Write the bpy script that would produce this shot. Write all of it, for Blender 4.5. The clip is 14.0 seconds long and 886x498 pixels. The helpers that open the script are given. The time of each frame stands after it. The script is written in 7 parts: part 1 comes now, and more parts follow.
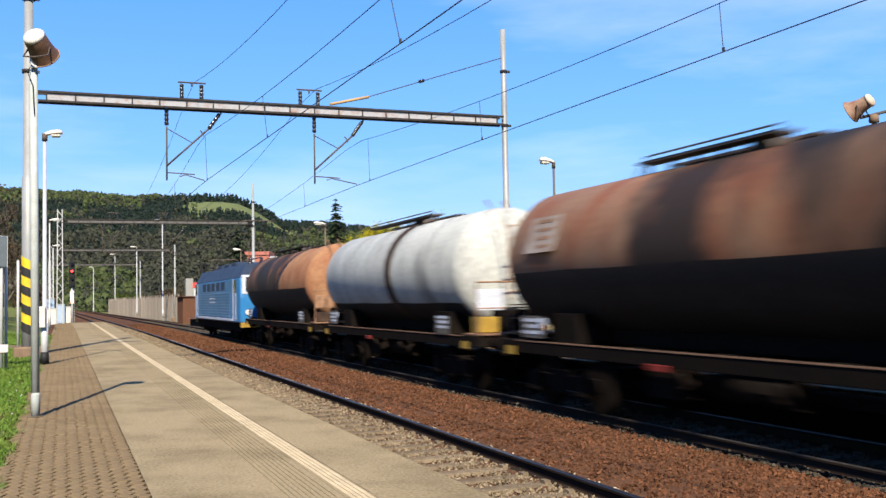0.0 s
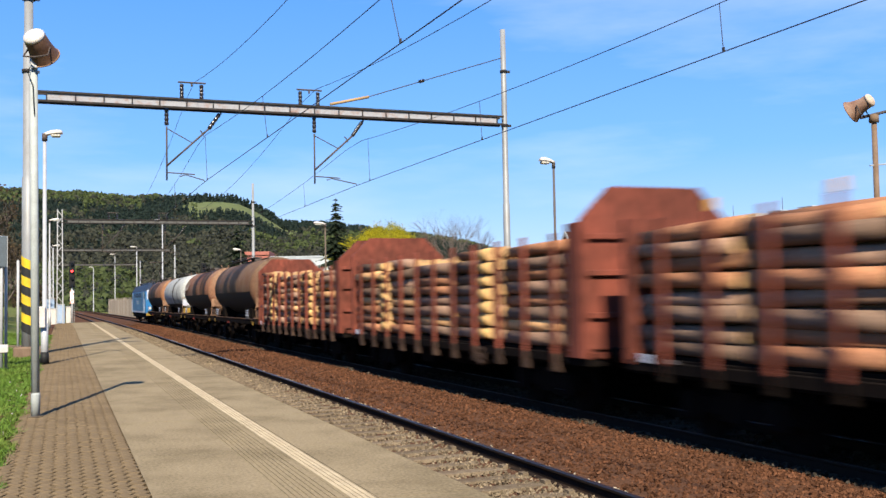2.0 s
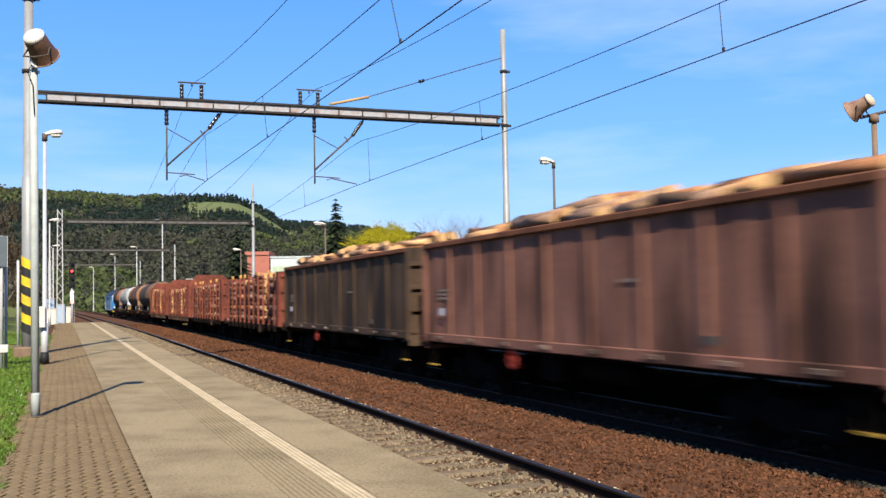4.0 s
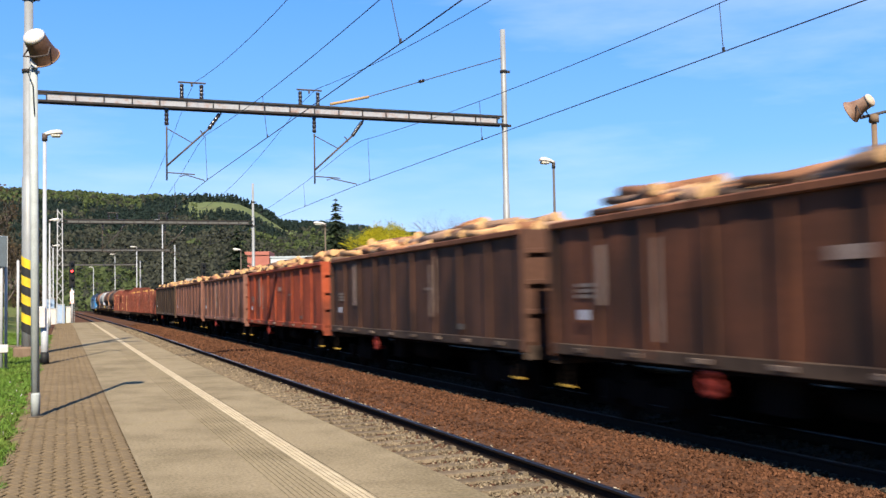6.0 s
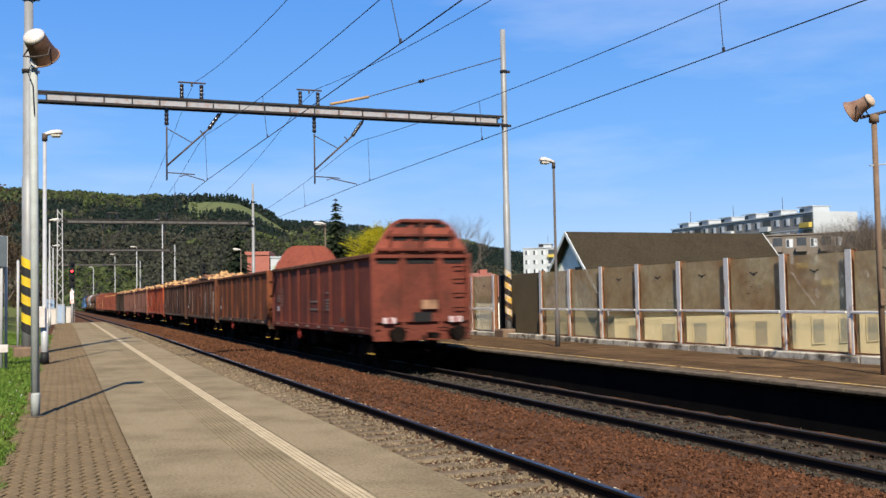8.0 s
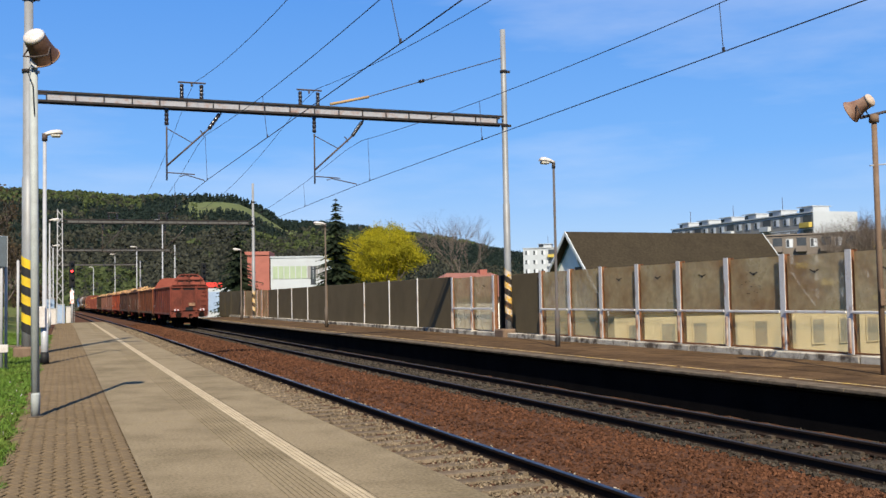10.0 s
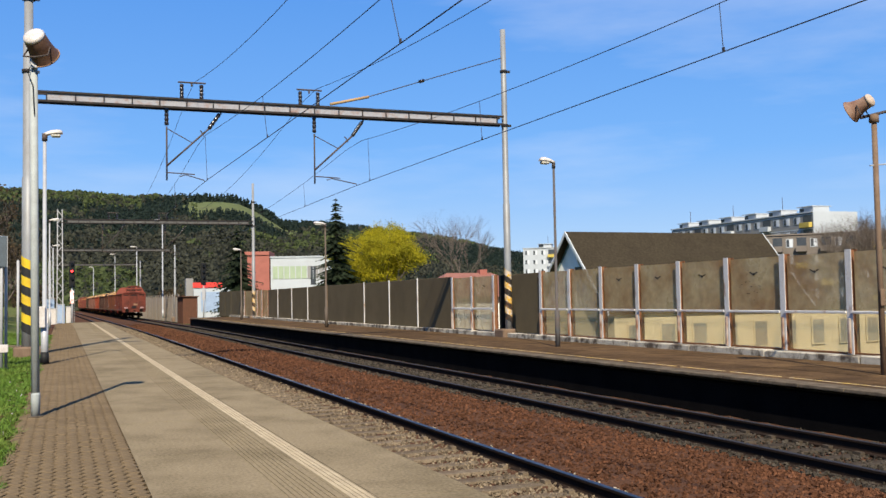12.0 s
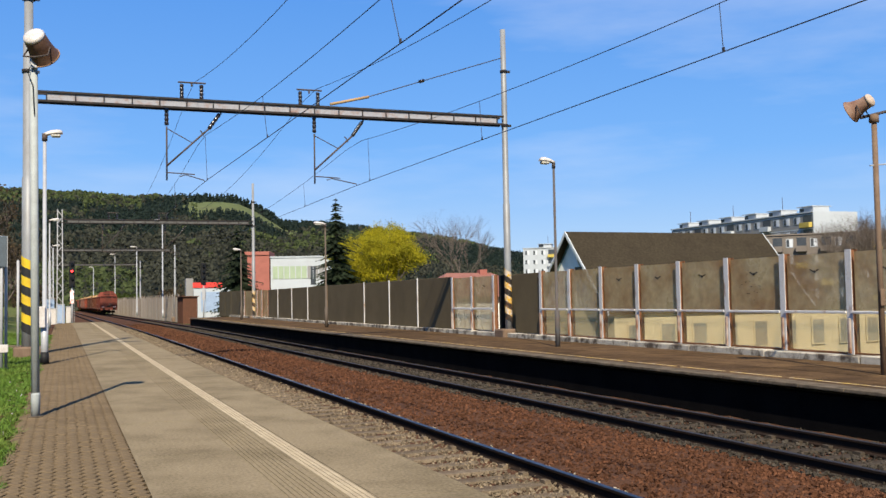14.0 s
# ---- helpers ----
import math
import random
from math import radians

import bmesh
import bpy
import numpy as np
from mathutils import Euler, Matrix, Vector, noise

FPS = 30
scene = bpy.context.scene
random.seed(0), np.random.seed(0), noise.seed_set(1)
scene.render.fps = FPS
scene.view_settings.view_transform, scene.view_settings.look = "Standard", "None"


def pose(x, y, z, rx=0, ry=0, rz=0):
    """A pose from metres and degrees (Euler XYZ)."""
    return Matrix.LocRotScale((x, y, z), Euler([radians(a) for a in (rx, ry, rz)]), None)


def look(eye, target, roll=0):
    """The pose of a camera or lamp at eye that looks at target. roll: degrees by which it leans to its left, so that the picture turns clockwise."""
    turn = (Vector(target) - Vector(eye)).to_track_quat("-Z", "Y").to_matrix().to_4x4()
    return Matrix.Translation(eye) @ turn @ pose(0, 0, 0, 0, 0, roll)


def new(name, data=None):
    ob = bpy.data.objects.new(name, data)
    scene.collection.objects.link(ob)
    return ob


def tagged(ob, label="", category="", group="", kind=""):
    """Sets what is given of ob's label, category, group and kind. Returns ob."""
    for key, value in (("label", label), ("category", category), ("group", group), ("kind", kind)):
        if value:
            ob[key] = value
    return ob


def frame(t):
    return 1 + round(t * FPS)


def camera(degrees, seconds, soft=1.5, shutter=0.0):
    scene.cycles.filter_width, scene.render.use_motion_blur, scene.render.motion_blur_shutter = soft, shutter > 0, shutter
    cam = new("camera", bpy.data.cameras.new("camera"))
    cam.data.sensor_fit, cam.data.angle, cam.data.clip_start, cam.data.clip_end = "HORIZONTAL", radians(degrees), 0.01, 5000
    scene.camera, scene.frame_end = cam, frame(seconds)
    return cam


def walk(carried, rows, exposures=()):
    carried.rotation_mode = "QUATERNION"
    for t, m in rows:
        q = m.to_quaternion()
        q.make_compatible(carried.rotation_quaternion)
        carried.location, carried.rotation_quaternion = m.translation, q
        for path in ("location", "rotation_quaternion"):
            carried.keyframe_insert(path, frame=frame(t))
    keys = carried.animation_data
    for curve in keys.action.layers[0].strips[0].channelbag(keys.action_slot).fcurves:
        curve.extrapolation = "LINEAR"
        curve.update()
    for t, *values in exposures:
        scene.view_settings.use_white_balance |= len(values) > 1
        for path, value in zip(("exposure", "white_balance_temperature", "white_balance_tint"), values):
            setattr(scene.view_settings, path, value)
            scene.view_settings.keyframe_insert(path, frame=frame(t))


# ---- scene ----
SECONDS = 14.0
# x across the tracks, y along them, z = 0 at the top of the rails
EYE = Vector((0.0, 0.0, 2.049))
YAW, PITCH, ROLL = radians(20.873), radians(2.765), -1.068
AIM = EYE + Vector((math.sin(YAW) * math.cos(PITCH), math.cos(YAW) * math.cos(PITCH), math.sin(PITCH)))
cam = camera(47.93, SECONDS, soft=1.5, shutter=0.5)
# the camera darkens its picture once the train has gone by
walk(cam, [(0.0, look(EYE, AIM, ROLL)), (SECONDS, look(EYE, AIM, ROLL))],
     exposures=((0.0, 1.40), (0.5, 1.42), (1.5, 1.28), (3.0, 1.28), (5.5, 1.36), (7.0, 1.35), (7.5, 1.24), (8.0, 1.01), (10.3, 0.96), (SECONDS, 0.95)))

# ---- light ----
SUN_WAY = Vector((-0.20, -0.716, 0.669)).normalized()
world = bpy.data.worlds.new("world")
scene.world = world
world.use_nodes = True


def build_sky():
    nt = world.node_tree
    nt.nodes.clear()
    out = nt.nodes.new("ShaderNodeOutputWorld")
    bg = nt.nodes.new("ShaderNodeBackground")
    sky = nt.nodes.new("ShaderNodeTexSky")
    sky.sky_type, sky.sun_disc = "NISHITA", False
    sky.sun_elevation = math.asin(SUN_WAY.z)
    sky.sun_rotation = math.atan2(SUN_WAY.x, SUN_WAY.y) % (2 * math.pi)
    sky.air_density, sky.dust_density, sky.ozone_density, sky.altitude = 1.0, 0.0, 3.0, 1200
    bg.inputs["Strength"].default_value = 0.054
    # thin streaks of high cloud
    co = nt.nodes.new("ShaderNodeTexCoord")
    mp = nt.nodes.new("ShaderNodeMapping")
    mp.inputs["Rotation"].default_value = (0.15, 0.32, 0.5)
    mp.inputs["Scale"].default_value = (1.6, 2.2, 9.0)
    nz = nt.nodes.new("ShaderNodeTexNoise")
    nz.inputs["Scale"].default_value, nz.inputs["Detail"].default_value, nz.inputs["Roughness"].default_value = 1.3, 7.0, 0.55
    ramp = nt.nodes.new("ShaderNodeValToRGB")
    ramp.color_ramp.elements[0].position, ramp.color_ramp.elements[1].position = 0.48, 0.84
    ramp.color_ramp.elements[0].color, ramp.color_ramp.elements[1].color = (0, 0, 0, 1), (0.42, 0.42, 0.42, 1)
    mix = nt.nodes.new("ShaderNodeMix")
    mix.data_type = "RGBA"
    mix.inputs["B"].default_value = (8.6, 9.0, 9.8, 1)
    nt.links.new(co.outputs["Generated"], mp.inputs["Vector"])
    nt.links.new(mp.outputs["Vector"], nz.inputs["Vector"])
    nt.links.new(nz.outputs["Fac"], ramp.inputs["Fac"])
    nt.links.new(ramp.outputs["Color"], mix.inputs["Factor"])
    # clear spring blue, paling towards the horizon
    sep = nt.nodes.new("ShaderNodeSeparateXYZ")
    nt.links.new(co.outputs["Generated"], sep.inputs["Vector"])
    grad = nt.nodes.new("ShaderNodeValToRGB")
    el = grad.color_ramp.elements
    el[0].position, el[0].color = 0.0, (0.56, 0.72, 0.97, 1)
    el[1].position, el[1].color = 0.42, (0.045, 0.28, 0.92, 1)
    mid = el.new(0.14)
    mid.color = (0.200, 0.50, 1.05, 1)
    nt.links.new(sep.outputs["Z"], grad.inputs["Fac"])
    gain = nt.nodes.new("ShaderNodeMix")
    gain.data_type, gain.blend_type = "RGBA", "MULTIPLY"
    gain.inputs["Factor"].default_value = 1.0
    gain.inputs["B"].default_value = (8.5, 9.0, 9.2, 1)
    nt.links.new(grad.outputs["Color"], gain.inputs["A"])
    deep = nt.nodes.new("ShaderNodeMix")
    deep.data_type = "RGBA"
    deep.inputs["Factor"].default_value = 0.8
    nt.links.new(sky.outputs["Color"], deep.inputs["A"])
    nt.links.new(gain.outputs["Result"], deep.inputs["B"])
    nt.links.new(deep.outputs["Result"], mix.inputs["A"])
    nt.links.new(mix.outputs["Result"], bg.inputs["Color"])
    nt.links.new(bg.outputs["Background"], out.inputs["Surface"])


build_sky()
sun = new("sun", bpy.data.lights.new("sun", "SUN"))
sun.data.energy, sun.data.angle, sun.data.color = 5.0, radians(0.53), (1.0, 0.90, 0.74)
sun.matrix_world = look(SUN_WAY * 60, (0, 0, 0))


# ---- materials ----
def mat(name, base, rough=0.7, metal=0.0, second=None, amount=0.5, scale=6.0, grain=0.25, bump=0.15, fine=60.0,
        stretch=(1, 1, 1), lo=0.4, hi=0.65, rand=0.0, alpha=1.0, island=0.0):
    """A surface with stains at one scale (second colour) and grain and relief at a finer one."""
    m = bpy.data.materials.new(name)
    m.use_nodes = True
    nt = m.node_tree
    bsdf = nt.nodes["Principled BSDF"]
    co = nt.nodes.new("ShaderNodeTexCoord")
    mp = nt.nodes.new("ShaderNodeMapping")
    mp.inputs["Scale"].default_value = stretch
    nt.links.new(co.outputs["Object"], mp.inputs["Vector"])
    n1 = nt.nodes.new("ShaderNodeTexNoise")
    n1.inputs["Scale"].default_value, n1.inputs["Detail"].default_value, n1.inputs["Roughness"].default_value = scale, 6.0, 0.62
    n2 = nt.nodes.new("ShaderNodeTexNoise")
    n2.inputs["Scale"].default_value, n2.inputs["Detail"].default_value = fine, 3.0
    nt.links.new(mp.outputs["Vector"], n1.inputs["Vector"])
    nt.links.new(mp.outputs["Vector"], n2.inputs["Vector"])
    mr = nt.nodes.new("ShaderNodeMapRange")
    mr.inputs["From Min"].default_value, mr.inputs["From Max"].default_value = lo, hi
    mr.inputs["To Max"].default_value = amount
    nt.links.new(n1.outputs["Fac"], mr.inputs["Value"])
    mix = nt.nodes.new("ShaderNodeMix")
    mix.data_type = "RGBA"
    mix.inputs["A"].default_value = (*base, 1)
    mix.inputs["B"].default_value = (*(second or [c * 0.55 for c in base]), 1)
    nt.links.new(mr.outputs["Result"], mix.inputs["Factor"])
    hsv = nt.nodes.new("ShaderNodeHueSaturation")
    nt.links.new(mix.outputs["Result"], hsv.inputs["Color"])
    g = nt.nodes.new("ShaderNodeMapRange")
    g.inputs["From Min"].default_value, g.inputs["From Max"].default_value = 0.3, 0.7
    g.inputs["To Min"].default_value, g.inputs["To Max"].default_value = 1 - grain, 1 + grain
    nt.links.new(n2.outputs["Fac"], g.inputs["Value"])
    last = g.outputs["Result"]
    for spread, node, sock in ((rand, "ShaderNodeObjectInfo", "Random"), (island, "ShaderNodeNewGeometry", "Random Per Island")):
        if spread:
            oi = nt.nodes.new(node)
            r = nt.nodes.new("ShaderNodeMapRange")
            r.inputs["To Min"].default_value, r.inputs["To Max"].default_value = 1 - spread, 1 + spread
            nt.links.new(oi.outputs[sock], r.inputs["Value"])
            mul = nt.nodes.new("ShaderNodeMath")
            mul.operation = "MULTIPLY"
            nt.links.new(last, mul.inputs[0])
            nt.links.new(r.outputs["Result"], mul.inputs[1])
            last = mul.outputs["Value"]
    nt.links.new(last, hsv.inputs["Value"])
    nt.links.new(hsv.outputs["Color"], bsdf.inputs["Base Color"])
    rr = nt.nodes.new("ShaderNodeMapRange")
    rr.inputs["To Min"].default_value, rr.inputs["To Max"].default_value = max(0.03, rough - 0.12), min(1, rough + 0.12)
    nt.links.new(n1.outputs["Fac"], rr.inputs["Value"])
    nt.links.new(rr.outputs["Result"], bsdf.inputs["Roughness"])
    bsdf.inputs["Metallic"].default_value = metal
    bsdf.inputs["Specular IOR Level"].default_value = 0.5 if rough < 0.5 else (0.12 if rough < 0.9 else 0.02)
    bsdf.inputs["Alpha"].default_value = alpha
    if bump:
        b = nt.nodes.new("ShaderNodeBump")
        b.inputs["Strength"].default_value, b.inputs["Distance"].default_value = bump, 0.02
        nt.links.new(n2.outputs["Fac"], b.inputs["Height"])
        nt.links.new(b.outputs["Normal"], bsdf.inputs["Normal"])
    return m


def glow(name, colour, strength):
    m = bpy.data.materials.new(name)
    m.use_nodes = True
    b = m.node_tree.nodes["Principled BSDF"]
    b.inputs["Base Color"].default_value = (*colour, 1)
    b.inputs["Emission Color"].default_value = (*colour, 1)
    b.inputs["Emission Strength"].default_value = strength
    return m


M = {}
M["concrete"] = mat("concrete", (0.192, 0.150, 0.090), 0.9, second=(0.095, 0.073, 0.042), amount=0.9, scale=0.85, grain=0.24, bump=0.2, fine=38, stretch=(0.9, 0.8, 1), lo=0.43, hi=0.74)
M["paver"] = mat("paver", (0.14, 0.101, 0.058), 0.92, second=(0.094, 0.067, 0.039), amount=0.7, scale=1.1, grain=0.2, bump=0.3, fine=80, rand=0.06, island=0.06)
M["paver_bed"] = mat("paver_bed", (0.018, 0.013, 0.009), 0.95, scale=4)
M["yellow_line"] = mat("yellow_line", (0.3780, 0.3015, 0.1845), 0.85, second=(0.2700, 0.2115, 0.1305), amount=0.7, scale=3, grain=0.15)
M["kerb"] = mat("kerb", (0.13, 0.102, 0.07), 0.9, second=(0.045, 0.035, 0.026), amount=0.8, scale=3.5, grain=0.2, bump=0.3)
M["far_paving"] = mat("far_paving", (0.090, 0.055, 0.027), 0.92, second=(0.048, 0.030, 0.017), amount=0.9, scale=1.6, grain=0.35, bump=0.35, fine=30, rand=0.2)
# nearly black: dirt and the walls' shade are both put into this colour
M["shaded_concrete"] = mat("shaded_concrete", (0.006, 0.0055, 0.005), 0.95, second=(0.003, 0.003, 0.003), amount=0.9, scale=1.5, grain=0.2, bump=0.3)
M["soil"] = mat("soil", (0.072, 0.036, 0.021), 0.97, second=(0.046, 0.025, 0.016), scale=1.3, grain=0.4, bump=0.6, fine=40)
M["stone_brown"] = mat("stone_brown", (0.076, 0.0335, 0.0175), 0.95, second=(0.0360, 0.0190, 0.0115), scale=0.9, grain=0.3, bump=0.3, fine=90, island=0.5)
M["stone_grey"] = mat("stone_grey", (0.1408, 0.1091, 0.0704), 0.95, second=(0.0634, 0.0436, 0.0282), scale=1.5, grain=0.3, bump=0.3, fine=90, island=0.5)
M["stone_dark"] = mat("stone_dark", (0.040, 0.034, 0.026), 0.95, second=(0.024, 0.020, 0.016), scale=1.5, grain=0.3, bump=0.3, fine=90, island=0.5)
M["sleeper"] = mat("sleeper", (0.058, 0.047, 0.035), 0.92, second=(0.028, 0.019, 0.0135), amount=0.8, scale=5, grain=0.2, bump=0.3, rand=0.15)
M["rail"] = mat("rail", (0.016, 0.012, 0.010), 0.95, metal=0.0, second=(0.03, 0.017, 0.011), scale=3, grain=0.25)
M["rail_top"] = mat("rail_top", (0.12, 0.11, 0.105), 0.42, metal=1.0, second=(0.07, 0.06, 0.055), scale=2, grain=0.1, bump=0.0, stretch=(1, 0.1, 1))
M["rail_dull"] = mat("rail_dull", (0.045, 0.04, 0.037), 0.6, metal=0.6, second=(0.03, 0.024, 0.02), scale=2, grain=0.1, bump=0.0, stretch=(1, 0.1, 1))
M["galvanised"] = mat("galvanised", (0.3240, 0.3285, 0.3330), 0.5, metal=0.2, second=(0.2250, 0.2250, 0.2250), scale=5, grain=0.1, bump=0.05)
M["white_steel"] = mat("white_steel", (0.3015, 0.3015, 0.2970), 0.55, second=(0.1890, 0.1530, 0.1215), amount=0.6, scale=4, grain=0.08, bump=0.05, lo=0.5, hi=0.8)
M["grey_pole"] = mat("grey_pole", (0.275, 0.295, 0.28), 0.6, metal=0.0, second=(0.20, 0.205, 0.19), scale=6, grain=0.1, bump=0.06)
M["rust_pole"] = mat("rust_pole", (0.135, 0.092, 0.062), 0.8, second=(0.085, 0.055, 0.036), scale=5, grain=0.2)
M["dark_steel"] = mat("dark_steel", (0.05, 0.047, 0.045), 0.7, metal=0.3, second=(0.11, 0.06, 0.04), scale=4, grain=0.2)
M["beam_steel"] = mat("beam_steel", (0.02, 0.019, 0.019), 0.7, metal=0.2, second=(0.05, 0.034, 0.028), scale=5, grain=0.2)
M["lattice"] = mat("lattice", (0.36, 0.37, 0.37), 0.6, metal=0.1, second=(0.27, 0.22, 0.2), scale=5, grain=0.15)
M["wire"] = mat("wire", (0.045, 0.042, 0.045), 0.5, metal=0.6, scale=2, bump=0)
M["porcelain"] = mat("porcelain", (0.012, 0.008, 0.008), 0.25, scale=8, bump=0)
M["warn_yellow"] = mat("warn_yellow", (0.47, 0.33, 0.018), 0.6, second=(0.30, 0.18, 0.025), scale=3, grain=0.1)
M["warn_worn"] = mat("warn_worn", (0.42, 0.24, 0.03), 0.8, second=(0.36, 0.31, 0.25), amount=1.0, scale=7, grain=0.25, lo=0.44, hi=0.56)
M["warn_worn_black"] = mat("warn_worn_black", (0.02, 0.018, 0.016), 0.8, second=(0.10, 0.05, 0.025), amount=1.0, scale=6, grain=0.25, lo=0.5, hi=0.62)
M["warn_black"] = mat("warn_black", (0.02, 0.02, 0.02), 0.6, scale=6, grain=0.1)
M["white_enamel"] = mat("white_enamel", (0.4500, 0.4230, 0.3870), 0.4, second=(0.2700, 0.2250, 0.1890), scale=7, amount=0.5, bump=0.03)
M["brown_enamel"] = mat("brown_enamel", (0.085, 0.045, 0.028), 0.55, second=(0.14, 0.085, 0.06), scale=6, bump=0.05)
M["lamp_pole_grey"] = mat("lamp_pole_grey", (0.062, 0.064, 0.066), 0.7, second=(0.075, 0.048, 0.032), amount=0.8, scale=3, grain=0.15)
M["lamp_pole_brown"] = mat("lamp_pole_brown", (0.085, 0.068, 0.052), 0.7, second=(0.055, 0.042, 0.032), scale=5, grain=0.15)
M["footing"] = mat("footing", (0.38, 0.345, 0.275), 0.92, second=(0.06, 0.046, 0.034), amount=0.95, scale=2.6, grain=0.2, bump=0.4, lo=0.44, hi=0.6)
M["sleeper_pale"] = mat("sleeper_pale", (0.135, 0.105, 0.070), 0.92, second=(0.085, 0.060, 0.040), amount=0.8, scale=5, grain=0.2, bump=0.3, rand=0.15)
M["mast_steel"] = mat("mast_steel", (0.215, 0.225, 0.23), 0.5, metal=0.2, second=(0.13, 0.12, 0.105), amount=0.6, scale=1.6, grain=0.1, bump=0.08, stretch=(1, 1, 0.35))
M["black"] = mat("black", (0.012, 0.012, 0.012), 0.6, scale=5)
M["underframe"] = mat("underframe", (0.0055, 0.0045, 0.004), 0.95, second=(0.012, 0.008, 0.006), scale=3, grain=0.3)


# ---- mesh helpers ----
def box(bm, x0, x1, y0, y1, z0, z1, m=None):
    v = [bm.verts.new((m @ Vector(c)) if m else c) for c in
         ((x0, y0, z0), (x1, y0, z0), (x1, y1, z0), (x0, y1, z0), (x0, y0, z1), (x1, y0, z1), (x1, y1, z1), (x0, y1, z1))]
    for f in ((3, 2, 1, 0), (4, 5, 6, 7), (0, 1, 5, 4), (1, 2, 6, 5), (2, 3, 7, 6), (3, 0, 4, 7)):
        bm.faces.new([v[i] for i in f])
    return bm


def tube(bm, pts, radii, seg=10, caps=True):
    """A round bar through the points."""
    if not hasattr(radii, "__len__"):
        radii = [radii] * len(pts)
    rings = []
    pts = [Vector(q) for q in pts]
    for i, q in enumerate(pts):
        d = (pts[min(i + 1, len(pts) - 1)] - pts[max(i - 1, 0)]).normalized()
        a = d.cross(Vector((0, 0, 1)) if abs(d.z) < 0.9 else Vector((0, 1, 0))).normalized()
        b = d.cross(a).normalized()
        rings.append([bm.verts.new(q + radii[i] * (a * math.cos(k * 2 * math.pi / seg) + b * math.sin(k * 2 * math.pi / seg))) for k in range(seg)])
    for r, s in zip(rings, rings[1:]):
        for k in range(seg):
            f = bm.faces.new((r[k], s[k], s[(k + 1) % seg], r[(k + 1) % seg]))
            f.smooth = seg > 6
    if caps:
        bm.faces.new(rings[0])
        bm.faces.new(rings[-1][::-1])
    return bm


def sweep(bm, profile, path, closed=True):
    """A profile of (across, up) swept along a path of (point, sideways unit vector)."""
    rings = [[bm.verts.new(q + side * a + Vector((0, 0, u))) for a, u in profile] for q, side in path]
    n = len(profile)
    for r, s in zip(rings, rings[1:]):
        for k in range(n if closed else n - 1):
            bm.faces.new((r[k], r[(k + 1) % n], s[(k + 1) % n], s[k]))
    if closed and n > 2:
        bm.faces.new(rings[0][::-1])
        bm.faces.new(rings[-1])
    return bm


def finish(bm, bevel=0.0, segments=1):
    bmesh.ops.recalc_face_normals(bm, faces=bm.faces[:])
    if bevel:
        bmesh.ops.bevel(bm, geom=bm.edges[:], offset=bevel, segments=segments, affect="EDGES", clamp_overlap=True)
    return bm


def mesh_of(name, bm, material, fix=True):
    if fix:
        bmesh.ops.recalc_face_normals(bm, faces=bm.faces[:])
    me = bpy.data.meshes.new(name)
    bm.to_mesh(me)
    bm.free()
    for m in (material if isinstance(material, (list, tuple)) else (material,)):
        me.materials.append(m)
    return me


def part(name, bm, material, parent, label="", kind="", fix=True):
    ob = new(name, mesh_of(name, bm, material, fix))
    ob.parent = parent
    if label or kind:
        tagged(ob, label, kind=kind)
    return ob


def share(name, me, parent, m):
    ob = new(name, me)
    ob.parent = parent
    ob.matrix_basis = m
    return ob


def thing(name, m, label, category, group="", kind=""):
    ob = new(name)
    ob.empty_display_size = 0.3
    ob.matrix_basis = m
    return tagged(ob, label, category, group, kind)


def setting(name, bm, material, label, category=""):
    ob = new(name, mesh_of(name, bm, material))
    return tagged(ob, label, category or name.split("_")[0], kind="structure")


def B():
    return bmesh.new()


# ---- the line's plan ----
NEAR_RAILS = (3.926, 5.426)
FAR_RAILS = (8.627, 10.127)
TRACK_1, TRACK_2 = 4.676, 9.377


def drift(y):
    """How far the tracks swing to the left beyond the platforms."""
    u = y - 85.0
    return -0.0167 * (math.sqrt(u * u + 400.0) + u) / 2 + 0.0167 * (math.sqrt(170.0 ** 2 + 400.0) - 170.0) / 2


def along(x, y, z=0.0):
    e = 0.5
    d = Vector((drift(y + e) - drift(y - e), 2 * e, 0)).normalized()
    return Vector((x + drift(y), y, z)), Vector((d.y, -d.x, 0))


def course(x, y0, y1, step=6.0, z=0.0):
    n = max(2, int((y1 - y0) / step) + 1)
    return [along(x, y0 + (y1 - y0) * i / (n - 1), z) for i in range(n)]


# ---- materials of the train ----
def rusty(name, a, b, scale=1.1):
    M[name] = mat(name, a, 0.8, second=b, amount=1.0, lo=0.39, hi=0.58, scale=scale, grain=0.3, bump=0.15, fine=7, stretch=(1, 1.2, 0.5))



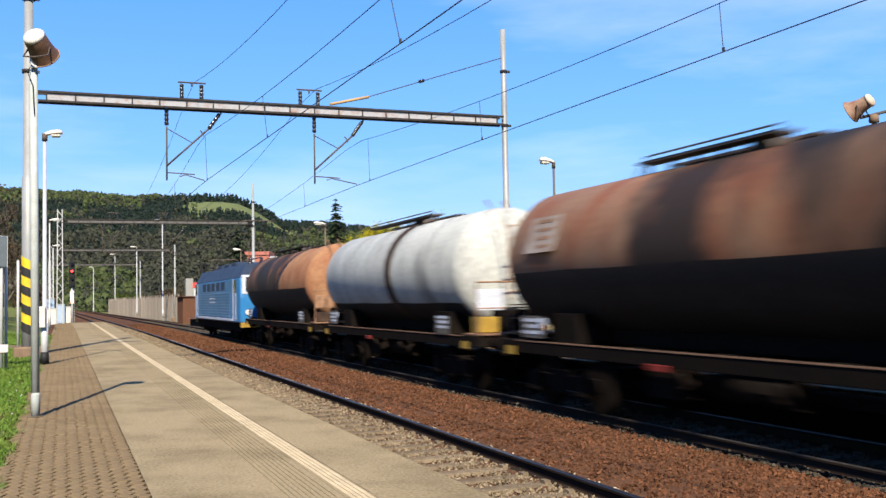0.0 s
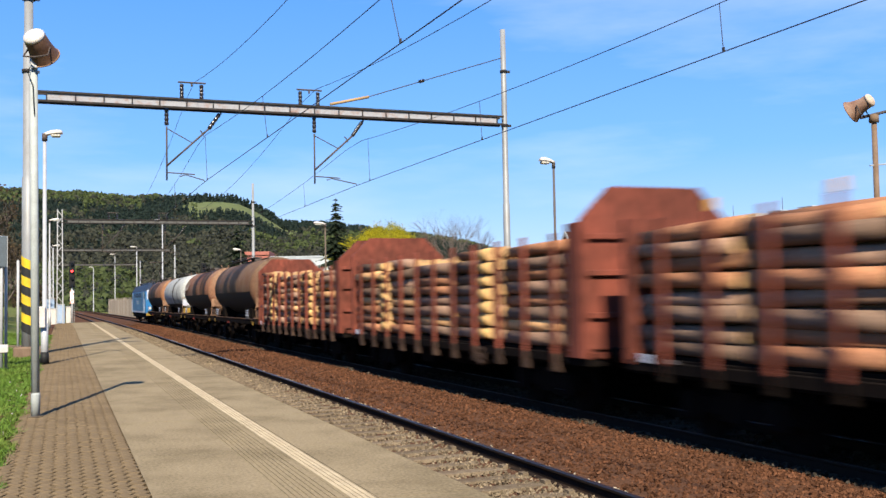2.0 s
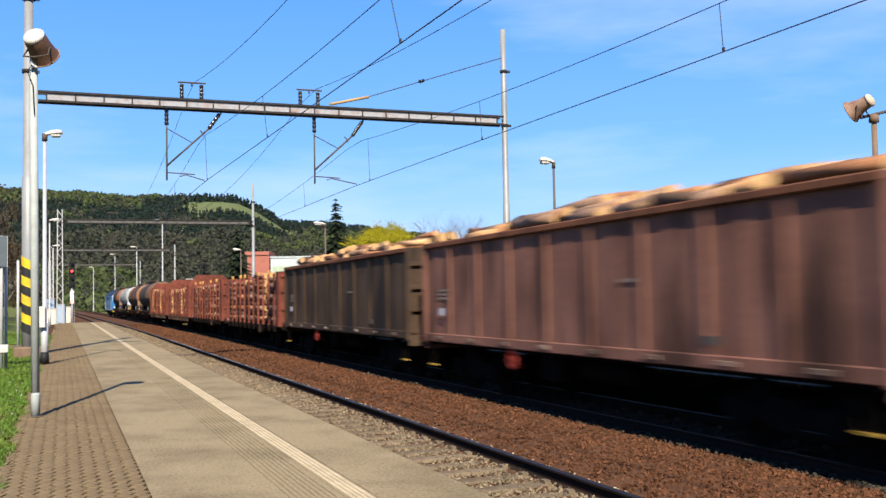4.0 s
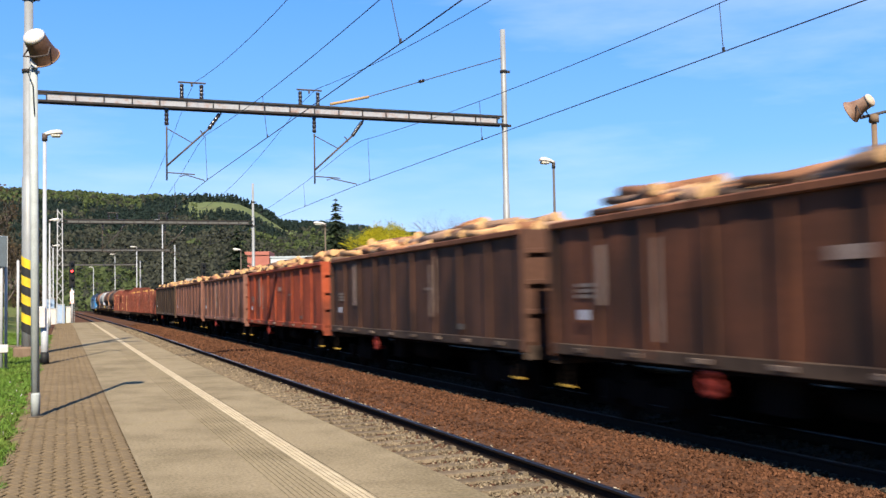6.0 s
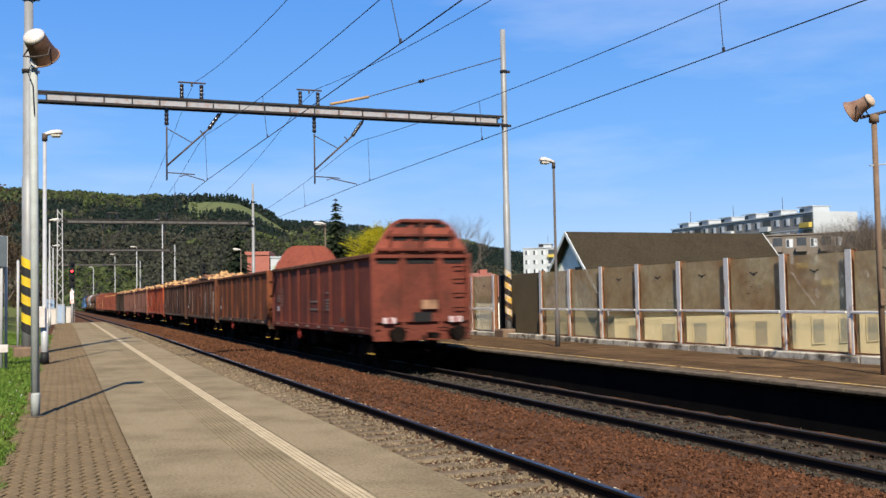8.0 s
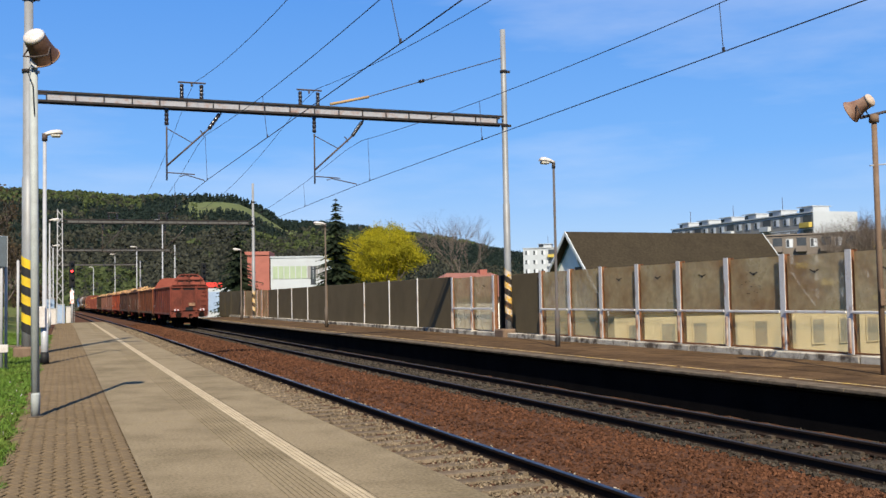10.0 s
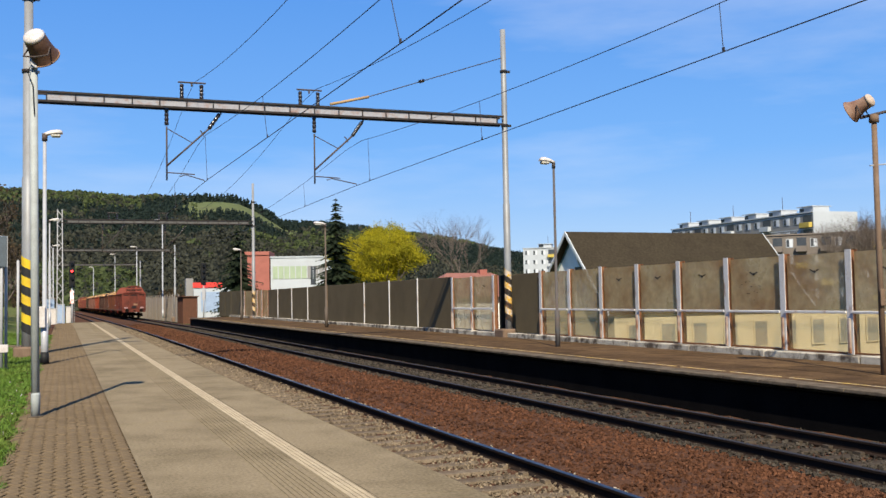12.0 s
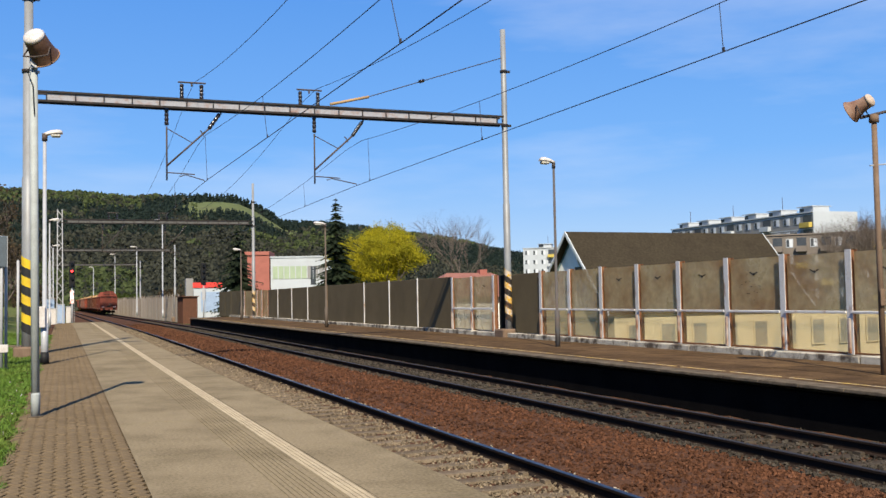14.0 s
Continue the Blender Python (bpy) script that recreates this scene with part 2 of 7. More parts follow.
rusty("top_rust", (0.14, 0.055, 0.028), (0.075, 0.032, 0.018), scale=2.5)
rusty("eas_brown_dirty", (0.07, 0.045, 0.03), (0.026, 0.017, 0.012), scale=3)
rusty("eas_soot_dirty", (0.06, 0.04, 0.028), (0.024, 0.016, 0.012), scale=3)
rusty("eas_dark_dirty", (0.07, 0.045, 0.03), (0.026, 0.017, 0.012), scale=3)
rusty("red_brown", (0.1440, 0.0387, 0.0243), (0.0864, 0.0261, 0.0171))
def barrel_paint(name, rust, rust2, oil, seed, lo, hi, reach=(0.12, 0.33, 0.16), spill=None):
    """Rusty paint with broad runs of black oil or grime."""
    m = mat(name, rust, 0.72, second=rust2, amount=0.9, scale=0.9, grain=0.2, bump=0.1, fine=16, stretch=(0.8, 1.1, 0.6))
    nt = m.node_tree
    bsdf = nt.nodes["Principled BSDF"]
    src = bsdf.inputs["Base Color"].links[0].from_socket
    co = nt.nodes.new("ShaderNodeTexCoord")
    mp = nt.nodes.new("ShaderNodeMapping")
    mp.inputs["Location"].default_value = (0, seed, 0)
    mp.inputs["Scale"].default_value = reach
    nz = nt.nodes.new("ShaderNodeTexNoise")
    nz.inputs["Scale"].default_value, nz.inputs["Detail"].default_value = 1.0, 5.0
    mr = nt.nodes.new("ShaderNodeMapRange")
    mr.inputs["From Min"].default_value, mr.inputs["From Max"].default_value = lo, hi
    mix = nt.nodes.new("ShaderNodeMix")
    mix.data_type = "RGBA"
    mix.inputs["B"].default_value = (*oil, 1)
    nt.links.new(co.outputs["Object"], mp.inputs["Vector"])
    nt.links.new(mp.outputs["Vector"], nz.inputs["Vector"])
    nt.links.new(nz.outputs["Fac"], mr.inputs["Value"])
    fac = mr.outputs["Result"]
    if spill:
        # oil run down both sides from the filling hole: place along the barrel and half width
        xyz = nt.nodes.new("ShaderNodeSeparateXYZ")
        nt.links.new(co.outputs["Object"], xyz.inputs["Vector"])
        off = nt.nodes.new("ShaderNodeMath")
        off.operation = "SUBTRACT"
        off.inputs[1].default_value = spill[0]
        nt.links.new(xyz.outputs["Y"], off.inputs[0])
        dist = nt.nodes.new("ShaderNodeMath")
        dist.operation = "ABSOLUTE"
        nt.links.new(off.outputs["Value"], dist.inputs[0])
        rag = nt.nodes.new("ShaderNodeTexNoise")
        rag.inputs["Scale"].default_value, rag.inputs["Detail"].default_value = 1.3, 6.0
        nt.links.new(co.outputs["Object"], rag.inputs["Vector"])
        add = nt.nodes.new("ShaderNodeMath")
        add.operation = "MULTIPLY_ADD"
        add.inputs[1].default_value = 2.4
        nt.links.new(rag.outputs["Fac"], add.inputs[0])
        nt.links.new(dist.outputs["Value"], add.inputs[2])
        run = nt.nodes.new("ShaderNodeMapRange")
        run.inputs["From Min"].default_value, run.inputs["From Max"].default_value = spill[1] + 0.85, spill[1] + 1.75
        run.inputs["To Min"].default_value, run.inputs["To Max"].default_value = 0.94, 0.0
        nt.links.new(add.outputs["Value"], run.inputs["Value"])
        top = nt.nodes.new("ShaderNodeMath")
        top.operation = "MAXIMUM"
        nt.links.new(fac, top.inputs[0])
        nt.links.new(run.outputs["Result"], top.inputs[1])
        fac = top.outputs["Value"]
    nt.links.new(fac, mix.inputs["Factor"])
    nt.links.new(src, mix.inputs["A"])
    nt.links.new(mix.outputs["Result"], bsdf.inputs["Base Color"])
    M[name] = m


barrel_paint("eas_red", (0.235, 0.046, 0.019), (0.150, 0.031, 0.016), (0.050, 0.018, 0.012), 5.0, 0.50, 0.66, (0.6, 1.6, 0.40))
barrel_paint("board_red", (0.19, 0.052, 0.034), (0.14, 0.036, 0.025), (0.06, 0.022, 0.016), 1.0, 0.58, 0.75, (0.6, 1.1, 0.45))
barrel_paint("eas_brown", (0.130, 0.041, 0.018), (0.062, 0.025, 0.013), (0.026, 0.014, 0.010), 3.0, 0.50, 0.68, (0.6, 1.1, 0.45))
barrel_paint("eas_soot", (0.060, 0.0285, 0.0185), (0.038, 0.019, 0.013), (0.018, 0.011, 0.009), 7.0, 0.48, 0.64, (0.6, 1.3, 0.35))
barrel_paint("eas_pale", (0.165, 0.078, 0.055), (0.105, 0.046, 0.032), (0.040, 0.020, 0.014), 11.0, 0.50, 0.66, (0.6, 1.4, 0.35))
barrel_paint("eas_grime", (0.052, 0.033, 0.021), (0.032, 0.019, 0.012), (0.014, 0.010, 0.008), 9.0, 0.48, 0.64, (0.6, 1.3, 0.35))
barrel_paint("eas_maroon", (0.116, 0.0300, 0.0190), (0.072, 0.021, 0.014), (0.026, 0.014, 0.011), 12.0, 0.52, 0.70, (0.6, 1.1, 0.4))
barrel_paint("eas_dark", (0.090, 0.034, 0.018), (0.042, 0.020, 0.0125), (0.020, 0.012, 0.009), 7.0, 0.48, 0.64, (0.6, 1.3, 0.35))
barrel_paint("tank_brown", (0.170, 0.098, 0.058), (0.150, 0.050, 0.024), (0.011, 0.009, 0.008), 2.0, 0.52, 0.66, spill=(0.8, 1.0))
barrel_paint("tank_dark", (0.105, 0.066, 0.040), (0.090, 0.042, 0.024), (0.016, 0.013, 0.011), 4.2, 0.52, 0.66, spill=(-0.2, 1.1))
barrel_paint("tank_orange", (0.20, 0.105, 0.055), (0.145, 0.052, 0.026), (0.018, 0.014, 0.012), 9.0, 0.52, 0.66, spill=(0.4, 1.1))
barrel_paint("tank_white", (0.30, 0.305, 0.285), (0.21, 0.215, 0.205), (0.040, 0.034, 0.030), 6.0, 0.64, 0.80)
rusty("strap_brown", (0.05, 0.03, 0.021), (0.026, 0.016, 0.012), scale=3)
rusty("rust_light", (0.208, 0.120, 0.072), (0.112, 0.064, 0.040), scale=3)
M["loco_blue"] = mat("loco_blue", (0.010, 0.105, 0.26), 0.4, second=(0.008, 0.075, 0.19), scale=1.5, grain=0.08, bump=0.02)
M["loco_light"] = mat("loco_light", (0.05, 0.20, 0.36), 0.4, scale=1.5, grain=0.08, bump=0.02, amount=0.2)
M["loco_dark"] = mat("loco_dark", (0.022, 0.034, 0.062), 0.6, scale=2, grain=0.1)
M["dark_glass"] = mat("dark_glass", (0.02, 0.025, 0.03), 0.1, scale=1, bump=0)
M["plate_white"] = mat("plate_white", (0.3568, 0.3800, 0.4376), 0.6, second=(0.2304, 0.2304, 0.2592), scale=8, amount=0.4)
M["belly_shade_oil"] = mat("belly_shade_oil", (0.014, 0.0115, 0.010), 0.75, second=(0.024, 0.019, 0.015), amount=0.8, scale=0.8, grain=0.3, bump=0.1, fine=12)
M["panel_faded"] = mat("panel_faded", (0.21, 0.18, 0.16), 0.7, second=(0.14, 0.09, 0.065), scale=3, amount=0.8)
M["plate_grey"] = mat("plate_grey", (0.075, 0.067, 0.06), 0.7, second=(0.04, 0.034, 0.03), scale=6)
M["mark_white"] = mat("mark_white", (0.15, 0.125, 0.11), 0.8, second=(0.07, 0.05, 0.04), scale=7)
M["primer_patch"] = mat("primer_patch", (0.20, 0.15, 0.125), 0.8, second=(0.12, 0.07, 0.05), scale=1.6)
M["latch_worn"] = mat("latch_worn", (0.16, 0.12, 0.095), 0.75, second=(0.05, 0.03, 0.02), amount=1.0, scale=4, grain=0.2, rand=0.4)
M["step_yellow"] = mat("step_yellow", (0.24, 0.15, 0.024), 0.7, second=(0.11, 0.066, 0.022), scale=5)
M["red_paint"] = mat("red_paint", (0.13, 0.018, 0.013), 0.6, second=(0.11, 0.016, 0.012), scale=5)
M["tail_white"] = mat("tail_white", (0.4, 0.33, 0.33), 0.5, second=(0.3, 0.2, 0.2), scale=6, amount=0.3)
M["bark"] = mat("bark", (0.04, 0.025, 0.017), 0.95, second=(0.045, 0.030, 0.020), scale=3, grain=0.4, bump=0.5, fine=25)
M["timber_a"] = mat("timber_a", (0.255, 0.118, 0.062), 0.9, second=(0.15, 0.070, 0.042), scale=2.2, grain=0.3, bump=0.4, fine=30, stretch=(1, 0.4, 1), rand=0.25)
M["timber_b"] = mat("timber_b", (0.235, 0.145, 0.098), 0.9, second=(0.14, 0.085, 0.060), scale=2.2, grain=0.3, bump=0.4, fine=30, stretch=(1, 0.4, 1), rand=0.25)
M["timber_c"] = mat("timber_c", (0.48, 0.27, 0.125), 0.9, second=(0.32, 0.175, 0.085), scale=2.2, grain=0.25, bump=0.3, fine=30, stretch=(1, 0.4, 1), rand=0.2)
M["timber_fresh"] = mat("timber_fresh", (0.56, 0.34, 0.12), 0.85, second=(0.42, 0.24, 0.08), scale=2.2, grain=0.2, bump=0.3, fine=30, stretch=(1, 0.4, 1), rand=0.15)
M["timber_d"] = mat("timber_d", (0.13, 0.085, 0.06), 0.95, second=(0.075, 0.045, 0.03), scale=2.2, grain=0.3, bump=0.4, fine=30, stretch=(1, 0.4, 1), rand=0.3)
M["cut_wood"] = mat("cut_wood", (0.4, 0.25, 0.115), 0.85, second=(0.26, 0.15, 0.072), scale=6, grain=0.2)
M["new_wood"] = mat("new_wood", (0.36, 0.2, 0.055), 0.8, second=(0.24, 0.13, 0.04), scale=4, grain=0.15)


# ---- ground, tracks and platforms ----
def build_ground():
    # one sheet to the horizon, with the line's bed at its middle and lower land behind the noise barrier
    bm = B()
    xs = [-2500, -700, -200, -60, -20, -8, -3.0, -1.2, -0.75, -0.67, -0.665, 17.2, 19.5, 23, 40, 120, 400, 1000, 2500]
    ys = [-600, -60, -20, 0, 20, 40, 60, 80, 100, 130, 170, 240, 350, 600, 1200, 3000]

    def height(x, y):
        if -0.9 < x <= -0.67:
            return 0.475
        if x <= -0.75:
            return 0.40 + max(0, min(1.1, (-x - 1.2) * 0.18)) + max(0, (-x - 12)) * 0.02
        if x < 18:
            return -0.66
        return -1.9 - min(1.2, max(0, x - 19.5) * 0.06)

    grid = [[bm.verts.new((x, y, height(x, y))) for x in xs] for y in ys]
    for a, b in zip(grid, grid[1:]):
        for i in range(len(xs) - 1):
            bm.faces.new((a[i], a[i + 1], b[i + 1], b[i]))
    m = mat("meadow", (0.075, 0.10, 0.025), 0.95, second=(0.11, 0.09, 0.04), amount=0.8, scale=0.25, grain=0.4, bump=0.5, fine=9)
    setting("ground", bm, m, "green spring meadow with bare earth patches", "ground")
    # bed of crushed stone under both tracks, hollowed slightly between the rails
    bm = B()
    nrow = 46
    rows = []
    ys = [-8 + 0.25 * i for i in range(150)] + [29.5 + 2.2 * i for i in range(160)]
    for y in ys:
        row = []
        for i in range(nrow):
            x = 2.0 + 9.6 * i / (nrow - 1)
            z = -0.19
            mid = (x - 7.03) / 1.25
            z += 0.13 * math.exp(-mid ** 2)
            z += 0.025 * (noise.noise(Vector((x * 2.3, y * 2.3, 0))) + 0.5 * noise.noise(Vector((x * 6, y * 6, 3))))
            for c in (TRACK_1, TRACK_2):
                if abs(x - c) < 0.5:
                    z -= 0.02
            q, s = along(x, y)
            row.append(bm.verts.new((q.x, q.y, z)))
        rows.append(row)
    for a, b in zip(rows, rows[1:]):
        for i in range(nrow - 1):
            bm.faces.new((a[i], a[i + 1], b[i + 1], b[i]))
    setting("track_bed", bm, M["soil"], "brown earth and ballast bed between the tracks", "track bed")


RAIL_FOOT = ((-0.07, -0.17), (-0.07, -0.155), (-0.012, -0.135), (-0.012, -0.045), (-0.036, -0.032), (-0.036, -0.006), (0.036, -0.006),
             (0.036, -0.032), (0.012, -0.045), (0.012, -0.135), (0.07, -0.155), (0.07, -0.17))
RAIL_HEAD = ((-0.034, -0.006), (-0.03, 0.0), (0.03, 0.0), (0.034, -0.006))


def build_track(name, rails, label, polish="rail_top"):
    t = thing(name, pose(0, 0, 0), label, "railway track", kind="structure")
    for x in rails:
        r = part("rail", sweep(B(), RAIL_FOOT, course(x, -6, 330, 3.0)), M["rail"], t, "rusty steel rail")
        part("running_surface", sweep(B(), RAIL_HEAD, course(x, -6, 330, 3.0)), M[polish], r, "polished rail top")
    return t


def sleeper_mesh(material):
    bm = B()
    prof = ((-0.15, -0.26), (-0.13, -0.165), (0.13, -0.165), (0.15, -0.26))
    ends = []
    for x, k in ((-1.28, 1), (-1.25, 0.96), (1.25, 0.96), (1.28, 1)):
        ends.append([bm.verts.new((x, a * k, u if abs(x) < 1.27 or u < -0.2 else u - 0.02)) for a, u in prof])
    for a, b in zip(ends, ends[1:]):
        for i in range(4):
            bm.faces.new((a[i], a[(i + 1) % 4], b[(i + 1) % 4], b[i]))
    bm.faces.new(ends[0])
    bm.faces.new(ends[-1][::-1])
    for x in (-0.75, 0.75):
        for s in (-1, 1):
            box(bm, x + s * 0.075, x + s * 0.15, -0.07, 0.07, -0.166, -0.125)
    return mesh_of("sleeper", bm, material)


def build_sleepers(tracks):
    for t, x, material in tracks:
        me = sleeper_mesh(material)
        for i in range(200):
            y = 6.47 + 0.6 * i
            q, side = along(x, y)
            share("sleeper", me, t, pose(q.x, q.y, random.uniform(-0.008, 0.004), 0, 0, math.degrees(math.atan2(side.y, side.x)) + random.uniform(-0.6, 0.6)))


def stones(name, material, count, xr, yr, size, zf, label, power=1.0, clear=0.85):
    """Loose crushed stones, heaped into one mesh."""
    rng = np.random.default_rng(len(name) + count)
    base = np.array([(-1, -1, -1), (1, -1, -1), (1, 1, -1), (-1, 1, -1), (-.7, -.7, 1), (.7, -.6, 1), (.6, .7, 1), (-.7, .6, 1)], float)
    faces = np.array([(3, 2, 1, 0), (4, 5, 6, 7), (0, 1, 5, 4), (1, 2, 6, 5), (2, 3, 7, 6), (3, 0, 4, 7)])
    u = rng.random(count) ** power
    y = yr[0] + (yr[1] - yr[0]) * u
    x = rng.uniform(*xr, count)
    # few stones lie on the sleepers
    on = np.abs((y - 6.47 + 0.3) % 0.6 - 0.3) < 0.13
    inside = np.minimum(np.abs(x - TRACK_1), np.abs(x - TRACK_2)) < 1.25
    keep = ~(on & inside & (rng.random(count) < clear))
    x, y = x[keep], y[keep]
    count = len(x)
    s = size * rng.uniform(0.5, 1.25, count) * (1 + np.maximum(0, y - 15) / 45)
    V = np.empty((count, 8, 3))
    for i in range(count):
        e = Euler(rng.uniform(0, 6.28, 3)).to_matrix()
        b = (base * rng.uniform(0.6, 1.1, (8, 3))) * (s[i] * rng.uniform(0.7, 1.2, 3))
        q, _ = along(x[i], y[i])
        V[i] = b @ np.array(e) + (q.x, q.y, zf(x[i]) + s[i] * rng.uniform(-0.2, 0.7))
    F = (faces[None] + 8 * np.arange(count)[:, None, None]).reshape(-1, 4)
    me = bpy.data.meshes.new(name)
    me.from_pydata(V.reshape(-1, 3).tolist(), [], F.tolist())
    me.materials.append(material)
    ob = new(name, me)
    return tagged(ob, label, "ballast", kind="stuff")


def bed_height(x):
    return -0.19 + 0.13 * math.exp(-((x - 7.03) / 1.25) ** 2)


def build_platforms():
    # near platform: paved strip, concrete strip with a worn yellow line, straight kerb edge
    p = thing("platform_near", pose(0, 0, 0), "low railway platform of concrete slabs with a paved back strip", "platform", kind="structure")
    part("core", box(B(), -0.62, 3.04, -8, 88, -0.6, 0.42), M["shaded_concrete"], p, "concrete platform wall with shade in its dark colour")
    part("paver_bed", box(B(), -0.58, 0.655, -8, 88, 0.42, 0.478), M["paver_bed"], p, "dark sandy joints of the paving", "")
    part("back_kerb", box(B(), -0.86, -0.582, -8, 88, 0.1, 0.488), M["soil"], p, "earth-covered edging")
    # the far platform beside the second track
    q = thing("platform_far", pose(0, 0, 0), "railway platform with brown paving and a dark concrete face", "platform", kind="structure")
    part("core", box(B(), 11.16, 16.9, -8, 96.5, -0.6, 0.40), M["shaded_concrete"], q, "dark platform wall with shade put into its colour")
    for x0, x1 in ((11.42, 12.1), (12.1, 13.0), (13.0, 13.9), (13.9, 14.5), (14.5, 15.1)):
        y = -8 + random.uniform(0, 1.5)
        while y < 96:
            ln = random.choice((2.4, 3.0, 3.6))
            part("paving_slab", box(B(), x0 + 0.012, x1 - 0.012, y + 0.01, min(96.5, y + ln) - 0.01, 0.40, 0.55 + random.uniform(-0.006, 0.0)), M["far_paving"], q)
            y += ln
    y = -8
    while y < 96:
        part("edge_slab", finish(box(B(), 11.0, 11.415, y, y + 0.985, 0.500, 0.556), 0.008), M["kerb"], q)
        y += 1.0
    y = -8
    while y < 96:
        w = random.uniform(1.3, 1.8)
        part("line_mark", box(B(), 11.675, 11.725, y, min(96, y + w), 0.55, 0.5545), M["far_yellow"], q, "faded yellow line")
        y += w + random.uniform(0.05, 0.3)
    y = -7.6
    while y < 96:
        part("barrier_foot", finish(box(B(), 15.1, 16.0, y, y + 2.93, 0.35, 0.70 + random.uniform(-0.01, 0.01)), 0.02), M["footing"], q, "stained concrete footing")
        y += 2.95
    return p, q


def build_near_slabs(p):
    # concrete slabs
    y = -7.5
    while y < 88:
        for x0, x1 in ((0.66, 2.068), (2.292, 3.1)):
            part("slab", box(B(), x0 + 0.003, x1 - 0.003, y + 0.005, y + 2.995, 0.42, 0.5 + random.uniform(-0.001, 0.001)), M["concrete"], p)
        part("line_slab", box(B(), 2.070, 2.290, y + 0.004, y + 2.996, 0.42, 0.4985), M["concrete"], p)
        y += 3.0
    # raised ribs of the worn line and the grooved strip beside it
    for k in range(4):
        part("yellow_rib", box(B(), 2.095 + k * 0.045, 2.131 + k * 0.045, -7.5, 88, 0.498, 0.5035), M["yellow_line"], p, "worn pale yellow ribbed line")
    for k in range(8):
        part("tactile_rib", box(B(), 1.66 + k * 0.048, 1.684 + k * 0.048, -7.5, 88, 0.4985, 0.5055), M["concrete"], p)


def build_pavers(p):
    # narrow blocks with zigzag long edges that lock into their neighbours
    shift = ((-0.098, 0.0), (-0.048, 0.028), (0.048, -0.028), (0.098, 0.0))
    out = [(0.0475 + o, y) for y, o in shift] + [(-0.0475 + o, y) for y, o in reversed(shift)]
    bm = B()
    lo = [bm.verts.new((x, y, -0.03)) for x, y in out]
    hi = [bm.verts.new((x, y, -0.007)) for x, y in out]
    top = [bm.verts.new((x - 0.0135 if x > 0 else x + 0.0135, y * 0.965, 0.0)) for x, y in out]
    n8 = len(out)
    for a, b in ((lo, hi), (hi, top)):
        for i in range(n8):
            bm.faces.new((a[i], a[(i + 1) % n8], b[(i + 1) % n8], b[i]))
    bm.faces.new(top)
    me = mesh_of("paver", bm, M["paver"])
    co = np.array([v.co for v in me.vertices])
    fs = [tuple(f.vertices) for f in me.polygons]
    n = 0
    V, F = [], []
    for r in range(400):
        for c in range(10):
            x, y = -0.515 + 0.1235 * c, 7.5 + 0.2 * r
            z = 0.5 + random.uniform(-0.005, 0.003)
            if n < 300:
                share("paver", me, p, pose(x, y, z, random.uniform(-0.8, 0.8), random.uniform(-0.8, 0.8), random.uniform(-1, 1)))
                n += 1
            else:
                k = len(V) * len(co)
                V.append(co + (x, y, z))
                F += [tuple(i + k for i in f) for f in fs]
    me2 = bpy.data.meshes.new("paver_field")
    me2.from_pydata(np.concatenate(V).tolist(), [], F)
    me2.materials.append(M["paver"])
    ob = new("paver_field", me2)
    ob.parent = p
    tagged(ob, "brown interlocking concrete pavers", kind="stuff")


M["stone_pale"] = mat("stone_pale", (0.27, 0.23, 0.17), 0.95, second=(0.22, 0.17, 0.11), scale=3, grain=0.2, bump=0.2, island=0.4)
M["far_yellow"] = mat("far_yellow", (0.50, 0.34, 0.09), 0.85, second=(0.40, 0.33, 0.24), amount=0.9, scale=5, grain=0.25)
build_ground()
track_one = build_track("track_1", NEAR_RAILS, "railway track beside the near platform, half buried in stones")
track_two = build_track("track_2", FAR_RAILS, "railway track on concrete sleepers in dark ballast", "rail_dull")
platform_near, platform_far = build_platforms()
# ---- overhead line ----
PORTAL_YS = (33.6, 86.2, 132.0, 182.0)


def insulator(bm, a, b, r=0.055, n=5):
    """A string of porcelain sheds between two points."""
    a, b = Vector(a), Vector(b)
    pts, rad = [], []
    for k in range(n):
        for u, s in ((0.05, 0.78), (0.35, 1.0), (0.7, 1.0), (0.98, 0.78)):
            pts.append(a.lerp(b, (k + u) / n))
            rad.append(r * s)
    return tube(bm, pts, rad, 10)


def stripes(parent, r, z0, z1, n=6, worn=False):
    """Slanted black and yellow bands wound round a mast, each with its own thickness."""
    h = (z1 - z0) / n
    for k in range(n):
        bm = B()
        seg = 18
        ring = []
        for i in range(seg + 1):
            a = math.pi / 2 + i * 2 * math.pi / seg
            z = z0 + (k + 1) * h - 2 * h * i / seg
            ring.append([bm.verts.new((q * math.cos(a), q * math.sin(a), u)) for q, u in ((r, z), (r * 1.02, z), (r * 1.02, z + h * 0.999), (r, z + h * 0.999))])
        for i in range(seg):
            a, b = ring[i], ring[i + 1]
            for c in range(3):
                bm.faces.new((a[c], b[c], b[c + 1], a[c + 1]))
        part("warning_band", bm, M[("warn_worn" if worn else "warn_yellow") if k % 2 else ("warn_worn_black" if worn else "warn_black")], parent, "yellow warning band" if k % 2 else "black warning band")


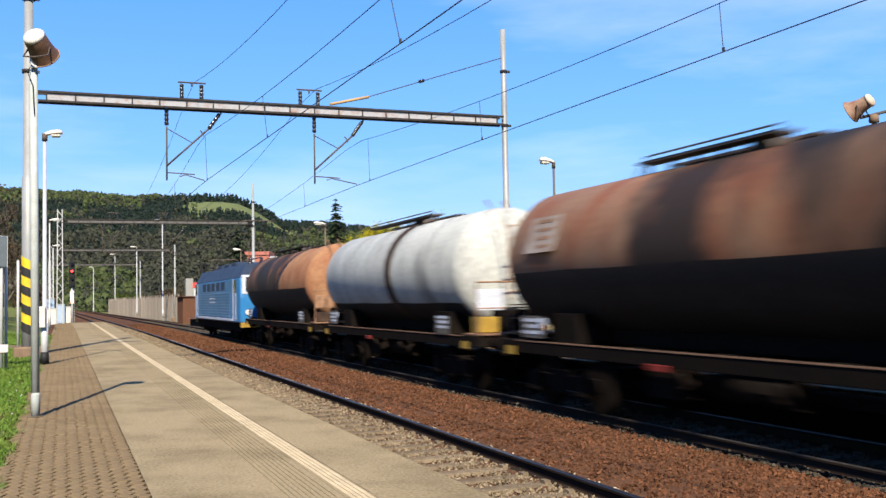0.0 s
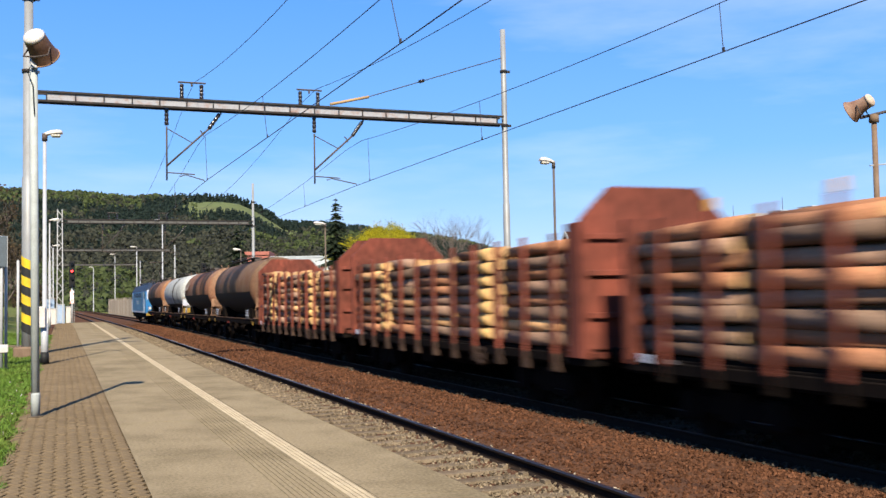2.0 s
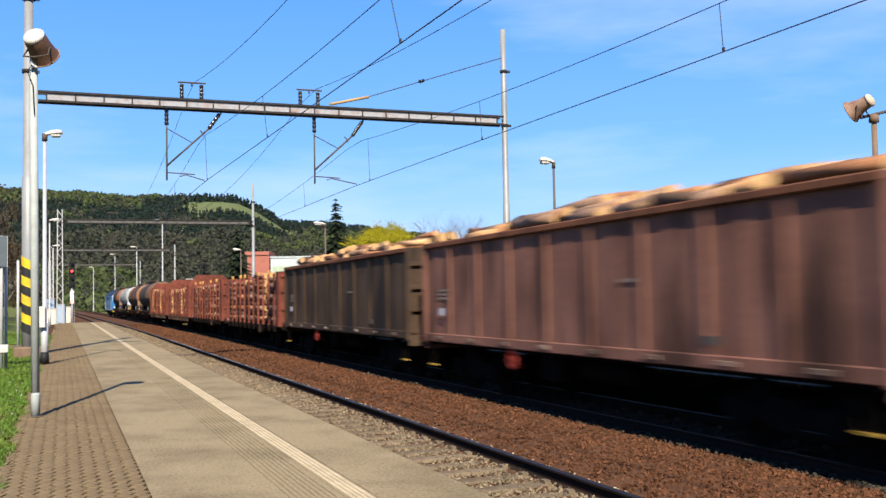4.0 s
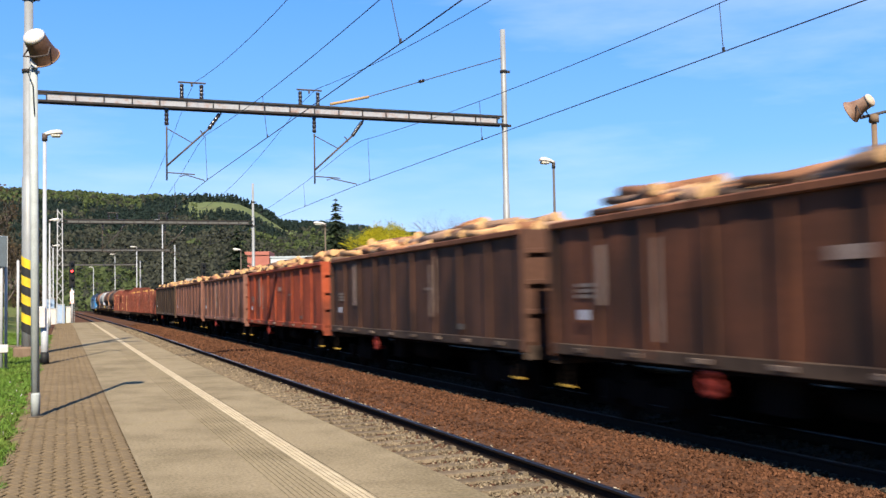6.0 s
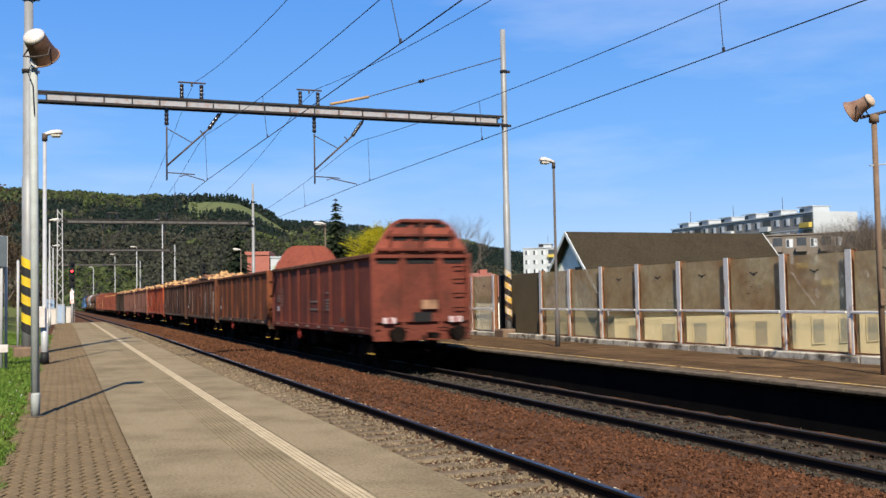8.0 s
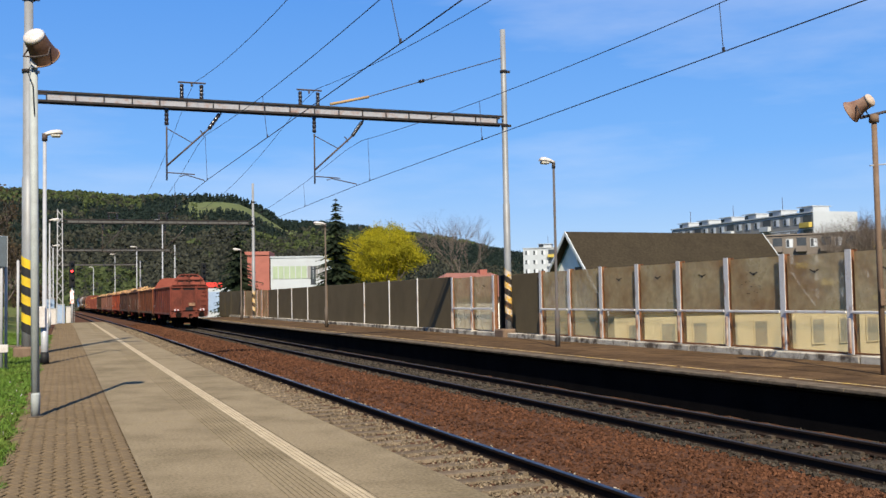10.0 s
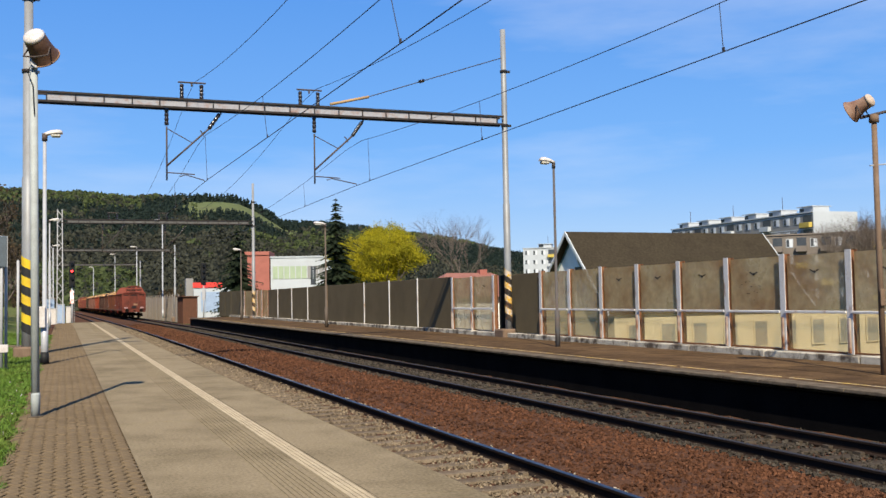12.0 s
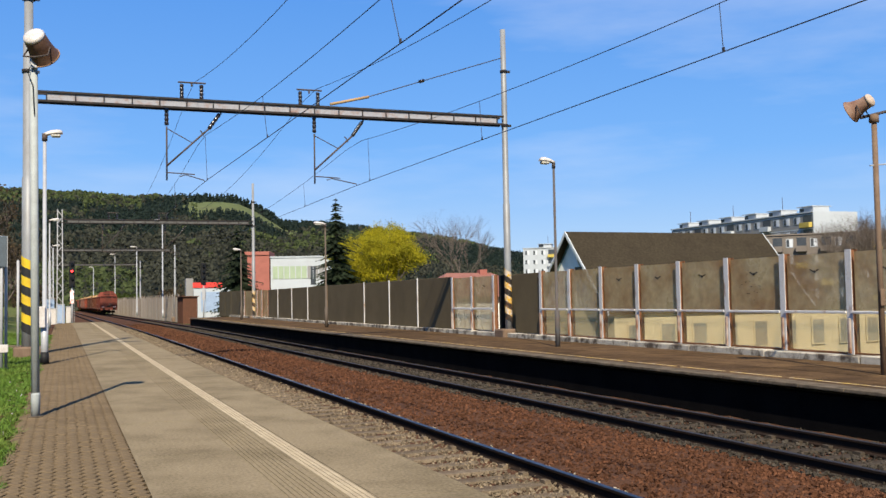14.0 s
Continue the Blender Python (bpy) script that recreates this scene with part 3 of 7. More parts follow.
def round_mast(name, x, y, base, top, label, r0=0.2, r1=0.13, stripe=None):
    t = thing(name, pose(x, y, base), label, "catenary mast", "catenary masts")
    h = top - base
    part("pole", tube(B(), [(0, 0, -0.5), (0, 0, h * 0.42), (0, 0, h * 0.421), (0, 0, h * 0.75), (0, 0, h * 0.751), (0, 0, h)],
                      [r0, r0 * 0.97, r0 * 0.86, r0 * 0.82, r1 * 1.05, r1], 16), M["mast_steel"], t, "pale painted steel tube")
    part("footing", finish(box(B(), -0.42, 0.42, -0.42, 0.42, -0.5, 0.14), 0.05), M["rust_pole"], t, "rust stained footing")
    for z in (h * 0.68, h * 0.86):
        c = B()
        tube(c, [(0, 0, z - 0.05), (0, 0, z + 0.05)], r0 * 1.02, 16)
        box(c, 0.1, r0 + 0.12, -0.05, 0.05, z - 0.04, z + 0.04)
        part("clamp", c, M["beam_steel"], t)
    if stripe:
        stripes(t, r0 * 1.0, stripe[0] - base, stripe[1] - base, stripe[2], x > 5)
    return t


def lattice_mast(x, y, base, top):
    t = thing("lattice_mast", pose(x, y, base), "grey steel lattice mast carrying the portal beam", "catenary mast", "catenary masts")
    h = top - base
    for sx in (-1, 1):
        for sy in (-1, 1):
            part("leg", tube(B(), [(sx * 0.24, sy * 0.24, -0.3), (sx * 0.17, sy * 0.17, h)], 0.045, 6), M["lattice"], t)
    n = 16
    for sy in (-1, 1):
        bm = B()
        for k in range(n):
            z0, z1 = h * k / n, h * (k + 1) / n
            s = 1 if k % 2 else -1
            tube(bm, [(s * 0.22, sy * 0.22, z0), (-s * 0.22, sy * 0.22, z1)], 0.022, 5)
        part("bracing", bm, M["lattice"], t)
    return t


def portal_beam(y, x0, x1, z0, z1, label):
    """Two chords with short uprights, carrying droppers for two tracks."""
    t = thing("portal_beam", pose(0, y, 0), label, "portal beam", "portal beams")
    h = 0.29

    def zz(x):
        return z0 + (z1 - z0) * (x - x0) / (x1 - x0)
    for u, name in ((0, "lower_chord"), (h, "upper_chord")):
        for s in (-0.18, 0.18):
            bm = B()
            v0, v1 = Vector((x0, s, zz(x0) + u)), Vector((x1, s, zz(x1) + u))
            n = Vector((0, 0, 0.032))
            a, b = Vector((0, -0.04, 0)), Vector((0, 0.04, 0))
            vs = [bm.verts.new(c) for c in (v0 - n + a, v1 - n + a, v1 - n + b, v0 - n + b, v0 + n + a, v1 + n + a, v1 + n + b, v0 + n + b)]
            for f in ((3, 2, 1, 0), (4, 5, 6, 7), (0, 1, 5, 4), (1, 2, 6, 5), (2, 3, 7, 6), (3, 0, 4, 7)):
                bm.faces.new([vs[i] for i in f])
            part(name, bm, M["beam_steel"], t, "dark steel chord")
    k = x0 + 0.4
    while k < x1:
        for s in (-0.18, 0.18):
            part("upright", box(B(), k - 0.016, k + 0.016, s - 0.03, s + 0.03, zz(k) + 0.033, zz(k) + h - 0.033), M["beam_steel"], t)
        if k + 0.8 < x1:
            part("web_plate", box(B(), k + 0.02, k + 0.84, -0.16, -0.15, zz(k + 0.4) + 0.036, zz(k + 0.4) + h - 0.036), M["lattice_pale" if y < 50 else "lattice_dull"], t, "pale rust-spotted web plate")
        k += 0.86
    return t


def cantilever(x, y, wire, ztop):
    """A hanging arm: post on an insulator, sloping tube with insulator, stay, and a registration arm for the contact wire."""
    t = thing("catenary_arm", pose(x, y, 0), "steel hanging arm with brown porcelain insulators holding the contact wire", "catenary arm", "catenary arms")
    zc, zm = 6.02, 7.53
    part("insulator", insulator(B(), (0, 0, ztop), (0, 0, ztop - 0.56), 0.070, 4), M["porcelain"], t, "brown porcelain insulator")
    part("drop_post", tube(B(), [(0, 0, ztop - 0.6), (0, 0, zc + 0.02)], 0.028, 8), M["dark_steel"], t)
    part("insulator", insulator(B(), (1.72, 0, ztop - 0.10), (1.36, 0, ztop - 0.62), 0.070, 4), M["porcelain"], t, "brown porcelain insulator")
    part("hanger", tube(B(), [(1.74, 0, ztop + 0.06), (1.76, 0, ztop - 0.12)], 0.03, 6), M["dark_steel"], t)
    part("sloping_tube", tube(B(), [(1.36, 0, ztop - 0.62), (0.0, 0, zc + 0.50)], 0.03, 8), M["dark_steel"], t)
    part("stay", tube(B(), [(0, 0, ztop - 0.66), (0.86, 0, zm - 0.24)], 0.016, 6), M["dark_steel"], t)
    part("messenger_clamp", tube(B(), [(1.08, 0, zm + 0.2), (1.16, 0, zm + 0.1), (1.2, 0, zm)], 0.022, 6), M["dark_steel"], t)
    part("registration_tube", tube(B(), [(0, 0, zc + 0.28), (0.9, 0, zc + 0.24)], 0.02, 6), M["dark_steel"], t)
    part("steady_arm", tube(B(), [(0.42, 0, zc + 0.16), (0.6, 0, zc + 0.22), (wire - x, 0, zc + 0.05), (wire - x + 0.01, 0, zc)], 0.018, 6), M["dark_steel"], t)
    return t


def top_bracket(x0, x1, y, z):
    t = thing("feeder_bracket", pose(0, y, 0), "pair of brown insulators with a crossbar on the portal beam", "insulator bracket", "feeder brackets")
    for x in (x0, x1):
        part("insulator", insulator(B(), (x, 0, z), (x, 0, z + 0.50), 0.068, 4), M["porcelain"], t, "brown porcelain insulator")
    part("crossbar", tube(B(), [(x0 - 0.12, 0, z + 0.56), (x1 + 0.14, 0, z + 0.56)], 0.03, 6), M["dark_steel"], t)
    part("clamp", tube(B(), [((x0 + x1) / 2, 0, z + 0.56), ((x0 + x1) / 2, 0, z + 0.44)], 0.03, 6), M["dark_steel"], t)
    return t


def sag(y, y0, y1, z_end, z_mid):
    u = (y - (y0 + y1) / 2) / ((y1 - y0) / 2)
    return z_mid + (z_end - z_mid) * u * u


def wire_line(name, label, x_of, z_of, y0, y1, r, hangers=None):
    t = thing(name, pose(0, 0, 0), label, "overhead wire", "overhead wires")
    n = int((y1 - y0) / 2.2) + 2
    pts = []
    for i in range(n):
        y = y0 + (y1 - y0) * i / (n - 1)
        pts.append((x_of(y) + drift(y), y, z_of(y)))
    part("wire", tube(B(), pts, r, 6), M["wire"], t)
    for y in (hangers or ()):
        part("dropper", tube(B(), [(x_of(y) + drift(y), y, z_of(y) + 0.02), (x_of(y) + drift(y), y, z_of(y) - 0.08)], 0.03, 6), M["wire"], t)
    return t


M["lattice_dull"] = mat("lattice_dull", (0.085, 0.085, 0.08), 0.7, second=(0.05, 0.04, 0.034), scale=5, grain=0.2)
M["lattice_pale"] = mat("lattice_pale", (0.24, 0.24, 0.255), 0.6, second=(0.20, 0.13, 0.11), amount=0.9, scale=5, grain=0.2, lo=0.5, hi=0.7)


def build_overhead():
    y = PORTAL_YS[0]
    round_mast("portal_mast", -1.02, y, 0.62, 13.5, "tall pale tubular portal mast with black and yellow bands", stripe=(1.15, 3.45, 8))
    round_mast("portal_mast", 15.36, y, 0.70, 12.0, "pale tubular portal mast with worn warning bands by the barrier", r0=0.13, r1=0.10, stripe=(1.1, 2.95, 8))
    portal_beam(y, -0.9, 15.24, 8.445, 8.395, "long steel lattice portal beam across both tracks")
    lattice_mast(-0.1 + drift(PORTAL_YS[1]), PORTAL_YS[1], 0.4, 9.7)
    round_mast("portal_mast", 15.5 + drift(86.2), PORTAL_YS[1], 0.6, 12.2, "slim pale tubular portal mast with yellow bands", r0=0.15, r1=0.1, stripe=(0.8, 2.9, 6))
    portal_beam(PORTAL_YS[1], -0.1, 15.3, 8.62, 8.62, "distant steel portal beam across both tracks")
    for yy in PORTAL_YS[2:]:
        lattice_mast(-0.6 + drift(yy), yy, 0.2, 9.4)
        round_mast("portal_mast", 14.2 + drift(yy), yy, 0.0, 9.4, "distant slim tubular portal mast", r0=0.14, r1=0.1)
        portal_beam(yy, -0.6 + drift(yy), 14.1 + drift(yy), 8.6, 8.6, "distant steel portal beam across both tracks")
    for k, yy in enumerate(PORTAL_YS[:2]):
        a, b = (0, 0) if k == 0 else (drift(yy), drift(yy))
        zt = (8.42, 8.38) if k == 0 else (8.6, 8.6)
        cantilever(3.17 + a, yy, 4.38 + a, zt[0])
        cantilever(8.12 + a, yy, 9.60 + a, zt[1])
        top_bracket(3.66 + a, 4.30 + a, yy, zt[0] + 0.34)
        top_bracket(7.64 + a, 8.26 + a, yy, zt[1] + 0.36)
    # stay rope from the mast to the beam, with an orange cover at its low end
    t = thing("beam_stay", pose(0, y, 0), "steel stay rope from mast head to portal beam", "stay rope", "overhead wires")
    part("rope", tube(B(), [(15.26, 0, 10.92), (9.7, 0, 9.05)], 0.018, 6), M["wire"], t)
    part("cover", tube(B(), [(10.1, 0, 9.18), (8.7, 0, 8.84)], 0.05, 8), M["ochre"], t, "ochre plastic cover")
    part("tensioner", tube(B(), [(12.2, 0, 9.90), (12.0, 0, 9.83)], 0.06, 8), M["porcelain"], t)

    def span(y):
        ends = [-20.0] + list(PORTAL_YS) + [236.0]
        for a, b in zip(ends, ends[1:]):
            if y <= b:
                return a, b
        return ends[-2], ends[-1]

    def contact(y):
        return 6.02 - 0.011 * max(0, 33.6 - y)

    def carrier(y):
        return sag(y, *span(y), 7.53, 6.5)

    def slew(y, cx):
        # the first contact wire is pulled sideways towards the next portal
        return 0.0133 * max(0, 33.6 - y) if cx < 8 else 0.0

    for cx, nm in ((4.40, "first"), (9.64, "second")):
        wire_line("contact_wire", "thin dark contact wire over the %s track" % nm, lambda y: cx + slew(y, cx), contact, -20, 182, 0.0095)
        wire_line("messenger_wire", "sagging messenger wire over the %s track" % nm, lambda y: cx - 0.05 + 0.6 * slew(y, cx), carrier, -20, 182, 0.008)
        t = thing("dropper_set", pose(0, 0, 0), "thin vertical droppers between messenger and contact wire", "overhead wire", "overhead wires")
        yy = -16.0 if cx > 8 else -15.0
        while yy < 100:
            yy += 9.6
            part("dropper", tube(B(), [(cx + drift(yy) - 0.05 + 0.6 * slew(yy, cx), yy, carrier(yy)), (cx + slew(yy, cx) + drift(yy), yy, contact(yy))], 0.007, 5), M["wire"], t)
            part("clip", box(B(), cx + slew(yy, cx) + drift(yy) - 0.014, cx + slew(yy, cx) + drift(yy) + 0.014, yy - 0.02, yy + 0.02, contact(yy), contact(yy) + 0.07), M["wire"], t)
    wire_line("feeder_wire", "dark feeder wire above the first track", lambda y: 4.0, lambda y: sag(y, *span(y), 9.28, 7.4), -20, 182, 0.008)
    wire_line("feeder_wire", "dark feeder wire above the second track", lambda y: 8.02, lambda y: sag(y, *span(y), 9.26, 7.7), -20, 182, 0.009)


M["ochre"] = mat("ochre", (0.3, 0.2, 0.1), 0.7, second=(0.3, 0.18, 0.08), scale=6)
build_overhead()


# ---- lamps, loudspeakers and signals ----
def horn(parent, m, deep, r, shell, rim, cap, profile=((-0.5, 0.70), (-0.42, 0.76), (-0.1, 0.80), (0.25, 0.88), (0.5, 1.0))):
    """A horn loudspeaker: flared hollow bell with a capped driver housing; its mouth looks along +x of m."""
    bm = B()
    pts = [m @ Vector((deep * a, 0, 0)) for a, k in profile]
    tube(bm, pts, [r * k for a, k in profile], 28, False)
    inner = [(0.5, 0.97), (0.3, 0.78), (0.0, 0.42), (-0.2, 0.2)]
    tube(bm, [m @ Vector((deep * a, 0, 0)) for a, k in inner], [r * k for a, k in inner], 28, False)
    b = part("bell", bm, shell, parent, "weathered horn bell", fix=False)
    lip = [(0.485, 1.0), (0.49, 1.05), (0.53, 1.06), (0.54, 0.98)]
    part("rim", tube(B(), [m @ Vector((deep * a, 0, 0)) for a, k in lip], [r * k for a, k in lip], 28, False), rim, b, "rust-edged rim")
    k0 = profile[0][1]
    dome = [(-0.46, 1.06), (-0.54, 1.07), (-0.60, 0.98), (-0.65, 0.78), (-0.685, 0.5), (-0.70, 0.12)]
    part("cap", tube(B(), [m @ Vector((deep * a, 0, 0)) for a, k in dome], [r * k0 * k for a, k in dome], 28), cap, b, "rounded white cap")
    tri = B()
    tube(tri, [m @ Vector((0, -r * 0.78, 0)), m @ Vector((0, -r * 0.9, -r * 0.9)), m @ Vector((0, 0, -r * 1.05)), m @ Vector((0, r * 0.9, -r * 0.9)), m @ Vector((0, r * 0.78, 0))], 0.012, 6)
    part("bracket", tri, M["dark_steel"], b)
    return b


def speaker_pole_near():
    t = thing("speaker_pole", pose(-0.38, 15.0, 0.5), "grey steel pole with a weathered horn loudspeaker on the platform", "loudspeaker pole")
    part("pole", tube(B(), [(0.018, 0, -0.05), (-0.012, 0, 5.05)], [0.056, 0.053], 16), M["grey_pole"], t, "grey tubular pole")
    part("foot_sleeve", tube(B(), [(0.018, 0, 0), (0.018, 0, 0.30), (0.018, 0, 0.33)], [0.061, 0.061, 0.057], 16), M["grey_pole"], t, "grey foot sleeve")
    part("foot_ring", tube(B(), [(0.018, 0, 0), (0.018, 0, 0.012)], [0.10, 0.09], 16), M["kerb"], t)
    horn(t, pose(0.07, -0.16, 5.14, 0, 36, 62), 0.36, 0.20, M["brown_enamel"], M["rust_light"], M["white_enamel"])
    part("cable", tube(B(), [(0.03, -0.08, 5.0), (-0.09, -0.09, 4.8), (-0.02, -0.08, 4.62), (0.0, -0.075, 4.2)], 0.007, 6), M["black"], t)
    part("junction", finish(box(B(), -0.05, 0.05, -0.11, -0.06, 4.85, 4.98), 0.01), M["galvanised"], t)
    return t


def speaker_pole_far():
    t = thing("speaker_pole", pose(13.44, 13.67, 0.55), "rusty thin pole with a brown horn loudspeaker on the far platform", "loudspeaker pole")
    part("pole", tube(B(), [(0, 0, -0.05), (0.0, 0, 4.6)], [0.053, 0.047], 14), M["rust_pole"], t, "rust brown tubular pole")
    horn(t, pose(-0.32, -0.02, 4.72, 0, 25, 114), 0.36, 0.20, M["brown_enamel_light"], M["rust_light"], M["horn_cap"],
         ((-0.5, 0.58), (-0.2, 0.60), (0.0, 0.66), (0.2, 0.76), (0.4, 0.92), (0.5, 1.0)))
    part("arm", tube(B(), [(-0.30, 0, 4.52), (0.7, 0.05, 4.76)], 0.026, 8), M["dark_steel"], t)
    part("clamp", tube(B(), [(0, 0, 4.45), (0, 0, 4.58)], 0.085, 10), M["rust_pole"], t)
    part("cross_rod", tube(B(), [(-0.13, 0, 3.68), (0.5, 0, 3.74)], 0.014, 6), M["galvanised"], t)
    part("fitting", finish(box(B(), -0.08, 0.02, -0.09, -0.06, 1.2, 1.5), 0.01), M["rust_pole"], t)
    return t


def street_lamp(name, x, y, z, h, out, label, mount=None, r=0.055, cupboard=False):
    t = thing(name, pose(x, y, z), label, "platform lamp", "platform lamps")
    part("pole", tube(B(), [(0, 0, -0.05), (0, 0, 1.05), (0, 0, 1.06), (0, 0, h - 0.05)], [r * 1.7, r * 1.7, r, r * 0.8], 12), mount or M["galvanised"], t, "slim steel pole")
    s = 1 if out > 0 else -1
    bm = B()
    pr = [(-0.04, 0.045, 0.0, 0.05), (0.06, 0.075, 0.012, 0.07), (0.2, 0.115, 0.03, 0.10), (0.42, 0.14, 0.05, 0.11), (0.56, 0.12, 0.06, 0.09), (0.63, 0.06, 0.06, 0.05)]
    rings = []
    for a, w, u, top in pr:
        rings.append([bm.verts.new((s * a * abs(out), math.cos(q) * w, h + u + math.sin(q) * (top if math.sin(q) > 0 else 0.03))) for q in [k * math.pi / 6 for k in range(12)]])
    for a, b in zip(rings, rings[1:]):
        for i in range(12):
            f = bm.faces.new((a[i], a[(i + 1) % 12], b[(i + 1) % 12], b[i]))
            f.smooth = True
    bm.faces.new(rings[0])
    bm.faces.new(rings[-1][::-1])
    head = part("lamp_head", bm, M["white_enamel"], t, "white streamlined lamp head")
    part("diffuser", finish(box(B(), *sorted((s * 0.22 * abs(out), s * 0.56 * abs(out))), -0.1, 0.1, h - 0.05, h + 0.03), 0.025), M["lamp_glass"], head, "milky lens")
    part("clamp", tube(B(), [(0, 0, h - 0.16), (0, 0, h + 0.03)], r * 1.25, 10), M["dark_steel"], t)
    if cupboard:
        part("control_box", finish(box(B(), -0.14, 0.02, -0.2, -0.06, 0.95, 1.5), 0.015), M["white_enamel"], t, "small white control box")
        part("base_sleeve", tube(B(), [(0, 0, 0), (0, 0, 0.32)], [0.12, 0.10], 12), M["black"], t, "black base sleeve")
    return t


def signal(x, y, z, h, head_h, label, red):
    t = thing("railway_signal", pose(x, y, z), label, "railway signal", "railway signals")
    part("post", tube(B(), [(0, 0, -0.2), (0, 0, h - head_h)], 0.07, 10), M["white_steel"], t)
    b = part("head", finish(box(B(), -0.26, 0.26, -0.1, 0.1, h - head_h, h), 0.06), M["black"], t, "black signal head")
    for k in range(4):
        zz = h - 0.3 - k * (head_h - 0.5) / 3
        hood = B()
        tube(hood, [(0, -0.1, zz), (0, -0.3, zz)], 0.13, 12, False)
        part("hood", hood, M["black"], b)
        lens = B()
        tube(lens, [(0, -0.101, zz), (0, -0.12, zz)], 0.11, 12)
        part("lens", lens, M["red_glow"] if red and k == 1 else M["dark_glass_lens"], b, "glowing red lens" if red and k == 1 else "")
    part("marker_plate", finish(box(B(), -0.16, 0.16, -0.09, -0.072, h - head_h - 1.5, h - head_h - 0.3)), M["red_mark"] if red else M["white_steel"], t)
    part("ladder", tube(B(), [(0.2, 0.15, 0), (0.2, 0.15, h - head_h)], 0.02, 5), M["grey_pole"], t)
    return t


M["brown_enamel_light"] = mat("brown_enamel_light", (0.21, 0.135, 0.095), 0.6, second=(0.14, 0.075, 0.05), amount=0.9, scale=6, bump=0.05)
M["horn_cap"] = mat("horn_cap", (0.40, 0.33, 0.26), 0.5, second=(0.24, 0.17, 0.12), amount=0.8, scale=9, bump=0.03)
M["lamp_glass"] = mat("lamp_glass", (0.42, 0.40, 0.34), 0.3, scale=5, bump=0)
M["red_glow"] = glow("red_glow", (1.0, 0.03, 0.03), 4.0)
M["red_mark"] = mat("red_mark", (0.6, 0.07, 0.04), 0.6, second=(0.75, 0.65, 0.6), amount=1.0, scale=1.2, lo=0.48, hi=0.52, bump=0)
M["dark_glass_lens"] = mat("dark_glass_lens", (0.02, 0.02, 0.025), 0.15, bump=0)
speaker_pole_near()
speaker_pole_far()
street_lamp("platform_lamp", -0.46, 28.0, 0.5, 6.0, 0.7, "tall slim platform lamp with a white control box", cupboard=True)
street_lamp("platform_lamp", -0.87, 72.0, 0.5, 7.2, 1.0, "distant slim platform lamp at the paved edge")
street_lamp("platform_lamp", -0.9, 100.0, 0.3, 7.2, 1.0, "distant slim platform lamp beyond the platform")
street_lamp("platform_lamp", 13.38, 25.9, 0.55, 5.36, -0.72, "slim dark grey lamp before the noise barrier", M["lamp_pole_grey"], r=0.042)
for yy, hh in ((53.2, 5.6), (81.0, 5.6)):
    street_lamp("platform_lamp", 13.4, yy, 0.55, hh, -1.0, "slim lamp on the far platform", M["lamp_pole_brown"])
for xx, yy, hh in ((12.4, 138.0, 13.0), (11.6, 176.0, 11.5), (10.8, 235.0, 13.0), (6.9, 260.0, 11.0)):
    street_lamp("yard_lamp", xx, yy, 0.0, hh, -1.8, "tall distant yard lamp beside the tracks", M["galvanised"], r=0.09)
signal(0.75, 100.0, -0.3, 6.4, 2.5, "railway signal showing red at the platform's end", True)
signal(13.0, 101.0, 0.3, 5.6, 2.2, "dark railway signal on the far side of the tracks", False)


# ---- noise barrier on the far platform ----
def glass(name, tint, stain, alpha, rough=0.3):
    """Weathered acrylic: partly see-through, clouded and stained with rust."""
    return mat(name, tint, rough, second=stain, amount=0.95, scale=0.7, grain=0.14, bump=0.0, alpha=alpha, lo=0.42, hi=0.62, stretch=(1, 1, 1.1), fine=6)


M["pane"] = glass("pane", (0.365, 0.29, 0.160), (0.25, 0.150, 0.066), 0.66)
M["pane_clear"] = glass("pane_clear", (0.33, 0.26, 0.14), (0.22, 0.13, 0.055), 0.36)
M["dark_panel"] = mat("dark_panel", (0.092, 0.071, 0.038), 0.75, second=(0.062, 0.046, 0.025), scale=0.5, grain=0.12, bump=0.15, fine=30)
M["post_white"] = mat("post_white", (0.44, 0.43, 0.415), 0.6, second=(0.2, 0.09, 0.04), amount=0.8, scale=3.6, grain=0.12, lo=0.55, hi=0.70, stretch=(1, 1, 0.45))
M["post_rust"] = mat("post_rust", (0.16, 0.07, 0.032), 0.8, second=(0.08, 0.04, 0.022), scale=4, grain=0.2)
M["bracket_rust"] = mat("bracket_rust", (0.30, 0.25, 0.21), 0.7, second=(0.15, 0.065, 0.03), amount=1.0, scale=2.4, grain=0.2, lo=0.36, hi=0.56)
M["bird_black"] = mat("bird_black", (0.03, 0.026, 0.022), 0.7, bump=0)


def barrier(name, label):
    return thing(name, pose(0, 0, 0), label, "noise barrier", "noise barrier sections")


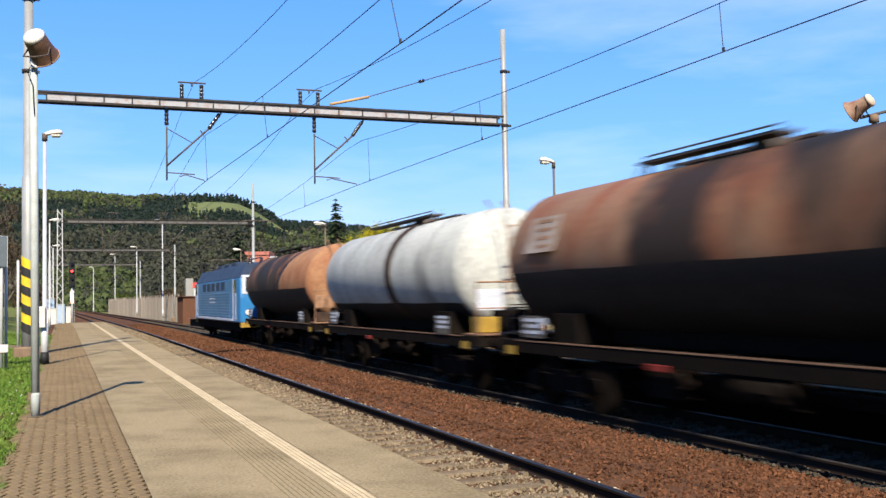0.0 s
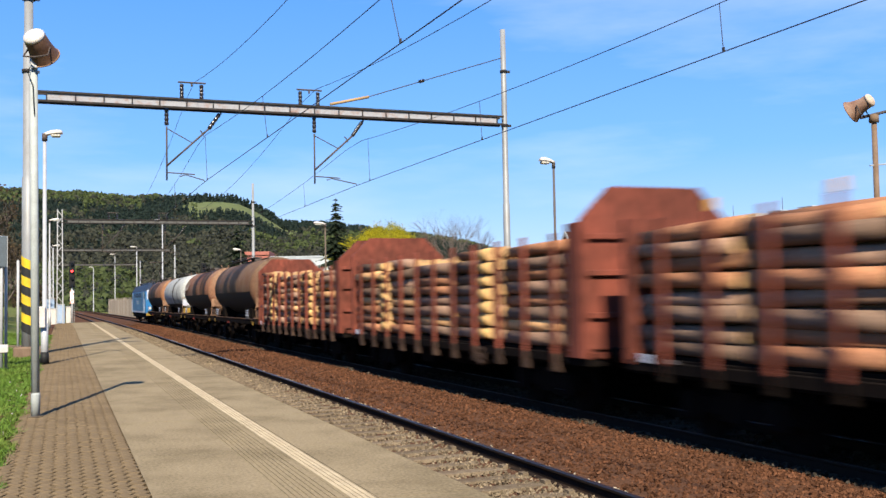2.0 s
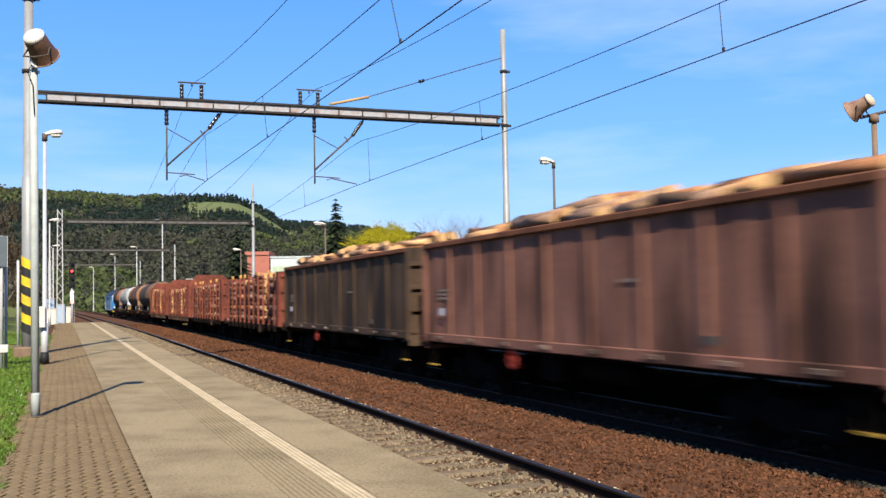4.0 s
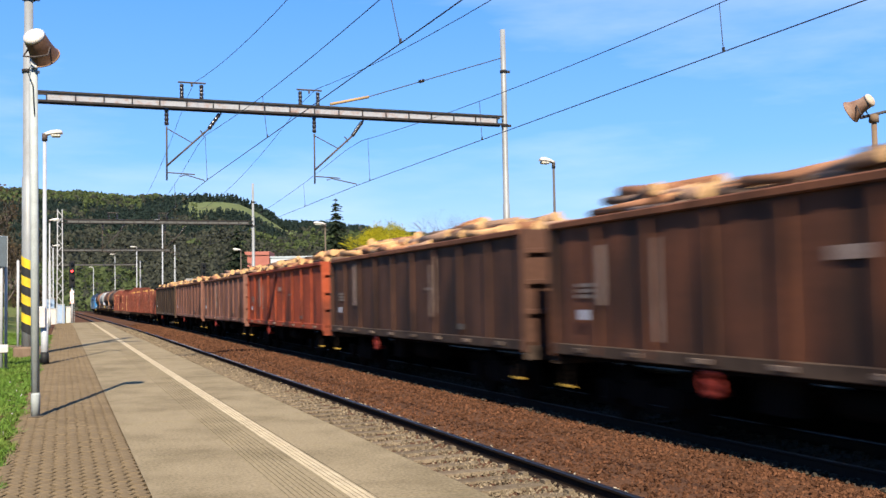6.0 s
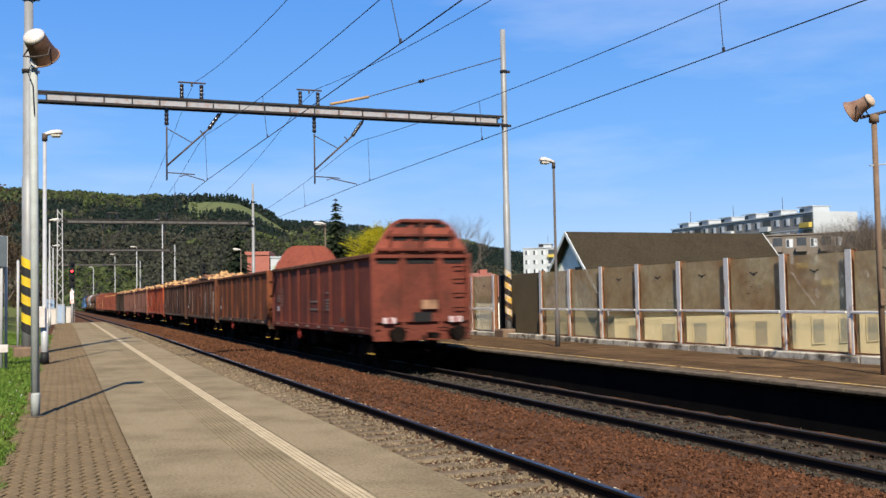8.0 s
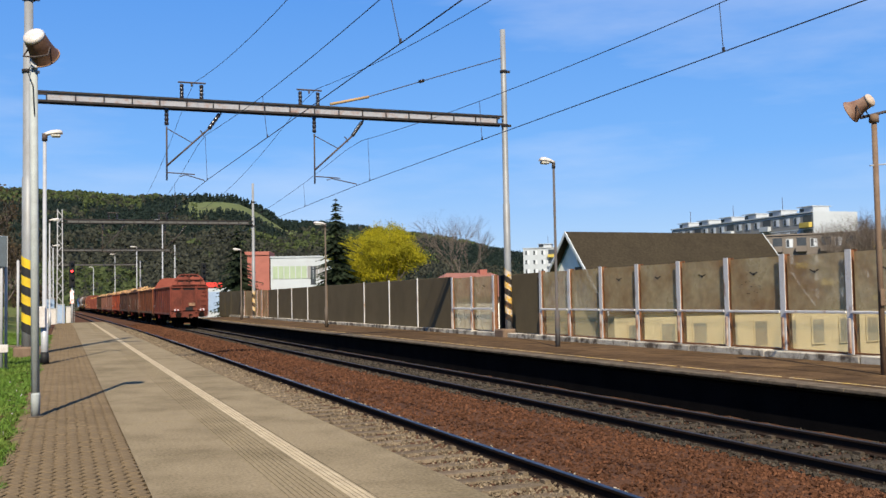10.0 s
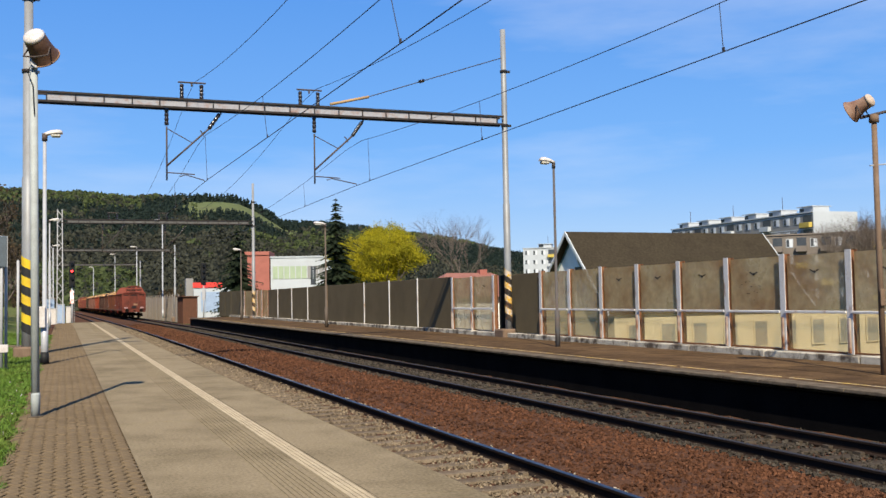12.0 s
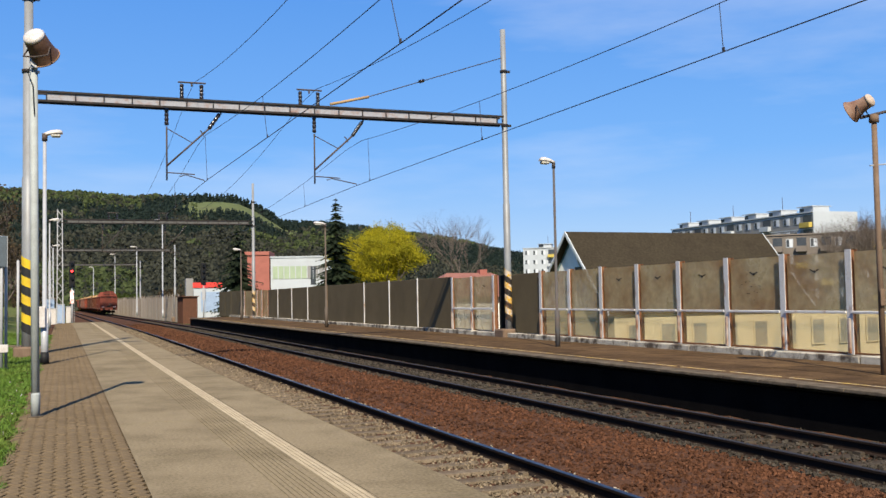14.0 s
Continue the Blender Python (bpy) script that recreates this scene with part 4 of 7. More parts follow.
def barrier_post(t, y, z0, z1, x=15.4):
    # H-section: two pale flanges and a rusty web
    p = part("post", finish(box(B(), x - 0.09, x - 0.075, y - 0.085, y + 0.085, z0, z1)), M["post_white"], t, "pale painted steel post with rust streaks")
    part("web", box(B(), x - 0.0745, x + 0.0745, y - 0.012, y + 0.012, z0, z1 - 0.01), M["post_rust"], p)
    part("back_flange", box(B(), x + 0.075, x + 0.09, y - 0.08, y + 0.08, z0, z1), M["post_rust"], p)
    part("foot_bracket", finish(box(B(), x - 0.14, x - 0.091, y - 0.035, y + 0.035, z0 + 0.02, z0 + 0.75), 0.01), M["bracket_rust"], p, "rusty bracket")
    return p


def bird(t, x, y, z, s=0.34):
    bm = B()
    pts = [(-1, 0.25), (-0.55, 0.22), (-0.2, 0.02), (0, 0.12), (0.2, 0.02), (0.55, 0.22), (1, 0.25), (0.55, 0.02), (0.22, -0.12), (0, -0.3), (-0.22, -0.12), (-0.55, 0.02)]
    a = [bm.verts.new((x - 0.003, y + u * s / 2, z + v * s / 2)) for u, v in pts]
    b = [bm.verts.new((x, y + u * s / 2, z + v * s / 2)) for u, v in pts]
    bm.faces.new(a)
    for i in range(len(pts)):
        j = (i + 1) % len(pts)
        bm.faces.new((a[i], a[j], b[j], b[i]))
    part("bird_sticker", bm, M["bird_black"], t, "black bird silhouette sticker")


def build_barrier():
    t = barrier("noise_barrier", "see-through tinted noise barrier with pale rusty posts and bird stickers")
    ys = [30.86 - 2.06 * k for k in range(14)]
    for k, y in enumerate(ys):
        barrier_post(t, y, 0.70, 2.89)
        if k + 1 < len(ys):
            y1 = ys[k + 1]
            part("pane", finish(box(B(), 15.385, 15.4, y1 + 0.10, y - 0.10, 1.60, 2.84)), M["pane"], t, "tinted acrylic pane")
            part("pane", finish(box(B(), 15.385, 15.4, y1 + 0.10, y - 0.10, 0.74, 1.54)), M["pane_clear"], t, "clearer lower acrylic pane")
            part("middle_rail", finish(box(B(), 15.27, 15.309, y1 + 0.082, y - 0.082, 1.545, 1.605), 0.01), M["post_white"], t, "pale middle rail")
            part("ground_rail", finish(box(B(), 15.37, 15.42, y1 + 0.082, y - 0.082, 0.70, 0.738)), M["post_rust"], t)
            if k >= 2:
                bird(t, 15.382, (y + y1) / 2 + 0.05, 2.47)
    rng = random.Random(3)
    for k in range(16):
        bird(t, 15.382, ys[5] - 0.85 + rng.gauss(0, 0.22), 2.13 + rng.gauss(0, 0.13), rng.uniform(0.05, 0.10))
    # solid dark panels beside the mast, and a recess behind it
    s = barrier("noise_barrier", "solid dark brown noise barrier panels beside the mast")
    part("panel", finish(box(B(), 15.38, 15.46, 31.0, 33.05, 0.72, 2.84), 0.01), M["dark_panel"], s)
    part("edge_post", finish(box(B(), 15.34, 15.5, 30.95, 31.0, 0.70, 2.9)), M["black"], s)
    part("recess_panel", finish(box(B(), 15.9, 15.96, 32.6, 35.6, 0.72, 2.84), 0.01), M["dark_panel"], s)
    part("return_panel", finish(box(B(), 15.46, 15.9, 34.62, 34.68, 0.72, 2.84), 0.01), M["black"], s)
    g = barrier("noise_barrier", "two see-through barrier bays with pale posts and a middle rail")
    for y in (39.2, 37.05, 34.9):
        barrier_post(g, y, 0.70, 2.86)
    for y0, y1 in ((34.9, 37.05), (37.05, 39.2)):
        part("pane", finish(box(B(), 15.385, 15.4, y0 + 0.1, y1 - 0.1, 0.74, 2.83)), M["pane"], g, "tinted acrylic pane")
        part("middle_rail", finish(box(B(), 15.27, 15.309, y0 + 0.082, y1 - 0.082, 1.53, 1.61), 0.01), M["post_white"], g)
    bird(g, 15.382, 35.9, 2.45)
    d = barrier("noise_barrier", "long run of solid grey brown noise barrier panels")
    ys = [39.5, 43.7, 48.0, 52.5, 60.7, 66.0, 71.0, 76.0, 80.0]
    for a, b in zip(ys, ys[1:]):
        part("panel", finish(box(B(), 15.38, 15.46, a + 0.03, b - 0.03, 0.70, 2.90), 0.01), M["dark_panel"], d)
    for y in ys[1:-1]:
        part("joint_post", finish(box(B(), 15.33, 15.375, y - 0.038, y + 0.038, 0.68, 2.94), 0.005), M["post_white"] if y != 60.7 else M["rust_pole"], d, "slim pale joint post")
    g2 = barrier("noise_barrier", "distant see-through barrier bay by the second portal")
    for y in (82.4, 84.6, 86.8, 91.0):
        barrier_post(g2, y, 0.6, 2.95)
    for a, b in ((80.1, 82.4), (82.4, 84.6), (84.6, 86.8), (86.8, 91.0)):
        part("pane", finish(box(B(), 15.385, 15.4, a + 0.1, b - 0.1, 0.7, 2.9)), M["pane"], g2)
    d2 = barrier("noise_barrier", "far end of the solid grey brown noise barrier")
    for a in (91.1, 95.0, 99.0, 103.0):
        part("panel", finish(box(B(), 15.38, 15.46, a + 0.03, a + 3.9, 0.5, 3.0), 0.01), M["dark_panel"], d2)
    # pale slatted fence and a rusty shed past the platform
    f = thing("slat_fence", pose(0, 0, 0), "pale weathered slatted fence beside the curve", "fence")
    for k in range(170):
        y = 128 + k * 0.72
        x = 14.2 + drift(y) - (y - 128) * 0.012
        hh = 2.9 + 0.25 * math.sin(k * 1.7)
        part("slat", box(B(), x - 0.03, x + 0.03, y, y + 0.56, -0.5, hh), M["slat_pale"] if k % 5 else M["slat_dark"], f)
    c = thing("rusty_shed", pose(13.25, 117.0, -0.4), "rusty brown corrugated steel shed past the platform", "shed")
    for k in range(12):
        part("wall_sheet", box(B(), -0.85 + (k % 2) * 0.03, 0.75, k * 0.5 - 3, k * 0.5 - 2.5, 0, 3.0), M["rust_shed"], c)
    part("roof", finish(box(B(), -1.0, 0.9, -3.2, 3.2, 3.01, 3.1)), M["rust_shed"], c)


M["slat_pale"] = mat("slat_pale", (0.21, 0.18, 0.145), 0.85, second=(0.15, 0.125, 0.1), scale=2, grain=0.15, rand=0.25)
M["slat_dark"] = mat("slat_dark", (0.22, 0.17, 0.13), 0.9, scale=2, rand=0.3)
M["rust_shed"] = mat("rust_shed", (0.085, 0.040, 0.025), 0.9, second=(0.0630, 0.0350, 0.0245), scale=2)
build_barrier()
# ---- houses and far buildings ----
FWD = Vector((math.sin(YAW), math.cos(YAW), 0))
RIGHT = Vector((math.cos(YAW), -math.sin(YAW), 0))


def spot(side, ahead, z=0.0):
    """A place so far to the side of and ahead of the platform's corner."""
    return RIGHT * side + FWD * ahead + Vector((0, 0, z))


M["roof_brown"] = mat("roof_brown", (0.034, 0.0275, 0.018), 0.9, second=(0.024, 0.019, 0.0135), scale=0.6, grain=0.2, bump=0.4, fine=8)
M["wall_yellow"] = mat("wall_yellow", (0.52, 0.44, 0.26), 0.9, second=(0.40, 0.33, 0.20), scale=0.7, grain=0.06)
M["gable_teal"] = mat("gable_teal", (0.125, 0.2, 0.2), 0.8, second=(0.095, 0.155, 0.155), scale=1.0, grain=0.1)
M["gable_white"] = mat("gable_white", (0.74, 0.74, 0.68), 0.85, scale=1, amount=0.3, grain=0.06)
M["barge"] = mat("barge", (0.440, 0.464, 0.464), 0.7, scale=2, amount=0.3)
M["window_dark"] = mat("window_dark", (0.045, 0.05, 0.055), 0.2, scale=1, bump=0)
M["window_grey"] = mat("window_grey", (0.27, 0.245, 0.17), 0.3, scale=2, bump=0)
M["panel_grey"] = mat("panel_grey", (0.205, 0.20, 0.19), 0.85, second=(0.15, 0.147, 0.14), scale=0.3, grain=0.06)
M["panel_white"] = mat("panel_white", (0.335, 0.36, 0.375), 0.85, second=(0.28, 0.295, 0.3), scale=0.3, grain=0.05)
M["panel_brown"] = mat("panel_brown", (0.15, 0.128, 0.108), 0.85, second=(0.105, 0.088, 0.074), scale=0.3, grain=0.08)
M["curtain"] = mat("curtain", (0.50, 0.52, 0.54), 0.6, scale=1, amount=0.3, grain=0.05, bump=0)
M["balcony_yellow"] = mat("balcony_yellow", (0.3850, 0.2940, 0.0700), 0.8, scale=1, amount=0.3)
M["brick_red"] = mat("brick_red", (0.26, 0.095, 0.072), 0.85, second=(0.2, 0.072, 0.056), scale=0.8, grain=0.08)
M["roof_tile"] = mat("roof_tile", (0.19, 0.085, 0.065), 0.85, second=(0.13, 0.06, 0.048), scale=0.8, grain=0.2)
M["green_glass"] = mat("green_glass", (0.264, 0.320, 0.208), 0.3, second=(0.176, 0.224, 0.160), scale=0.5, grain=0.05, bump=0)


def house():
    # long gabled house behind the barrier; ridge runs along its own y axis
    apex = spot(7.62, 60.0)
    e1 = (RIGHT * 4.5 + FWD * 1.95).normalized()
    e2 = (RIGHT * 1.95 - FWD * 4.5).normalized()
    m = Matrix.Translation((apex.x, apex.y, 0)) @ Matrix(((e2.x, e1.x, 0), (e2.y, e1.y, 0), (0, 0, 1))).to_4x4()
    t = thing("house", m, "yellow house with a long dark brown gabled roof and teal gable", "house")
    L, W, ridge, eave, base = 14.5, 4.3, 5.85, 1.25, -3.0
    bm = B()
    box(bm, -W, W, 0.25, L - 0.25, base, eave)
    part("wall", bm, M["wall_yellow"], t, "yellow rendered walls")
    for y, n in ((0.0, -1), (L, 1)):
        g = B()
        a = [g.verts.new(c) for c in ((-W, y + 0.22 * -n, eave), (W, y + 0.22 * -n, eave), (0, y + 0.22 * -n, ridge - 0.2))]
        b = [g.verts.new(c) for c in ((-W, y + 0.4 * -n, eave), (W, y + 0.4 * -n, eave), (0, y + 0.4 * -n, ridge - 0.2))]
        g.faces.new(a)
        g.faces.new(b[::-1])
        for i in range(3):
            g.faces.new((a[i], a[(i + 1) % 3], b[(i + 1) % 3], b[i]))
        part("gable", g, M["gable_teal"], t, "teal grey boarded gable")
    g = B()
    a = [g.verts.new(c) for c in ((-3.9, 0.2, eave), (2.7, 0.2, eave), (-0.25, 0.2, 5.1))]
    b = [g.verts.new(c) for c in ((-3.9, 0.217, eave), (2.7, 0.217, eave), (-0.25, 0.217, 5.1))]
    g.faces.new(a)
    for i in range(3):
        g.faces.new((a[i], a[(i + 1) % 3], b[(i + 1) % 3], b[i]))
    part("gable_panel", g, M["gable_white"], t, "sunlit white gable panel")
    part("gable_window", finish(box(B(), 0.3, 1.2, 0.15, 0.199, 2.95, 3.7), 0.01), M["window_dark"], t)
    for s in (-1, 1):
        r = B()
        ov = 0.2
        k = (ridge - eave) / W
        pr = [(0, ridge), (s * (W + ov), eave - k * ov), (s * (W + ov), eave - k * ov - 0.18), (0, ridge - 0.18)]
        va = [r.verts.new((x, -0.25, z)) for x, z in pr]
        vb = [r.verts.new((x, L + 0.25, z)) for x, z in pr]
        r.faces.new(va)
        r.faces.new(vb[::-1])
        for i in range(4):
            r.faces.new((va[i], va[(i + 1) % 4], vb[(i + 1) % 4], vb[i]))
        roof = part("roof", r, M["roof_brown"], t, "dark brown sheet roof")
        for y in (-0.31, L + 0.252):
            bb = B()
            q = [(0, ridge + 0.02), (s * (W + ov + 0.02), eave - k * ov + 0.02), (s * (W + ov + 0.02), eave - k * ov - 0.2), (0, ridge - 0.22)]
            va = [bb.verts.new((x, y, z)) for x, z in q]
            vb = [bb.verts.new((x, y + 0.058, z)) for x, z in q]
            bb.faces.new(va)
            bb.faces.new(vb[::-1])
            for i in range(4):
                bb.faces.new((va[i], va[(i + 1) % 4], vb[(i + 1) % 4], vb[i]))
            part("barge_board", bb, M["barge"], roof, "pale barge board")
    part("annex", box(B(), W - 5.0, W - 0.05, L - 0.2, L + 9.5, base, 0.95), M["wall_yellow"], t, "low yellow annex")
    part("annex_roof", finish(box(B(), W - 5.2, W + 0.15, L + 0.26, L + 9.7, 0.951, 1.12)), M["roof_brown"], t)
    for k in range(10):
        y = 1.6 + k * 2.25
        w = part("window", finish(box(B(), W + 0.001, W + 0.05, y - 0.55, y + 0.55, -1.3, 0.35), 0.01), M["wall_yellow"], t)
        part("pane", box(B(), W + 0.051, W + 0.06, y - 0.45, y + 0.45, -1.2, 0.25), M["window_grey"], w)
    return t


def block(name, label, corner, along_dir, length, depth, base, top, floors, cols, wall, end_wall, balconies=(), roofs=()):
    """A panel-built block of flats: storeys with windows on the long side and the end facing the line."""
    d = along_dir.normalized()
    n = Vector((d.y, -d.x, 0))
    m = Matrix.Translation(corner) @ Matrix(((d.x, -n.x, 0), (d.y, -n.y, 0), (0, 0, 1))).to_4x4()
    t = thing(name, m, label, "apartment building", "apartment buildings")
    part("wall", box(B(), 0.0, length, 0.05, depth, base, top), wall, t)
    part("end_wall", box(B(), length + 0.005, length + 0.2, 0.0, depth, base, top + 0.1), end_wall, t, "white end wall")
    part("parapet", finish(box(B(), -0.25, length + 0.1, -0.15, depth + 0.1, top + 0.1, top + 0.35)), end_wall, t)
    fh = (top - base) / floors
    step = length / cols
    for f in range(floors):
        z = base + f * fh
        part("floor_band", box(B(), 0, length, 0.02, 0.049, z + fh * 0.9, z + fh * 0.97), end_wall, t)
        for c in range(cols):
            x = step * (c + 0.5)
            if c % 4 in balconies:
                b = part("balcony", finish(box(B(), x - step * 0.45, x + step * 0.45, -0.9, 0.0, z + 0.1, z + 1.1), 0.02), M["balcony_yellow"] if (c // 4 + f) % 3 == 0 else end_wall, t)
                part("opening", box(B(), x - step * 0.4, x + step * 0.4, 0.0, 0.04, z + 1.15, z + fh * 0.88), M["window_dark"], b)
            else:
                w = part("window", box(B(), x - step * 0.30, x + step * 0.30, -0.01, 0.045, z + fh * 0.3, z + fh * 0.82), M["panel_white"], t)
                part("pane", box(B(), x - step * 0.25, x - step * 0.03, -0.03, -0.011, z + fh * 0.34, z + fh * 0.78), M["window_dark"], w)
                part("pane", box(B(), x + step * 0.02, x + step * 0.25, -0.03, -0.011, z + fh * 0.34, z + fh * 0.78), M["curtain"], w, "pale curtained pane")
    for x in roofs:
        r = part("stair_head", finish(box(B(), x - 0.4, x + 2.4, 1.5, 5.5, top + 0.36, top + 1.5)), end_wall, t, "white roof stair head")
        part("dark_left", box(B(), x - 2.0, x - 0.41, 1.7, 5.3, top + 0.36, top + 1.35), M["window_dark"], r, "dark left part")
        part("stair_roof", box(B(), x - 2.3, x + 2.5, 1.2, 6.0, top + 1.51, top + 1.66), end_wall, r)
    for x in roofs[::2]:
        part("aerial", tube(B(), [(x + 1, 3, top + 1.66), (x + 1, 3, top + 4.4)], 0.06, 5), M["dark_steel"], t, "thin roof aerial")
    return t


def build_buildings():
    house()
    a, b = spot(74.4, 200.0), spot(57.3, 249.0)
    block("apartment_building", "long grey panel apartment building with a white end wall", Vector((b.x, b.y, 0)), a - b, 52.0, 11.0,
          -3.0, 17.6, 7, 16, M["panel_grey"], M["panel_white"], (3,), (3, 11.5, 20.5, 29.5, 38, 48))
    a, b = spot(79.0, 165.0), spot(56.0, 176.0)
    block("apartment_building", "lower brown grey apartment building with yellow balconies", Vector((b.x, b.y, 0)), a - b, 36.0, 11.0,
          -3.0, 11.6, 5, 18, M["panel_brown"], M["panel_brown"], (1, 3), ())
    a, b = spot(39.6, 330.0), spot(26.8, 333.0)
    block("apartment_building", "distant white panel apartment tower with dark balconies", Vector((b.x, b.y, 0)), a - b, 13.5, 12.0,
          -4.0, 17.6, 7, 5, M["panel_white"], M["panel_white"], (3,), (7,))
    # white and red works building
    p0, p1 = Vector((36.9, 189.2, 0)), Vector((46.0, 186.0, 0))
    d = (p1 - p0).normalized()
    m = Matrix.Translation(p0) @ Matrix(((d.x, -d.y, 0), (d.y, d.x, 0), (0, 0, 1))).to_4x4()
    t = thing("works_building", m, "white works building with a red brick stair tower and green glazing", "building")
    part("wall", box(B(), 0, 13, 0, 9, -3, 10.1), M["panel_white"], t)
    part("parapet", finish(box(B(), -0.1, 13.1, -0.15, 9.1, 10.101, 10.4)), M["panel_white"], t)
    part("tower", finish(box(B(), -4.3, -0.15, -0.6, 6, -3, 11.3)), M["brick_red"], t, "red brick stair tower")
    part("tower_cap", finish(box(B(), -5.0, -0.1, -0.8, 6.2, 10.6, 11.35), 0.1), M["brick_red"], t)
    for k in range(9):
        w = part("window", box(B(), 0.35 + k * 1.1, 1.35 + k * 1.1, -0.08, 0.001, 6.1, 8.5), M["green_glass"] if k < 6 else M["panel_grey"], t, "pale green glazing")
        part("mullion", box(B(), 0.35 + k * 1.1, 0.43 + k * 1.1, -0.12, -0.081, 6.1, 8.5), M["panel_white"], w)
    part("door_opening", box(B(), 7.6, 8.6, -0.09, -0.002, 4.9, 8.4), M["window_dark"], t)
    # small kiosk with a red fascia beyond the platform end
    k = thing("kiosk", pose(19.5, 142.0, -1.0), "small white building with a red fascia and blue wall", "building")
    part("wall", finish(box(B(), -2.6, 3.0, 0, 4, 0, 5.0)), M["panel_white"], k)
    part("fascia", finish(box(B(), -2.7, 1.4, -0.15, 0.0, 5.01, 5.7)), M["red_paint_b"], k, "red fascia board")
    part("side_tower", finish(box(B(), -3.6, -2.65, 0, 1.5, 0, 6.3)), M["panel_grey"], k)
    part("window", box(B(), -1.6, 1.8, -0.06, 0.0, 1.6, 4.4), M["pale_blue"], k)
    # red tiled roof seen over the barrier
    h = thing("low_house", pose(29.6, 72.0, -2.6), "low house with a red tiled hipped roof behind the barrier", "house")
    part("wall", box(B(), -4.2, 4.2, -3, 3, 0, 4.6), M["gable_white"], h)
    r = B()
    lo = [r.verts.new(c) for c in ((-4.8, -3.5, 4.6), (4.8, -3.5, 4.6), (4.8, 3.5, 4.6), (-4.8, 3.5, 4.6))]
    hi = [r.verts.new(c) for c in ((-1.9, 0, 6.5), (1.9, 0, 6.5))]
    for f in ((lo[0], lo[1], hi[1], hi[0]), (lo[1], lo[2], hi[1]), (lo[2], lo[3], hi[0], hi[1]), (lo[3], lo[0], hi[0]), tuple(lo[::-1])):
        r.faces.new(f)
    part("roof", r, M["roof_tile"], h, "red tiled hipped roof")
    part("chimney", finish(box(B(), 0.8, 1.4, -0.3, 0.3, 6.1, 6.75)), M["brick_red"], h)


M["red_paint_b"] = mat("red_paint_b", (0.62, 0.05, 0.04), 0.6, scale=2, amount=0.3)
M["pale_blue"] = mat("pale_blue", (0.23, 0.30, 0.40), 0.6, scale=1, amount=0.3)
build_buildings()


# ---- hills and woods ----
def hill_height(x, y):
    az = x / max(y, 1.0)
    crest = np.interp(az, (-1.2, -0.5, -0.12, 0.02, 0.055, 0.11, 0.14, 0.16, 0.182, 0.21, 0.25, 0.36, 0.40, 0.46, 0.62, 1.2),
                      (50, 84, 83, 79.5, 77.5, 79.5, 80, 79.5, 73, 61, 60, 51, 47, 38, 24, 12))
    r = math.hypot(x, y)
    u = max(0.0, min(1.0, (r - 300) / 410))
    f = u * u * (3 - 2 * u)
    back = max(0.0, min(1.0, (r - 740) / 600))
    n = 4.0 * noise.noise(Vector((x / 90, y / 90, 0))) + 2.0 * noise.noise(Vector((x / 35, y / 35, 5)))
    return -4.0 + (crest - 7.0) * f * (1 - 0.35 * back) + n * f * (0.6 if r < 640 else 0.25)


def build_hills():
    bm = B()
    rows = []
    for i in range(46):
        r = 290 + i * 17.0
        row = []
        for k in range(120):
            a = -0.75 + 1.75 * k / 119
            x, y = r * math.sin(a), r * math.cos(a)
            row.append(bm.verts.new((x, y, hill_height(x, y))))
        rows.append(row)
    for a, b in zip(rows, rows[1:]):
        for k in range(119):
            f = bm.faces.new((a[k], a[k + 1], b[k + 1], b[k]))
            f.smooth = True
    setting("hillside", bm, M["hill_grass"], "hillside with spring meadows", "hill")
    woods()


def tree_cones(rng, x, y, z, h, r, conifer):
    """Small far tree."""
    # a fuzzy crown of small tilted clumps
    V, F = [], []
    near = math.hypot(x, y) < 560
    n = 32 if near else 20
    tight = 0.62 if near else 0.84
    for k in range(n):
        if conifer:
            u = (k + rng.random()) / n
            q = r * (1.05 - u) * rng.uniform(0.45, 1.0)
            c = h * (0.06 + 0.9 * u)
            s = r * (0.62 - 0.34 * u) * tight
        else:
            u = rng.random()
            q = r * math.sin(math.pi * (0.12 + 0.80 * u)) * rng.uniform(0.4, 1.0)
            c = h * (0.12 + 0.85 * u)
            s = r * rng.uniform(0.24, 0.44) * tight
        a = rng.uniform(0, 6.283)
        px, py = x + q * math.cos(a), y + q * math.sin(a)
        t = a + 1.571 + rng.uniform(-0.7, 0.7)
        dx, dy, lean = math.cos(t) * s, math.sin(t) * s, rng.uniform(-0.5, 0.7) * s
        nx, ny = math.cos(a) * lean, math.sin(a) * lean
        i = len(V)
        V += [(px - dx, py - dy, z + c), (px + nx, py + ny, z + c - s * 0.75), (px + dx, py + dy, z + c), (px - nx, py - ny, z + c + s * (1.1 if conifer else 0.75))]
        F.append((i, i + 1, i + 2, i + 3))
    return V, F


